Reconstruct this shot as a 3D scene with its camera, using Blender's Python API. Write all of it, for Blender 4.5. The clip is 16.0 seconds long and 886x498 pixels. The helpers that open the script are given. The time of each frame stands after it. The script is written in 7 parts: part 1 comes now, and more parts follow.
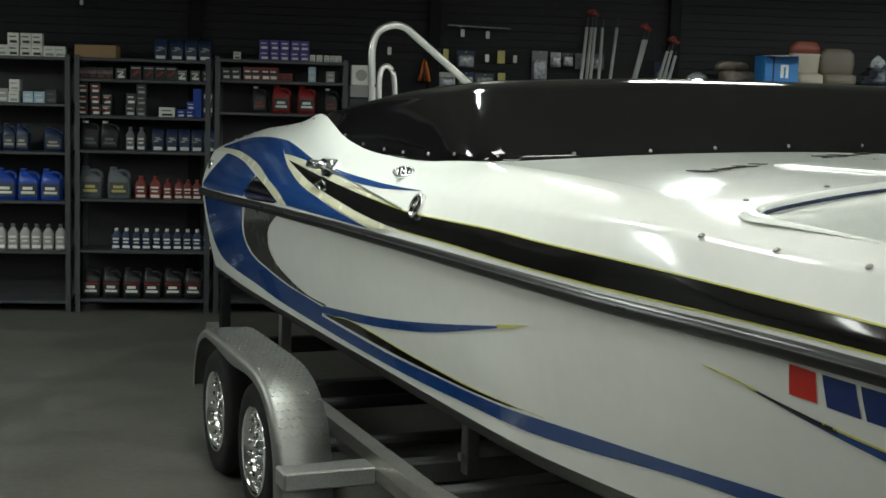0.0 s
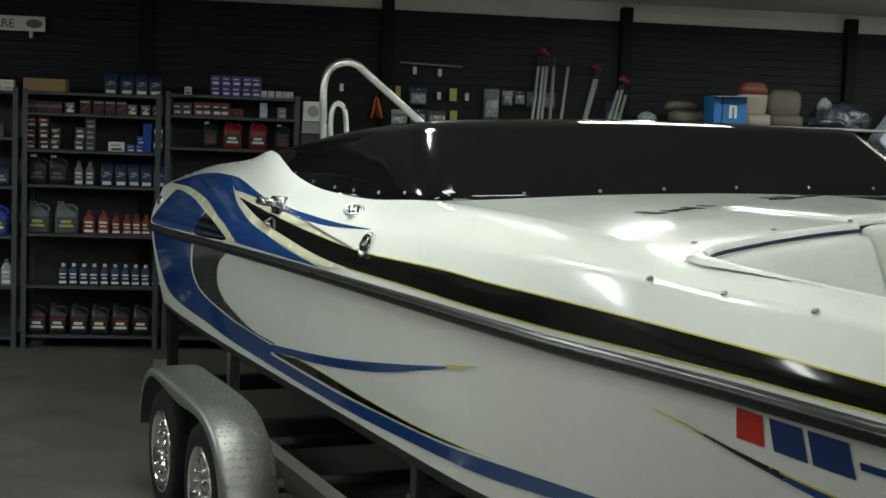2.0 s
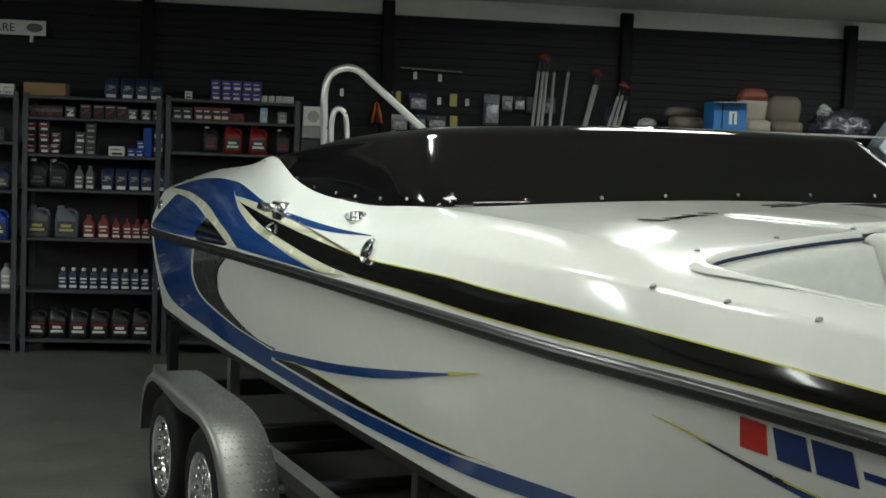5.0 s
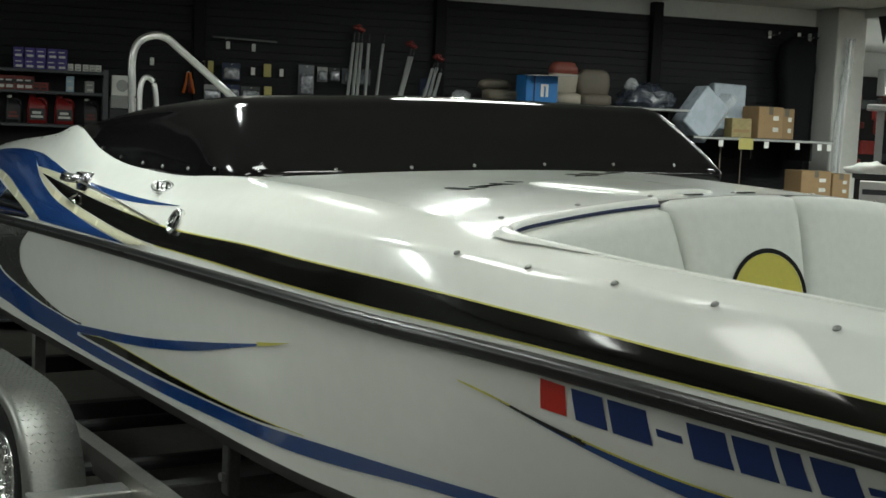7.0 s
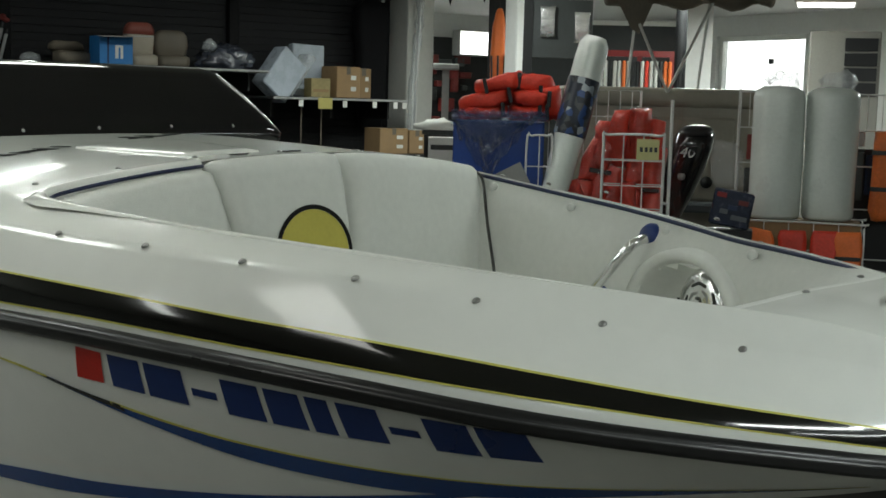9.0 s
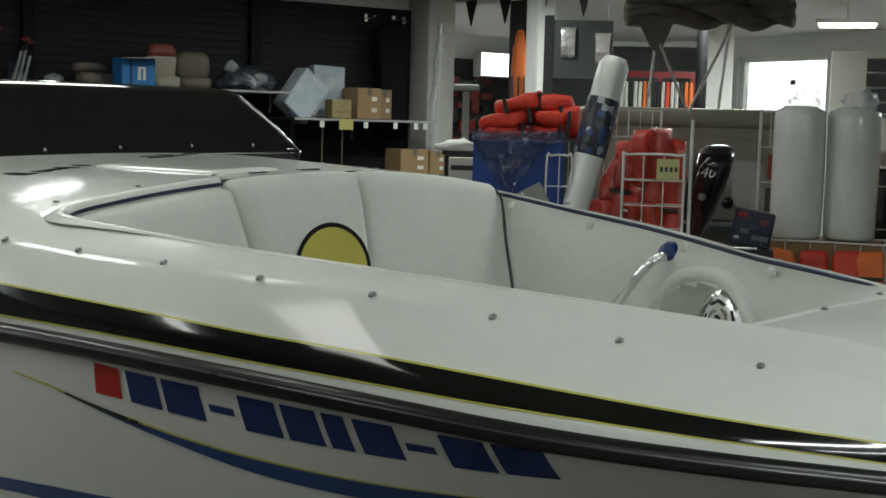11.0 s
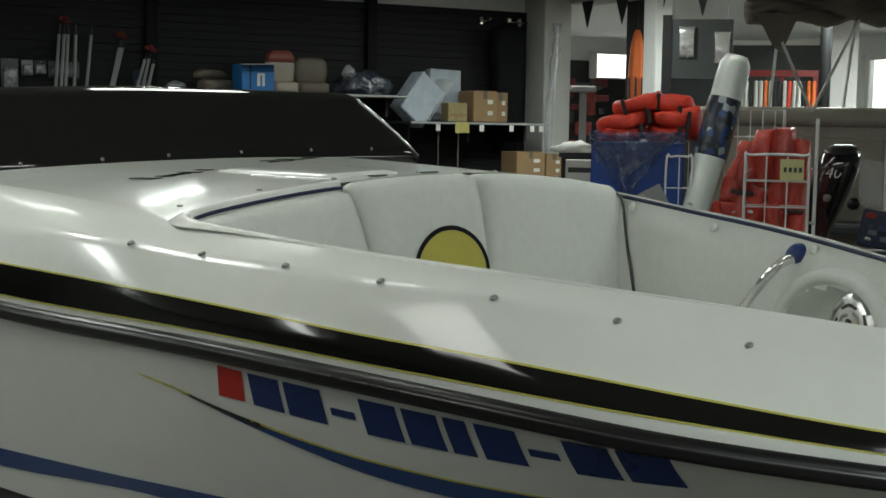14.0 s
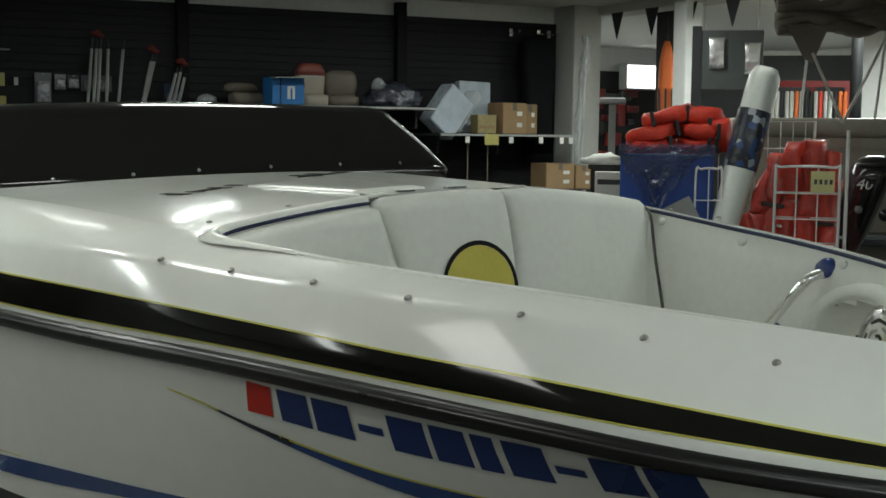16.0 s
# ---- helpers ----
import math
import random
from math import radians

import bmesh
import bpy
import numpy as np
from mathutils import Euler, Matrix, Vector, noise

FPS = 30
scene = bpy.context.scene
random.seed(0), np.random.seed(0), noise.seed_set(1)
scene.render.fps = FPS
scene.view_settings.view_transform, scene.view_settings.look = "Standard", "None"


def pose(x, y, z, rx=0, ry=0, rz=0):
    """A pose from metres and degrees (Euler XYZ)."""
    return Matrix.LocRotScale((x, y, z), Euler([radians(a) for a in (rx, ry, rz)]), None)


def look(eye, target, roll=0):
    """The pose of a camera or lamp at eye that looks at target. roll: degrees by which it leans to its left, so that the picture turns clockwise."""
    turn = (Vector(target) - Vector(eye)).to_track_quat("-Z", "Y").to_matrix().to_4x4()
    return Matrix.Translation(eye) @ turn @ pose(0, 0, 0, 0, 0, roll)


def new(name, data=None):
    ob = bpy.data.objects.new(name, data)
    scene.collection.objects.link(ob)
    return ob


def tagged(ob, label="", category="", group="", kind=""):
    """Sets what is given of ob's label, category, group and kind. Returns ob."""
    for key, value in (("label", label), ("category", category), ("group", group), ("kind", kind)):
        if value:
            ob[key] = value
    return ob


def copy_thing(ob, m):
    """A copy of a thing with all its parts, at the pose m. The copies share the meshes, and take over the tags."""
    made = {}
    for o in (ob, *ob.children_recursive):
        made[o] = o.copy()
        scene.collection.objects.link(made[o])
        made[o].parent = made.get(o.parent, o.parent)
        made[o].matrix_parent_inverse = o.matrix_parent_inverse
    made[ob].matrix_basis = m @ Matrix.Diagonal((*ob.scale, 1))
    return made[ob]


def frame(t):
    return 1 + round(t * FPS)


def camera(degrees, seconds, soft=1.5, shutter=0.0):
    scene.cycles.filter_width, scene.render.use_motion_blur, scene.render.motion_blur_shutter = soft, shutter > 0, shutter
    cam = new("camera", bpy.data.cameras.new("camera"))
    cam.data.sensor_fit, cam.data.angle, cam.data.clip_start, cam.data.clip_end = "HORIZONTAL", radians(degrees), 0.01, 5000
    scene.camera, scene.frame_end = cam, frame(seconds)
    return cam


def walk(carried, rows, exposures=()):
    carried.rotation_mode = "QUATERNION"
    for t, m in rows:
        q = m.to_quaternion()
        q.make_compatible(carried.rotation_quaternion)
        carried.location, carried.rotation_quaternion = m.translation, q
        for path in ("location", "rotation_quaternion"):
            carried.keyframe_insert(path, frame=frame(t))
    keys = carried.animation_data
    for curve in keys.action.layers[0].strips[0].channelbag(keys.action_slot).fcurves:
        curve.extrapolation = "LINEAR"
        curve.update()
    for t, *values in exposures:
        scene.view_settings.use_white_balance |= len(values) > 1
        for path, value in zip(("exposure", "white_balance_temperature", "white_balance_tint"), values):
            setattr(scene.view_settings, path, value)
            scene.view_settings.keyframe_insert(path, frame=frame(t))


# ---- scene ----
cam = camera(37.6, 16.0, 1.6)
PATH = [
    (0, (0.209, -1.416, 1.947), (0.431, 0.559, 1.728), 1.6),
    (0.5, (0.227, -1.411, 1.945), (0.504, 0.559, 1.733), 1.9),
    (1, (0.226, -1.414, 1.953), (0.548, 0.549, 1.744), 2.0),
    (1.5, (0.227, -1.387, 1.947), (0.533, 0.579, 1.742), 2.3),
    (2, (0.22, -1.399, 1.963), (0.514, 0.573, 1.8), 2.1),
    (2.5, (0.22, -1.4, 1.972), (0.506, 0.573, 1.816), 2.1),
    (3, (0.204, -1.424, 1.976), (0.491, 0.549, 1.821), 2.1),
    (5.5, (0.206, -1.395, 1.969), (0.511, 0.576, 1.811), 2.4),
    (6, (0.218, -1.408, 1.965), (0.591, 0.548, 1.776), 2.5),
    (6.5, (0.234, -1.418, 1.962), (0.727, 0.511, 1.774), 2.4),
    (7, (0.25, -1.406, 1.958), (0.815, 0.503, 1.772), 2.5),
    (7.5, (0.268, -1.413, 1.952), (0.908, 0.47, 1.741), 2.3),
    (8, (0.322, -1.427, 1.951), (1.17, 0.369, 1.717), 2.0),
    (8.5, (0.388, -1.489, 1.959), (1.433, 0.201, 1.731), 1.7),
    (9, (0.41, -1.511, 1.962), (1.516, 0.14, 1.739), 1.6),
    (11.5, (0.418, -1.521, 1.943), (1.486, 0.159, 1.753), 1.3),
    (12, (0.421, -1.518, 1.938), (1.47, 0.172, 1.733), 1.0),
    (12.5, (0.429, -1.505, 1.958), (1.43, 0.214, 1.754), 0.9),
    (13, (0.423, -1.492, 1.94), (1.396, 0.245, 1.748), 0.8),
    (13.5, (0.422, -1.489, 1.943), (1.365, 0.264, 1.747), 0.8),
    (14, (0.424, -1.478, 1.944), (1.351, 0.283, 1.755), 0.9),
    (14.5, (0.425, -1.477, 1.942), (1.331, 0.295, 1.75), 0.9),
    (15, (0.421, -1.484, 1.943), (1.325, 0.29, 1.749), 0.8),
    (15.5, (0.425, -1.492, 1.946), (1.332, 0.282, 1.762), 0.9),
    (16, (0.426, -1.492, 1.961), (1.312, 0.292, 1.787), 0.7),
]
walk(cam, [(t, look(eye, target, roll)) for t, eye, target, roll in PATH], [(0, 0.76), (1.5, 0.67), (3, 0.58), (5.5, 0.60), (6.8, 0.50), (8.7, 0.05), (16, 0.05)])

# ---- world and light ----
world = bpy.data.worlds.new("world")
scene.world = world
world.use_nodes = True
_wn = world.node_tree
_sky = _wn.nodes.new("ShaderNodeTexSky")
_sky.sky_type = "NISHITA"
_sky.sun_disc = False
_sky.sun_elevation, _sky.sun_rotation = radians(40), radians(60)
_wn.links.new(_sky.outputs[0], _wn.nodes["Background"].inputs[0])
_wn.nodes["Background"].inputs[1].default_value = 0.12

# ---- materials ----


def nodes_of(name):
    m = bpy.data.materials.new(name)
    m.use_nodes = True
    return m, m.node_tree, m.node_tree.nodes["Principled BSDF"]


def mat(name, colour, rough=0.5, metal=0.0, vary=0.12, scale=6.0, bump=0.0, bump_scale=60.0, coat=0.0, trans=0.0, rough_vary=0.1, spec=0.5, island=0.0, glow=0.0, ior=1.45, alpha=1.0):
    """A surface with colour varied at two scales, roughness variation and fine relief."""
    m, t, b = nodes_of(name)
    c = tuple(colour)
    tc = t.nodes.new("ShaderNodeTexCoord")
    n1 = t.nodes.new("ShaderNodeTexNoise")
    n1.inputs["Scale"].default_value, n1.inputs["Detail"].default_value = scale, 4
    n2 = t.nodes.new("ShaderNodeTexNoise")
    n2.inputs["Scale"].default_value, n2.inputs["Detail"].default_value = scale * 9, 3
    for n in (n1, n2):
        t.links.new(tc.outputs["Object"], n.inputs["Vector"])
    add = t.nodes.new("ShaderNodeMath")
    add.operation = "ADD"
    t.links.new(n1.outputs["Fac"], add.inputs[0])
    t.links.new(n2.outputs["Fac"], add.inputs[1])
    mr = t.nodes.new("ShaderNodeMapRange")
    mr.inputs["From Min"].default_value, mr.inputs["From Max"].default_value = 0.6, 1.4
    mr.inputs["To Min"].default_value, mr.inputs["To Max"].default_value = 1 - vary, 1 + vary
    t.links.new(add.outputs[0], mr.inputs["Value"])
    fac = mr.outputs[0]
    if island:
        oi = t.nodes.new("ShaderNodeObjectInfo")
        m2 = t.nodes.new("ShaderNodeMapRange")
        m2.inputs["To Min"].default_value, m2.inputs["To Max"].default_value = 1 - island, 1 + island
        t.links.new(oi.outputs["Random"], m2.inputs["Value"])
        mm = t.nodes.new("ShaderNodeMath")
        mm.operation = "MULTIPLY"
        t.links.new(fac, mm.inputs[0])
        t.links.new(m2.outputs[0], mm.inputs[1])
        fac = mm.outputs[0]
    mix = t.nodes.new("ShaderNodeVectorMath")
    mix.operation = "SCALE"
    mix.inputs[0].default_value = c
    t.links.new(fac, mix.inputs["Scale"])
    t.links.new(mix.outputs[0], b.inputs["Base Color"])
    r = t.nodes.new("ShaderNodeMapRange")
    r.inputs["To Min"].default_value, r.inputs["To Max"].default_value = max(0.0, rough - rough_vary), min(1.0, rough + rough_vary)
    t.links.new(n1.outputs["Fac"], r.inputs["Value"])
    t.links.new(r.outputs[0], b.inputs["Roughness"])
    b.inputs["Metallic"].default_value = metal
    b.inputs["Coat Weight"].default_value = coat
    b.inputs["Coat Roughness"].default_value = 0.06
    b.inputs["Transmission Weight"].default_value = trans
    b.inputs["IOR"].default_value = ior
    b.inputs["Alpha"].default_value = alpha
    b.inputs["Specular IOR Level"].default_value = spec
    if glow:
        b.inputs["Emission Color"].default_value = (*c, 1)
        b.inputs["Emission Strength"].default_value = glow
    if bump:
        n3 = t.nodes.new("ShaderNodeTexNoise")
        n3.inputs["Scale"].default_value, n3.inputs["Detail"].default_value = bump_scale, 5
        t.links.new(tc.outputs["Object"], n3.inputs["Vector"])
        bp = t.nodes.new("ShaderNodeBump")
        bp.inputs["Strength"].default_value, bp.inputs["Distance"].default_value = bump, 0.01
        t.links.new(n3.outputs["Fac"], bp.inputs["Height"])
        t.links.new(bp.outputs[0], b.inputs["Normal"])
        t.links.new(bp.outputs[0], b.inputs["Coat Normal"])
    return m


def concrete_mat():
    """Sealed concrete with broad stains and tyre scuffs."""
    m = mat("concrete_floor", (0.086, 0.083, 0.072), 0.45, vary=0.34, scale=2.4, bump=0.12, bump_scale=40, rough_vary=0.18)
    return m


M_WHITE = mat("gelcoat_white", (0.84, 0.85, 0.80), 0.17, vary=0.03, scale=1.5, coat=0.3, rough_vary=0.04)
M_BLUE = mat("graphic_blue", (0.010, 0.055, 0.22), 0.2, vary=0.08, scale=5, coat=0.6, rough_vary=0.06)
M_BLACK = mat("graphic_black", (0.007, 0.007, 0.006), 0.12, vary=0.2, scale=4, coat=0.6, rough_vary=0.05)
M_SMOKE = mat("graphic_charcoal", (0.05, 0.05, 0.045), 0.25, vary=0.25, scale=6, coat=0.4)
M_YELLOW = mat("graphic_yellow", (0.62, 0.58, 0.13), 0.25, vary=0.1, scale=8, coat=0.4)
M_CREAM = mat("graphic_cream", (0.72, 0.70, 0.50), 0.25, vary=0.06, scale=8, coat=0.4)
M_BOTTOM = mat("bottom_paint", (0.045, 0.043, 0.04), 0.5, vary=0.2, scale=5)
M_RAIL = mat("rub_rail", (0.014, 0.014, 0.014), 0.3, vary=0.12, scale=7, rough_vary=0.04)
M_SCREEN = mat("tinted_acrylic", (0.0055, 0.0048, 0.0055), 0.08, vary=0.1, scale=2, coat=0.3, rough_vary=0.03)
M_VINYL = mat("white_vinyl", (0.70, 0.71, 0.67), 0.55, spec=0.12, vary=0.05, scale=4, bump=0.15, bump_scale=240)
M_CHROME = mat("chrome", (0.8, 0.8, 0.8), 0.08, 1.0, vary=0.05, scale=10, rough_vary=0.05)
M_SATIN = mat("satin_chrome", (0.78, 0.78, 0.77), 0.24, 1.0, vary=0.08, scale=14, rough_vary=0.1)
M_STEEL = mat("galvanised_steel", (0.36, 0.36, 0.34), 0.42, 0.9, vary=0.2, scale=9, bump=0.05, bump_scale=90, rough_vary=0.15)
M_ALU = mat("brushed_aluminium", (0.62, 0.62, 0.60), 0.32, 1.0, vary=0.12, scale=12, rough_vary=0.12)
# trailer members in darker steel: the shade under the hull is in the colour
M_MEMBER = mat("underhull_shade_steel", (0.12, 0.12, 0.115), 0.5, 0.7, vary=0.25, scale=9, rough_vary=0.15)
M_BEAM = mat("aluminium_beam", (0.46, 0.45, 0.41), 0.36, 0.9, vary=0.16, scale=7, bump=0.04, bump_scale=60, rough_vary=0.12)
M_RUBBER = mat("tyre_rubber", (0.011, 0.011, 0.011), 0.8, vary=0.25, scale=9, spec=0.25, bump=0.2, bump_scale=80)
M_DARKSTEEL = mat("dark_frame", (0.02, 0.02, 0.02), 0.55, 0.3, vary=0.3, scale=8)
M_WALL = mat("charcoal_slatwall", (0.0108, 0.0108, 0.0122), 0.6, vary=0.3, scale=2.5, bump=0.08, bump_scale=30, spec=0.25)
M_POST = mat("black_post", (0.003, 0.003, 0.0035), 0.6, vary=0.25, scale=5, spec=0.2)
M_STRIP = mat("painted_white_band", (0.78, 0.79, 0.75), 0.7, vary=0.06, scale=2, bump=0.05)
M_CEIL = mat("ceiling_paint", (0.58, 0.58, 0.53), 0.85, vary=0.06, scale=1.2, bump=0.05)
M_PLASTER = mat("grey_plaster", (0.50, 0.50, 0.47), 0.75, vary=0.07, scale=2, bump=0.08)
M_SIDEWALL = mat("charcoal_plaster", (0.11, 0.11, 0.105), 0.75, vary=0.1, scale=2, bump=0.08)
M_SHOPWALL = mat("white_wall", (0.72, 0.72, 0.70), 0.7, vary=0.05, scale=2, bump=0.04)
M_FLOOR = concrete_mat()
M_SHELF = mat("shelf_steel", (0.06, 0.065, 0.07), 0.45, 0.3, vary=0.15, scale=9, rough_vary=0.1)
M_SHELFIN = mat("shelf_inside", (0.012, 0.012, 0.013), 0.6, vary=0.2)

# ---- building helpers ----


def mesh_from(name, bm, material, smooth=False):
    me = bpy.data.meshes.new(name)
    bmesh.ops.recalc_face_normals(bm, faces=bm.faces)
    bm.to_mesh(me)
    bm.free()
    if material:
        me.materials.append(material)
    if smooth:
        for p in me.polygons:
            p.use_smooth = True
    return me


def part(name, bm, material, parent=None, label="", smooth=False, at=None):
    ob = new(name, mesh_from(name, bm, material, smooth))
    if parent is not None:
        ob.parent = parent
    if at is not None:
        ob.matrix_basis = at
    if label:
        tagged(ob, label)
    return ob


def part_of(name, mesh, parent, at=None, label=""):
    ob = new(name, mesh)
    ob.parent = parent
    if at is not None:
        ob.matrix_basis = at
    if label:
        tagged(ob, label)
    return ob


def thing(name, m, label, category, group="", kind=""):
    ob = new(name)
    ob.matrix_basis = m
    return tagged(ob, label, category, group, kind)


def box(bm, x0, y0, z0, x1, y1, z1, bevel=0.0, segs=1, m=None):
    r = bmesh.ops.create_cube(bm, size=1)
    vs = r["verts"]
    for v in vs:
        v.co = Vector(((x0 + x1) / 2 + v.co.x * (x1 - x0), (y0 + y1) / 2 + v.co.y * (y1 - y0), (z0 + z1) / 2 + v.co.z * (z1 - z0)))
    out = vs
    if bevel:
        es = list({e for v in vs for e in v.link_edges})
        r = bmesh.ops.bevel(bm, geom=es, offset=bevel, segments=segs, affect="EDGES", profile=0.6)
        out = list({v for f in r["faces"] for v in f.verts} | {v for v in vs if v.is_valid})
    if m is not None:
        bmesh.ops.transform(bm, matrix=m, verts=out)
    return out


def box_bm(*a, **k):
    bm = bmesh.new()
    box(bm, *a, **k)
    return bm


def lathe(bm, profile, n=20, axis="z", centre=(0, 0, 0), sx=1.0, sy=1.0, cap=True):
    """A turned body from (radius, height) pairs."""
    rings = []
    for r, hgt in profile:
        ring = []
        for i in range(n):
            a = 2 * math.pi * i / n
            p = (r * math.cos(a) * sx, r * math.sin(a) * sy, hgt)
            if axis == "x":
                p = (p[2], p[0], p[1])
            elif axis == "y":
                p = (p[0], p[2], p[1])
            ring.append(bm.verts.new(Vector(p) + Vector(centre)))
        rings.append(ring)
    for a, b in zip(rings, rings[1:]):
        for i in range(n):
            bm.faces.new((a[i], a[(i + 1) % n], b[(i + 1) % n], b[i]))
    for ring in (rings[0], rings[-1]):
        if cap and profile[rings.index(ring)][0] > 1e-4:
            bm.faces.new(ring)
    return rings


def tube(bm, points, r, n=10, closed=False):
    """A round bar along a line of points."""
    pts = [Vector(p) for p in points]
    rings = []
    for i, p in enumerate(pts):
        if closed:
            d = pts[(i + 1) % len(pts)] - pts[i - 1]
        else:
            d = pts[min(i + 1, len(pts) - 1)] - pts[max(i - 1, 0)]
        d.normalize()
        up = Vector((0, 0, 1)) if abs(d.z) < 0.9 else Vector((1, 0, 0))
        a = d.cross(up).normalized()
        b = d.cross(a).normalized()
        rr = r[i] if isinstance(r, (list, tuple)) else r
        rings.append([bm.verts.new(p + a * (rr * math.cos(2 * math.pi * k / n)) + b * (rr * math.sin(2 * math.pi * k / n))) for k in range(n)])
    pairs = list(zip(rings, rings[1:])) + ([(rings[-1], rings[0])] if closed else [])
    for p, q in pairs:
        for k in range(n):
            bm.faces.new((p[k], p[(k + 1) % n], q[(k + 1) % n], q[k]))
    if not closed:
        bm.faces.new(rings[0])
        bm.faces.new(rings[-1])


def tube_bm(points, r, n=10, closed=False):
    bm = bmesh.new()
    tube(bm, points, r, n, closed)
    return bm


def smooth_line(pts, n=8):
    """Catmull-Rom through the points."""
    P = [Vector(p) for p in pts]
    P = [2 * P[0] - P[1]] + P + [2 * P[-1] - P[-2]]
    out = []
    for i in range(1, len(P) - 2):
        for k in range(n):
            t = k / n
            a, b, c, d = P[i - 1 : i + 3]
            out.append(0.5 * (2 * b + (c - a) * t + (2 * a - 5 * b + 4 * c - d) * t * t + (3 * b - a - 3 * c + d) * t ** 3))
    out.append(P[-2])
    return out


def grid(bm, rows, closed=False):
    """Quads through rows of points."""
    vr = [[bm.verts.new(p) for p in row] for row in rows]
    for a, b in zip(vr, vr[1:]):
        m = len(a)
        for i in range(m if closed else m - 1):
            bm.faces.new((a[i], a[(i + 1) % m], b[(i + 1) % m], b[i]))
    return vr


def slab(bm, pts, depth, m=None):
    """A flat outline in x, z given thickness along y."""
    front = [bm.verts.new((x, 0, z)) for x, z in pts]
    back = [bm.verts.new((x, depth, z)) for x, z in pts]
    bm.faces.new(front)
    bm.faces.new(back[::-1])
    for i in range(len(pts)):
        j = (i + 1) % len(pts)
        bm.faces.new((front[i], back[i], back[j], front[j]))
    if m is not None:
        bmesh.ops.transform(bm, matrix=m, verts=front + back)

# ---- boat shape: stations along y (forward), x to starboard, z up ----


def curve(table):
    xs, ys = zip(*table)
    xs, ys = np.array(xs), np.array(ys)
    # monotone-ish smooth interpolation
    d = np.gradient(ys, xs)

    def f(s):
        s = min(max(s, xs[0]), xs[-1])
        i = min(max(int(np.searchsorted(xs, s)) - 1, 0), len(xs) - 2)
        hh = xs[i + 1] - xs[i]
        t = (s - xs[i]) / hh
        return float((2 * t**3 - 3 * t**2 + 1) * ys[i] + (t**3 - 2 * t**2 + t) * hh * d[i] + (3 * t**2 - 2 * t**3) * ys[i + 1] + (t**3 - t**2) * hh * d[i + 1])

    return f


BOW, STERN = 2.34, -6.55

bow_l = curve([(1.4, 0.868), (1.6, 0.763), (1.85, 0.59), (2.05, 0.415), (2.2, 0.255), (2.3, 0.1), (2.34, 0.004)])


def rail_l(s):
    if s > 1.6:
        return bow_l(s)
    k = min(max((s + 1.2) / 3.35, 0), 1)
    return 1.25 * math.sqrt(max(0.0, 1 - k**2.6)) - 0.05 * min(max((-s - 5.0) / 1.5, 0), 1) ** 2


rail_z = curve([(-6.6, 1.315), (-4, 1.37), (-2, 1.395), (-0.5, 1.405), (0.5, 1.40), (1.2, 1.35), (1.6, 1.30), (1.9, 1.26), (2.15, 1.22), (2.34, 1.18)])
chine_f = curve([(-6.6, 0.91), (-2, 0.92), (-0.8, 0.91), (0.2, 0.86), (1.0, 0.74), (1.6, 0.55), (1.95, 0.38), (2.15, 0.26), (2.34, 0.1)])
chine_z = curve([(-6.6, 0.74), (-3, 0.74), (-0.8, 0.755), (0.3, 0.81), (1.1, 0.91), (1.7, 1.02), (2.15, 1.10), (2.34, 1.15)])
keel_z = curve([(-6.6, 0.42), (-1.5, 0.42), (0.0, 0.5), (1.0, 0.66), (1.7, 0.84), (2.15, 1.06), (2.34, 1.14)])
sh_l = curve([(-6.6, 1.10), (-5, 1.11), (-4, 1.10), (-3, 1.13), (-2, 1.16), (-1, 1.175), (0.0, 1.15), (0.24, 1.1), (0.56, 1.045), (0.86, 0.975), (1.12, 0.865), (1.354, 0.715), (1.6, 0.565), (1.84, 0.42), (2.0, 0.3), (2.15, 0.18), (2.34, 0.0)])
sh_z = curve([(-6.6, 1.60), (-5.5, 1.70), (-4.5, 1.74), (-3.6, 1.68), (-2.8, 1.63), (-2, 1.625), (-1, 1.635), (0.0, 1.638), (0.24, 1.626), (0.56, 1.616), (0.86, 1.597), (1.12, 1.573), (1.354, 1.53), (1.6, 1.487), (1.84, 1.445), (2.0, 1.42), (2.15, 1.39), (2.34, 1.33)])
in_l = curve([(-6.6, 0.97), (-5.0, 1.0), (-4.07, 1.0), (-3, 1.0), (-2, 0.99), (-1, 0.965), (0.0, 0.962), (0.46, 0.895), (0.85, 0.82), (1.1, 0.725), (1.35, 0.59), (1.6, 0.46), (1.75, 0.385), (1.85, 0.33), (2.0, 0.23), (2.15, 0.13), (2.34, 0.0)])
in_z = curve([(-6.6, 1.66), (-5.5, 1.785), (-4.5, 1.86), (-4.1, 1.91), (-3.75, 1.80), (-3.4, 1.744), (-3.0, 1.723), (-2.6, 1.72), (-2.0, 1.745), (-1, 1.735), (0.0, 1.69), (0.46, 1.656), (0.85, 1.632), (1.1, 1.61), (1.35, 1.58), (1.6, 1.55), (1.75, 1.532), (1.85, 1.52), (2.0, 1.495), (2.15, 1.45), (2.34, 1.345)])


swell = curve([(0, 0), (0.1, 0.015), (0.2, 0.075), (0.3, 0.165), (0.4, 0.28), (0.6, 0.51), (0.8, 0.75), (1.0, 1.0)])


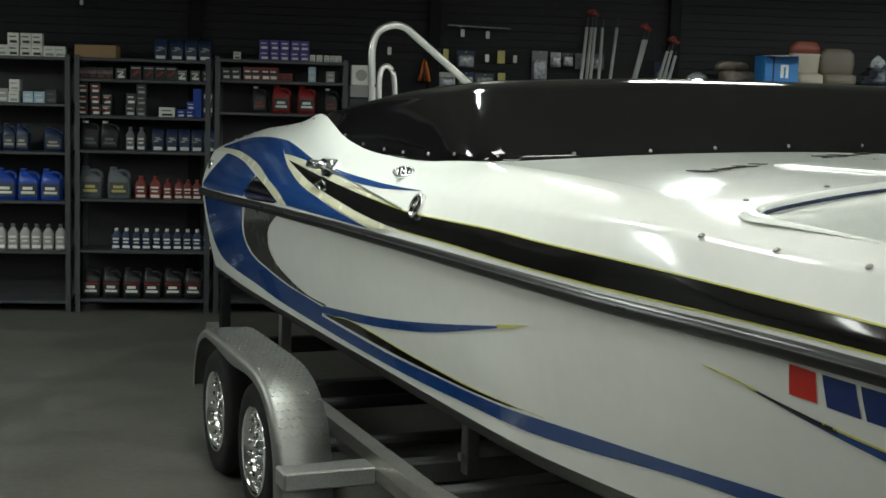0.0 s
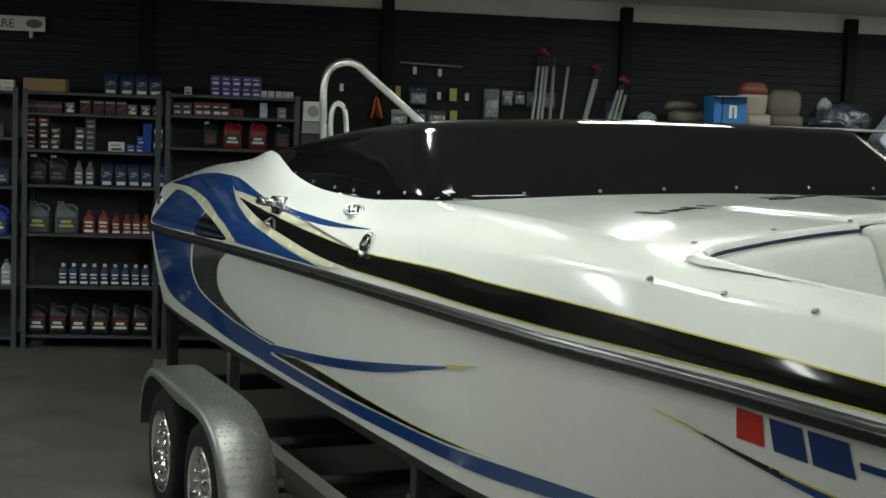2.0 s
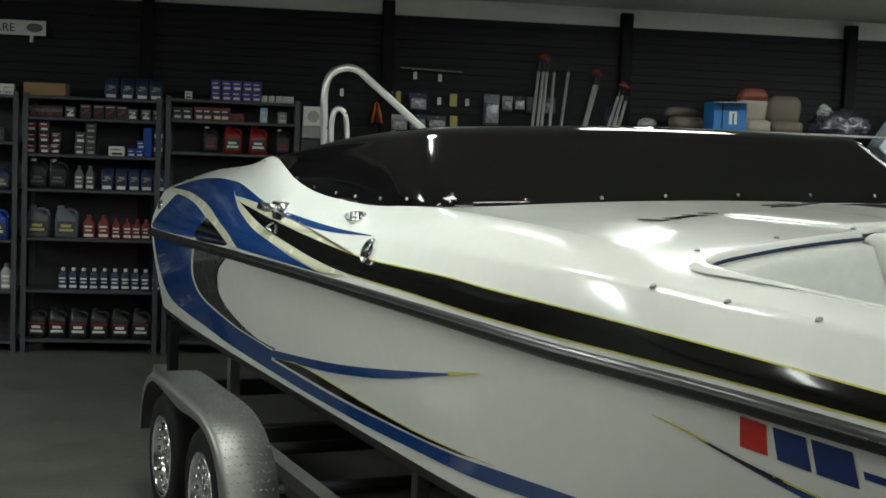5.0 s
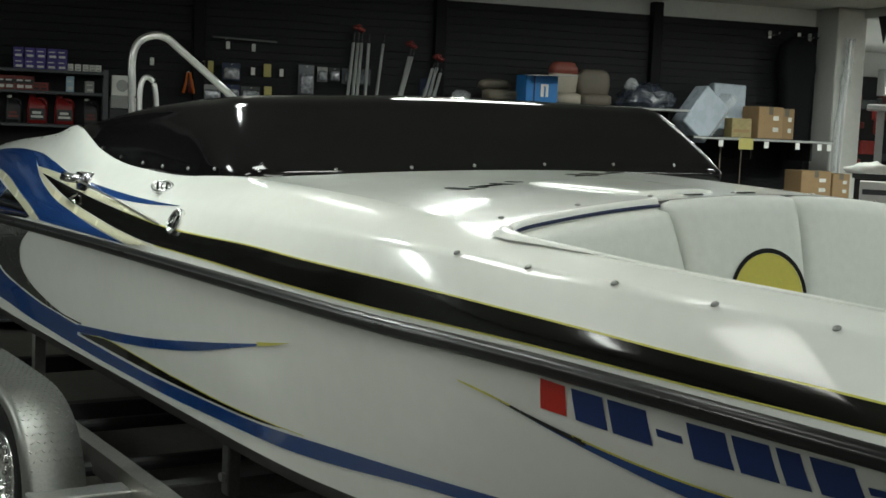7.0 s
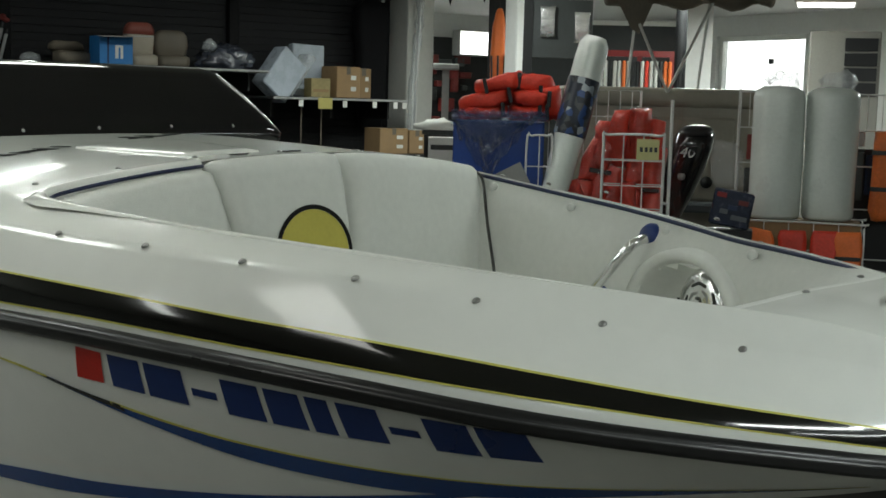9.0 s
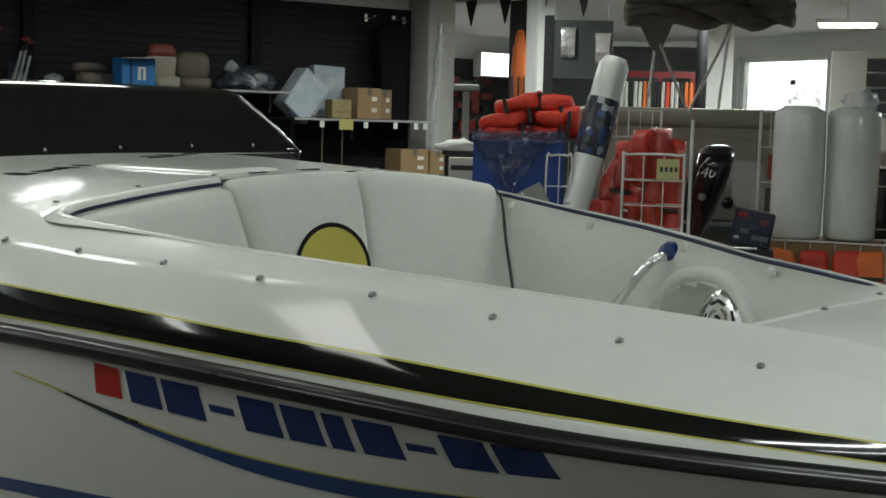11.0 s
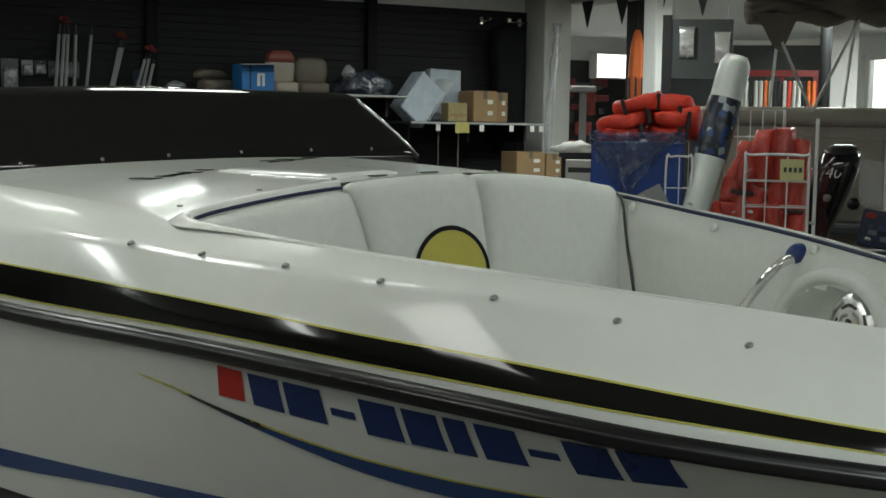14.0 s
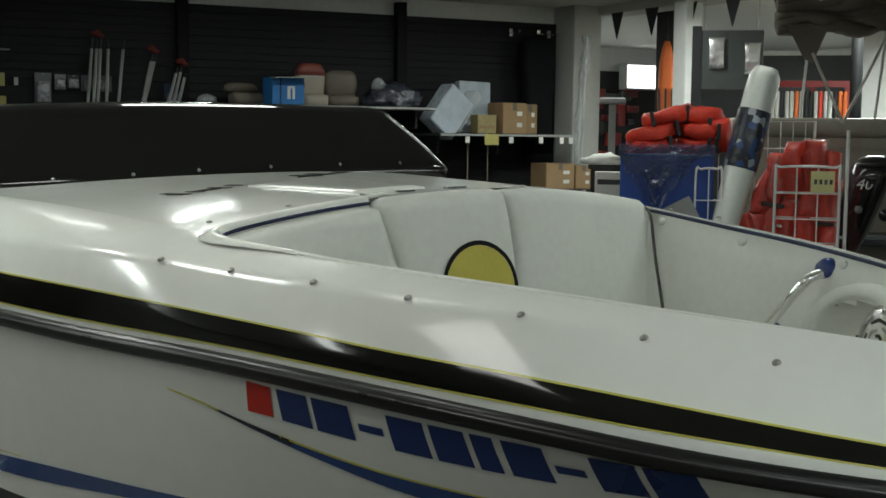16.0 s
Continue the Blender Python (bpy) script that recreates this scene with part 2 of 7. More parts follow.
def side(s, v, out=0.0):
    """Hull side from the chine (v=0) to the rub rail (v=1)."""
    lr = rail_l(s)
    lc = lr * chine_f(s) / 0.98 
    x = lc + (lr - lc) * (1 - (1 - v) ** 1.35)
    return Vector((x + out, s, chine_z(s) + (rail_z(s) - chine_z(s)) * v))


def top(s, u, out=0.0):
    """Topside above the rail: u=0 at the rail, 1 at the shoulder, 2 at the inner edge."""
    a = Vector((rail_l(s), s, rail_z(s) + 0.012))
    c = Vector((sh_l(s), s, sh_z(s)))
    e = Vector((in_l(s), s, in_z(s)))
    if u <= 1:
        f = swell(u)
        p = Vector((a.x + (c.x - a.x) * f + 0.006 * u * (1 - u), s, a.z + (c.z - a.z) * (1.16 * u - 0.16 * u * u)))
        n = Vector((1, 0, 0.35)).normalized()
    else:
        w = u - 1
        # beside the foredeck the roll runs out level with the deck
        run = min(1.0, max(0.0, -s / 0.4)) * min(1.0, max(0.0, (2.1 + s) / 0.5))
        meet = (e.z - c.z) / 2 - max(0.0, 1.785 - e.z) * 2.2 / e.x * (c.x - e.x) / 2 if e.x > 0.1 else 0.008
        h = 0.008 + run * (max(0.008, meet) - 0.008)
        p = c * (1 - w) ** 2 + Vector(((c.x + e.x) / 2, s, (c.z + e.z) / 2 + h)) * 2 * w * (1 - w) + e * w * w
        n = Vector((0.3, 0, 1)).normalized()
    return p + n * out


# ---- setting ----
WALL_Y, CEIL_Z = 11.0, 3.38


def structure(name, bm, material, label, category):
    return tagged(part(name, bm, material), label, category, kind="structure")


structure("floor", box_bm(-9, -9, -0.2, 24, 26, 0), M_FLOOR, "stained grey sealed concrete showroom floor", "floor")
structure("ceiling", box_bm(-9, -9, CEIL_Z, 8.35, 11.3, CEIL_Z + 0.2), M_CEIL, "flat grey painted showroom ceiling", "ceiling")
bm = bmesh.new()
box(bm, -9, WALL_Y + 0.012, 0, 8.0, WALL_Y + 0.25, 3.19)
north = structure("wall_north", bm, M_WALL, "charcoal slatted display wall with black posts", "wall")
structure("trim", box_bm(-9, WALL_Y + 0.05, 3.19, 8.0, WALL_Y + 0.25, CEIL_Z), M_STRIP, "off-white painted band above the slatwall", "trim")
bm = bmesh.new()
box(bm, -9.2, -9, 0, -9, 11.3, CEIL_Z)
# unseen wall, coloured dark so that the glossy hull reflects little
structure("wall_west", bm, M_SIDEWALL, "unseen west wall, charcoal to keep the boat's reflections dark", "wall")
structure("wall_south", box_bm(-9, -9.2, 0, 24, -9, 4.2), M_PLASTER, "plain grey plastered showroom wall", "wall")
# slats of the display wall
slat = bmesh.new()
box(slat, 0, -0.003, 0.002, 2.26, 0.012, 0.0742, bevel=0.0015)
slat_me = mesh_from("slat", slat, M_WALL)
x = -7.62
while x < 7.9:
    w = min(2.26, 8.0 - x)
    for k in range(42):
        z = k * 0.0762
        part_of("slat", slat_me, north, Matrix.Translation((x, WALL_Y, z)) @ Matrix.Diagonal((w / 2.26, 1, 1, 1)))
    x += 2.28
post_me = mesh_from("post", box_bm(-0.055, -0.06, 0, 0.055, 0.05, 3.33, bevel=0.008), M_POST)
for x in (-7.6, -5.32, -3.04, -0.76, 1.46, 3.78, 6.09):
    part_of("post", post_me, north, Matrix.Translation((x, WALL_Y - 0.02, 0)))
# corner pillar and header over the way into the shop
structure("pillar", box_bm(7.995, 10.62, 0, 8.34, 11.3, CEIL_Z, bevel=0.01), M_PLASTER, "square grey plastered corner pillar", "pillar")

# ---- shelving ----
SHELF_H, SHELF_W, SHELF_D = 2.305, 1.19, 0.46


def shelf_unit(x, levels, high=SHELF_H):
    u = thing("shelving_unit", Matrix.Translation((x, 10.5, 0)), "grey steel shelving unit stocked with oil and parts, against the slatwall", "shelving", "row of shelving")
    pm = bmesh.new()
    box(pm, -0.022, -0.022, 0, 0.022, -0.016, high)
    box(pm, -0.022, -0.016, 0, -0.016, 0.022, high)
    pmesh = mesh_from("upright", pm, M_SHELF)
    for px, py, r in ((0.022, 0.022, 0), (SHELF_W - 0.022, 0.022, 90), (0.022, SHELF_D - 0.022, -90), (SHELF_W - 0.022, SHELF_D - 0.022, 180)):
        part_of("upright", pmesh, u, pose(px, py, 0, 0, 0, r))
    for z in levels:
        b = bmesh.new()
        box(b, 0.028, 0.01, z - 0.028, SHELF_W - 0.028, SHELF_D - 0.01, z, bevel=0.004)
        part("shelf", b, M_SHELF, u)
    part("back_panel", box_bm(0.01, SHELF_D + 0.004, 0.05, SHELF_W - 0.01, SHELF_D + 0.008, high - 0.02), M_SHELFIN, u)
    return u


UNIT_X = (-4.24, -3.01, -1.78, -0.55)
LEVELS = (0.12, 0.565, 1.03, 1.465, 1.775, 2.10, 2.285)
LEVELS_RIGHT = (0.12, 0.565, 1.03, 1.465, 1.837, 2.125, 2.31)
LEVELS_LEFT = (0.10, 0.55, 1.0, 1.44, 1.87, 2.28)
for x in UNIT_X:
    shelf_unit(x, LEVELS_LEFT if x < -2 else LEVELS if x < -1 else LEVELS_RIGHT, 2.33 if x > -1 else SHELF_H)

# ---- the boat ----
BOAT = Matrix.Translation((2.45, 2.43, 0)) @ pose(0, 0, 0, 0, 0, 196) @ Matrix.Translation((-0.045, 0, 0)) @ pose(0, 0, 0, 0, 1.72, 0)
boat = thing("speedboat", BOAT, "white speedboat with blue, black and yellow graphics, resting on a trailer", "boat")


def stations(a, b, n):
    return [a + (b - a) * i / n for i in range(n + 1)]


SS = stations(STERN, -1.0, 44) + stations(-1.0, 1.6, 40)[1:] + stations(1.6, BOW - 0.004, 24)[1:]


def mirrored(fn, name, material, label="", rows=SS, smooth=True):
    for sign in (1, -1):
        b = bmesh.new()
        grid(b, [[Vector((sign * p.x, p.y, p.z)) for p in fn(s)] for s in rows])
        part(name, b, material, boat, label, smooth)


# bottom, sides and topsides
mirrored(lambda s: [Vector((0, s, keel_z(s))), Vector((side(s, 0).x * 0.55, s, keel_z(s) * 0.5 + chine_z(s) * 0.5 - 0.02)), Vector((side(s, 0).x - 0.03, s, chine_z(s) - 0.06)), side(s, 0)], "hull_bottom", M_BOTTOM, "charcoal painted vee bottom")
mirrored(lambda s: [side(s, v / 10) for v in range(11)], "hull_side", M_WHITE, "glossy white gelcoat side")
mirrored(lambda s: [top(s, v / 10) for v in range(21)], "topside", M_WHITE, "glossy white rolled deck edge")
M_RAIL_GLINT = mat("rail_insert", (0.1, 0.1, 0.1), 0.3, 0.6, vary=0.2, scale=5)
# rub rail: a black moulding; a thin lighter strip paints its highlight line
for sign in (1, -1):
    b = bmesh.new()
    rows = []
    for s in SS:
        r = Vector((sign * rail_l(s), s, rail_z(s)))
        o = sign
        rows.append([r + Vector((o * dx, 0, dz)) for dx, dz in ((-0.01, 0.014), (0.016, 0.013), (0.028, 0.002), (0.03, -0.022), (0.02, -0.036), (-0.01, -0.04))])
    grid(b, rows)
    rub = part("rub_rail", b, M_RAIL, boat, "black rubber rub rail", True)
    b = bmesh.new()
    grid(b, [[Vector((sign * (rail_l(s) + 0.0295 + dx), s, rail_z(s) - 0.006 + dz)) for dx, dz in ((0, -0.0035), (0.0015, 0), (-0.0005, 0.0035))] for s in SS])
    part("rail_insert", b, M_RAIL_GLINT, rub, "thin lighter strip standing in for the rail's highlight")


def deck_z(s, l):
    e = in_l(s)
    k = min(1.0, abs(l) / e)
    crown = 1.775 + 0.004 * math.sin(min(max(-s, 0), 1.9))
    tilt = 0.017 * min(1.0, max(0.0, (-s - 0.5) / 0.8)) * -l * (1 - k**6)
    return in_z(s) + (crown - in_z(s)) * (1 - k**2.2) + tilt


# foredeck between the screen and the bow seating
b = bmesh.new()
rows = []
for s in stations(-2.3, 0.0, 22):
    e = in_l(s)
    rows.append([Vector((e * q, s - (0.06 if s > -0.01 and abs(q) < 0.99 else 0), deck_z(s, e * q))) for q in [k / 20 - 1 for k in range(41)]])
grid(b, rows)
part("foredeck", b, M_WHITE, boat, "glossy white foredeck", True)
# after deck over the engine
b = bmesh.new()
grid(b, [[Vector((in_l(s) * q, s, in_z(s) + 0.004 * (1 - q * q))) for q in [k / 10 - 1 for k in range(21)]] for s in stations(STERN, -4.1, 16)])
part("engine_deck", b, M_WHITE, boat, "white engine deck", True)
b = bmesh.new()
grid(b, [[Vector((q * 0.98, s, 1.1)) for q in (-1, 0, 1)] for s in (-4.1, -2.2)])
part("cockpit_floor", b, M_SMOKE, boat)
# transom
b = bmesh.new()
ring = [Vector((0, STERN, keel_z(STERN)))] + [side(STERN, 0)] + [side(STERN, 1)] + [top(STERN, k / 5) for k in range(1, 11)]
ring = ring + [Vector((-p.x, p.y, p.z)) for p in ring[:0:-1]]
b.faces.new([b.verts.new(p) for p in ring])
part("transom", b, M_WHITE, boat)
# tinted screen
BASE = [(1.0, -4.05, 1.905), (1.0, -3.75, 1.80), (1.0, -3.4, 1.744), (1.0, -3.0, 1.723), (1.0, -2.6, 1.72), (0.99, -2.25, 1.735), (0.93, -2.0, 1.737), (0.75, -1.88, 1.742), (0.4, -1.76, 1.753), (0, -1.64, 1.769), (-0.45, -1.47, 1.78), (-0.85, -1.29, 1.782), (-1.05, -1.22, 1.777), (-1.09, -1.45, 1.76), (-1.06, -2.2, 1.74), (-1.0, -3.0, 1.72), (-0.99, -4.05, 1.905)]
TOP = [(0.985, -4.1, 1.915), (0.95, -3.85, 1.955), (0.93, -3.5, 2.0), (0.92, -3.15, 2.035), (0.91, -2.75, 2.06), (0.89, -2.45, 2.073), (0.83, -2.27, 2.084), (0.68, -2.15, 2.09), (0.36, -2.05, 2.096), (0, -1.95, 2.097), (-0.4, -1.81, 2.086), (-0.78, -1.64, 2.068), (-0.96, -1.6, 2.062), (-0.99, -1.85, 2.055), (-0.96, -2.5, 2.04), (-0.95, -3.2, 2.0), (-0.98, -4.1, 1.915)]
lo, hi = smooth_line(BASE, 6), smooth_line(TOP, 6)
rows = []
for k, (p, q) in enumerate(zip(lo, hi)):
    c = Vector((0, -3.0, p.z))
    outw = (p - c)
    outw.z = 0
    outw.normalize()
    hgt = (q - p).length
    rows.append([p - Vector((0, 0, 0.05)) - outw * 0.012] + [p.lerp(q, w) + outw * (0.042 * hgt * 4 * w * (1 - w)) for w in (0, 0.15, 0.35, 0.55, 0.75, 0.85)] + [p.lerp(q, w) - outw * d * min(1, hgt * 4) for w, d in ((0.895, -0.010), (0.93, -0.002), (0.96, 0.010), (0.982, 0.026), (1.0, 0.05))])
b = bmesh.new()
grid(b, rows)
screen = part("windscreen", b, M_SCREEN, boat, "black tinted wraparound acrylic windscreen", True)
sol = screen.modifiers.new("thickness", "SOLIDIFY")
sol.thickness = 0.006

# bow seating: lining below the deck edge, with a hole for the loudspeaker
EDGE = [(in_l(s), s, in_z(s)) for s in stations(0.0, 1.84, 46)]
FRONT = [(0.33 * (1 - k / 6), 1.84 + 0.012 * math.sin(math.pi * k / 12), 1.521) for k in range(1, 12)]
LOOP = EDGE + FRONT + [(-x, y, z) for x, y, z in EDGE[::-1]]
POD = pose(-0.60, 1.14, 1.275, 0, 0, -25) @ pose(0, 0, 0, 0, 81, 0)
POD_INV = POD.inverted()
b = bmesh.new()
rows = []
for x, y, z in LOOP:
    k = min(1.0, max(0.0, (y - 1.45) / 0.39)) ** 2
    key = [Vector((x, y, z)), Vector((x * 0.985, y - 0.006 - 0.03 * k, z - 0.03 + 0.026 * k)), Vector((x * 0.93, y - 0.02 - 0.1 * k, z - 0.12 + 0.075 * k)), Vector((x * 0.90, y - 0.03 - 0.17 * k, z - 0.3 + 0.14 * k)), Vector((x * 0.86, y - 0.05 - 0.2 * k, 1.05))]
    rows.append(smooth_line(key, 6))
grid(b, rows)
bmesh.ops.delete(b, geom=[f for f in b.faces if math.hypot((POD_INV @ f.calc_center_median()).x / 0.19, (POD_INV @ f.calc_center_median()).y / 0.265) < 1 and f.calc_center_median().x < -0.2 and f.calc_center_median().y < 1.5], context="FACES")
part("bow_lining", b, M_VINYL, boat, "white padded vinyl side lining", True)
b = bmesh.new()
b.faces.new([b.verts.new((x * 0.9, min(y, 1.5) - 0.02, 1.08)) for x, y, z in EDGE + [(-x, y, z) for x, y, z in EDGE[::-1]]])
part("bow_floor", b, M_VINYL, boat)
b = bmesh.new()
grid(b, [[Vector((in_l(s) * q, s + (0.012 * (1 - q * q) if s < 1.85 else 0), in_z(s) + 0.012 * (1 - q * q) * min(1, (s - 1.84) * 8))) for q in [k / 8 - 1 for k in range(17)]] for s in stations(1.84, BOW - 0.004, 14)])
part("bow_cap", b, M_WHITE, boat, "glossy white bow deck", True)
b = bmesh.new()
tube(b, [(-0.16, 0, 0.03), (-0.06, 0, 0.045), (0.06, 0, 0.045), (0.16, 0, 0.03)], [0.008, 0.013, 0.013, 0.008], 8)
for x in (-0.05, 0.05):
    tube(b, [(x, 0, -0.01), (x, 0, 0.04)], 0.011, 8)
part("bow_cleat", b, M_CHROME, boat, "chrome bow cleat", True, at=pose(-0.13, 2.02, 1.495, 0, 0, 10) @ Matrix.Diagonal((0.6, 0.7, 0.6, 1)))


def back_panel(l0, l1, name, label, proud=0.0, lean=(0.0, 0.0), s0=0.0):
    """A padded backrest: rolled top edge, deep soft seams at both ends, ends that lean by so much at the foot."""
    b = bmesh.new()
    rows = []
    n = 28
    for k in range(n + 1):
        u = k / n
        l = l0 + (l1 - l0) * u
        e = min(u, 1 - u) * abs(l1 - l0)
        roll = 1 - (1 - min(1.0, e / 0.06)) ** 2.4
        puff = 0.012 + 0.046 * roll
        zt = deck_z(0.0, l) - 0.004 + (proud - 0.012 * (1 - roll))
        tilt = lean[0] + (lean[1] - lean[0]) * u
        row = []
        for back, drop in ((-0.075, 0.02), (-0.05, 0.004 - 0.002 * roll), (-0.022, 0.0), (puff * 0.3, 0.004), (puff * 0.72, 0.018), (puff, 0.05), (puff * 1.1 + 0.012, 0.12), (puff * 1.1 + 0.03, 0.22), (puff + 0.065, 0.42), (0.085, 0.68)):
            row.append(Vector((l - tilt * min(1.0, drop / 0.4), s0 + back, zt - drop)))
        wall = [Vector((p.x, s0 - 0.07, p.z - 0.01)) for p in row]
        rows += [wall, row] if k == 0 else [row, wall] if k == n else [row]
    grid(b, rows)
    return part(name, b, M_VINYL, boat, label, True)


M_BORDER = mat("printed_black", (0.012, 0.012, 0.012), 0.6, vary=0.1, spec=0.15)
M_DISC = mat("printed_yellow", (0.52, 0.46, 0.10), 0.6, vary=0.06, scale=8, spec=0.2)
back_panel(0.955, 0.358, "backrest", "white padded vinyl backrest", -0.016, (0.0, 0.085), -0.012)
mid = back_panel(0.362, -0.190, "centre_backrest", "white padded vinyl backrest with a yellow disc", 0.006, (0.085, 0.0))
back_panel(-0.192, -0.955, "backrest", "white padded vinyl backrest", 0.004)


def back_face(x, z):
    """How far forward the padded face of the centre backrest stands."""
    return float(np.interp(deck_z(0.0, x) + 0.002 - z, (0.05, 0.12, 0.22, 0.42, 0.68), (0.058, 0.0758, 0.0938, 0.123, 0.085)))


for name, material, label, r0, r1, out in (("disc", M_DISC, "yellow printed disc", 0.0, 0.143, 0.003), ("disc_border", M_BORDER, "black ring round the disc", 0.1435, 0.159, 0.0035)):
    b = bmesh.new()
    rings = [r0 + (r1 - r0) * k / 6 for k in range(7)]
    if not r0:
        rings[0] = 0.002
    grid(b, [[Vector((0.02 + 1.1 * r * math.cos(a), back_face(0.02, 1.455 + r * math.sin(a)) + out, 1.455 + r * math.sin(a))) for a in [2 * math.pi * i / 48 for i in range(48)]] for r in rings], closed=True)
    part(name, b, material, mid, label, True)

# ---- trailer ----
TRAILER = Matrix.Translation((2.45, 2.43, 0)) @ pose(0, 0, 0, 0, 0, 196)
trailer = thing("boat_trailer", TRAILER, "galvanised tandem-axle boat trailer with tread-plate fenders", "trailer")
tyre = bmesh.new()
lathe(tyre, [(0.20, -0.095), (0.26, -0.105), (0.305, -0.10), (0.325, -0.075), (0.33, -0.03), (0.33, 0.03), (0.325, 0.075), (0.305, 0.10), (0.26, 0.105), (0.20, 0.095)], 40, "x", cap=False)
tyre_me = mesh_from("tyre", tyre, M_RUBBER, True)
rim = bmesh.new()
lathe(rim, [(0.208, 0.092), (0.214, 0.10), (0.205, 0.108), (0.192, 0.095), (0.184, 0.03), (0.178, -0.045), (0.155, -0.055), (0.09, -0.04), (0.065, -0.035), (0.06, 0.0), (0.045, 0.05), (0.0, 0.055)], 40, "x", cap=False)
rim_me = mesh_from("rim", rim, M_CHROME, True)
for sgn in (1, -1):
    for s in (-3.51, -2.69):
        wheel = thing("wheel", pose(1.655 * sgn, s, 0.33, 0, 0, 0 if sgn > 0 else 180), "", "")
        wheel.parent = trailer
        part_of("tyre", tyre_me, wheel)
        part_of("rim", rim_me, wheel)


ARCH = [(-3.68, 0.732), (-3.2, 0.735), (-2.85, 0.732), (-2.66, 0.718), (-2.5, 0.678), (-2.37, 0.605), (-2.28, 0.5), (-2.228, 0.37)]


def fender_bm():
    pts = [(-4.05, 0.36), (-4.04, 0.5), (-3.95, 0.64), (-3.82, 0.71)] + ARCH + [(-2.212, 0.2)]
    line = smooth_line([(0, a, z) for a, z in pts], 4)
    b = bmesh.new()
    # inward offset for the lips follows the arch centre
    cen = Vector((0, -3.1, 0.33))
    fixed = []
    for p in line:
        d = (cen - Vector((0, p.y, p.z))).normalized()
        q = Vector((0, p.y, p.z))
        fixed.append([Vector((1.768, 0, 0)) + q + d * 0.075, Vector((1.768, 0, 0)) + q + d * 0.035, Vector((1.763, 0, 0)) + q + d * 0.018, Vector((1.752, 0, 0)) + q + d * 0.005, Vector((1.735, 0, 0)) + q, Vector((1.66, 0, 0)) + q, Vector((1.52, 0, 0)) + q, Vector((1.515, 0, 0)) + q + d * 0.03])
    grid(b, fixed)
    return b


f = part("fender", fender_bm(), M_STEEL, trailer, "aluminium tread-plate fender", True)
part_of("fender", f.data, trailer, Matrix.Diagonal((-1, 1, 1, 1)), "aluminium tread-plate fender")
for sgn in (1, -1):
    b = bmesh.new()
    x0, x1 = sorted((sgn * 1.38, sgn * 1.30))
    pts = smooth_line([(sgn * 1.32, -5.6, 0.38), (sgn * 1.32, -3.6, 0.38), (sgn * 1.32, -2.6, 0.38), (sgn * 1.32, -2.0, 0.38), (sgn * 1.3, -1.4, 0.38), (sgn * 1.08, -0.4, 0.38), (sgn * 0.5, 1.6, 0.38), (sgn * 0.05, 3.4, 0.38)], 6)
    rows = []
    for p in pts:
        rows.append([p + Vector((dx, 0, dz)) for dx, dz in ((-0.04, 0.06), (0.04, 0.06), (0.045, 0.0), (0.04, -0.06), (-0.04, -0.06))])
    grid(b, rows, closed=True)
    part("frame_beam", b, M_BEAM, trailer, "", False)
    part("fender_step", box_bm(*sorted((sgn * 1.36, sgn * 1.772))[:1], -2.25, 0.305, sorted((sgn * 1.36, sgn * 1.772))[1], -2.10, 0.385, bevel=0.008), M_STEEL, trailer)
# crossmembers coloured darker for the shade under the hull, the rear ones most
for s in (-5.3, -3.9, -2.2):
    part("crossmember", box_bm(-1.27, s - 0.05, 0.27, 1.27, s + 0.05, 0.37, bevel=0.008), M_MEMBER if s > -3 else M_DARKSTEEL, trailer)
for s in (-3.51, -2.69):
    part("axle", tube_bm([(-1.6, s, 0.33), (1.6, s, 0.33)], 0.035, 12), M_DARKSTEEL, trailer)
for sgn in (1, -1):
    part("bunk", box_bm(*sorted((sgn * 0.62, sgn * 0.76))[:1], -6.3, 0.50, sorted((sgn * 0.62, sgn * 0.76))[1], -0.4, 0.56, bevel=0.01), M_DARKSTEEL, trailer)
    for s in (-5.4, -3.9, -2.3, -0.9):
        part("bunk_post", box_bm(sgn * 0.69 - 0.03, s - 0.04, 0.40, sgn * 0.69 + 0.03, s + 0.04, 0.51), M_STEEL, trailer)

# ---- boat graphics: thin vinyl laid on the gelcoat ----


def flow(pts, n):
    """A smooth line through the points, resampled evenly."""
    line = smooth_line([(a, b, 0) for a, b in pts], 8)
    d = [0.0]
    for p, q in zip(line, line[1:]):
        d.append(d[-1] + math.hypot(q.x - p.x, (q.y - p.y) * 0.6))
    out, j = [], 0
    for k in range(n + 1):
        w = d[-1] * k / n
        while j < len(d) - 2 and d[j + 1] < w:
            j += 1
        t = (w - d[j]) / max(1e-9, d[j + 1] - d[j])
        out.append(line[j].lerp(line[j + 1], min(1, t)))
    return out


def strip(surface, hi, lo, material, name, label="", out=0.003, n=44, m=6):
    a, c = flow(hi, n), flow(lo, n)
    for sign in (1, -1):
        b = bmesh.new()
        rows = []
        for p, q in zip(a, c):
            row = []
            for k in range(m + 1):
                r = p.lerp(q, k / m)
                w = surface(min(r.x, BOW - 0.01), r.y, out)
                row.append(Vector((sign * w.x, w.y, w.z)))
            rows.append(row)
        grid(b, rows)
        part(name, b, material, boat, label, True)


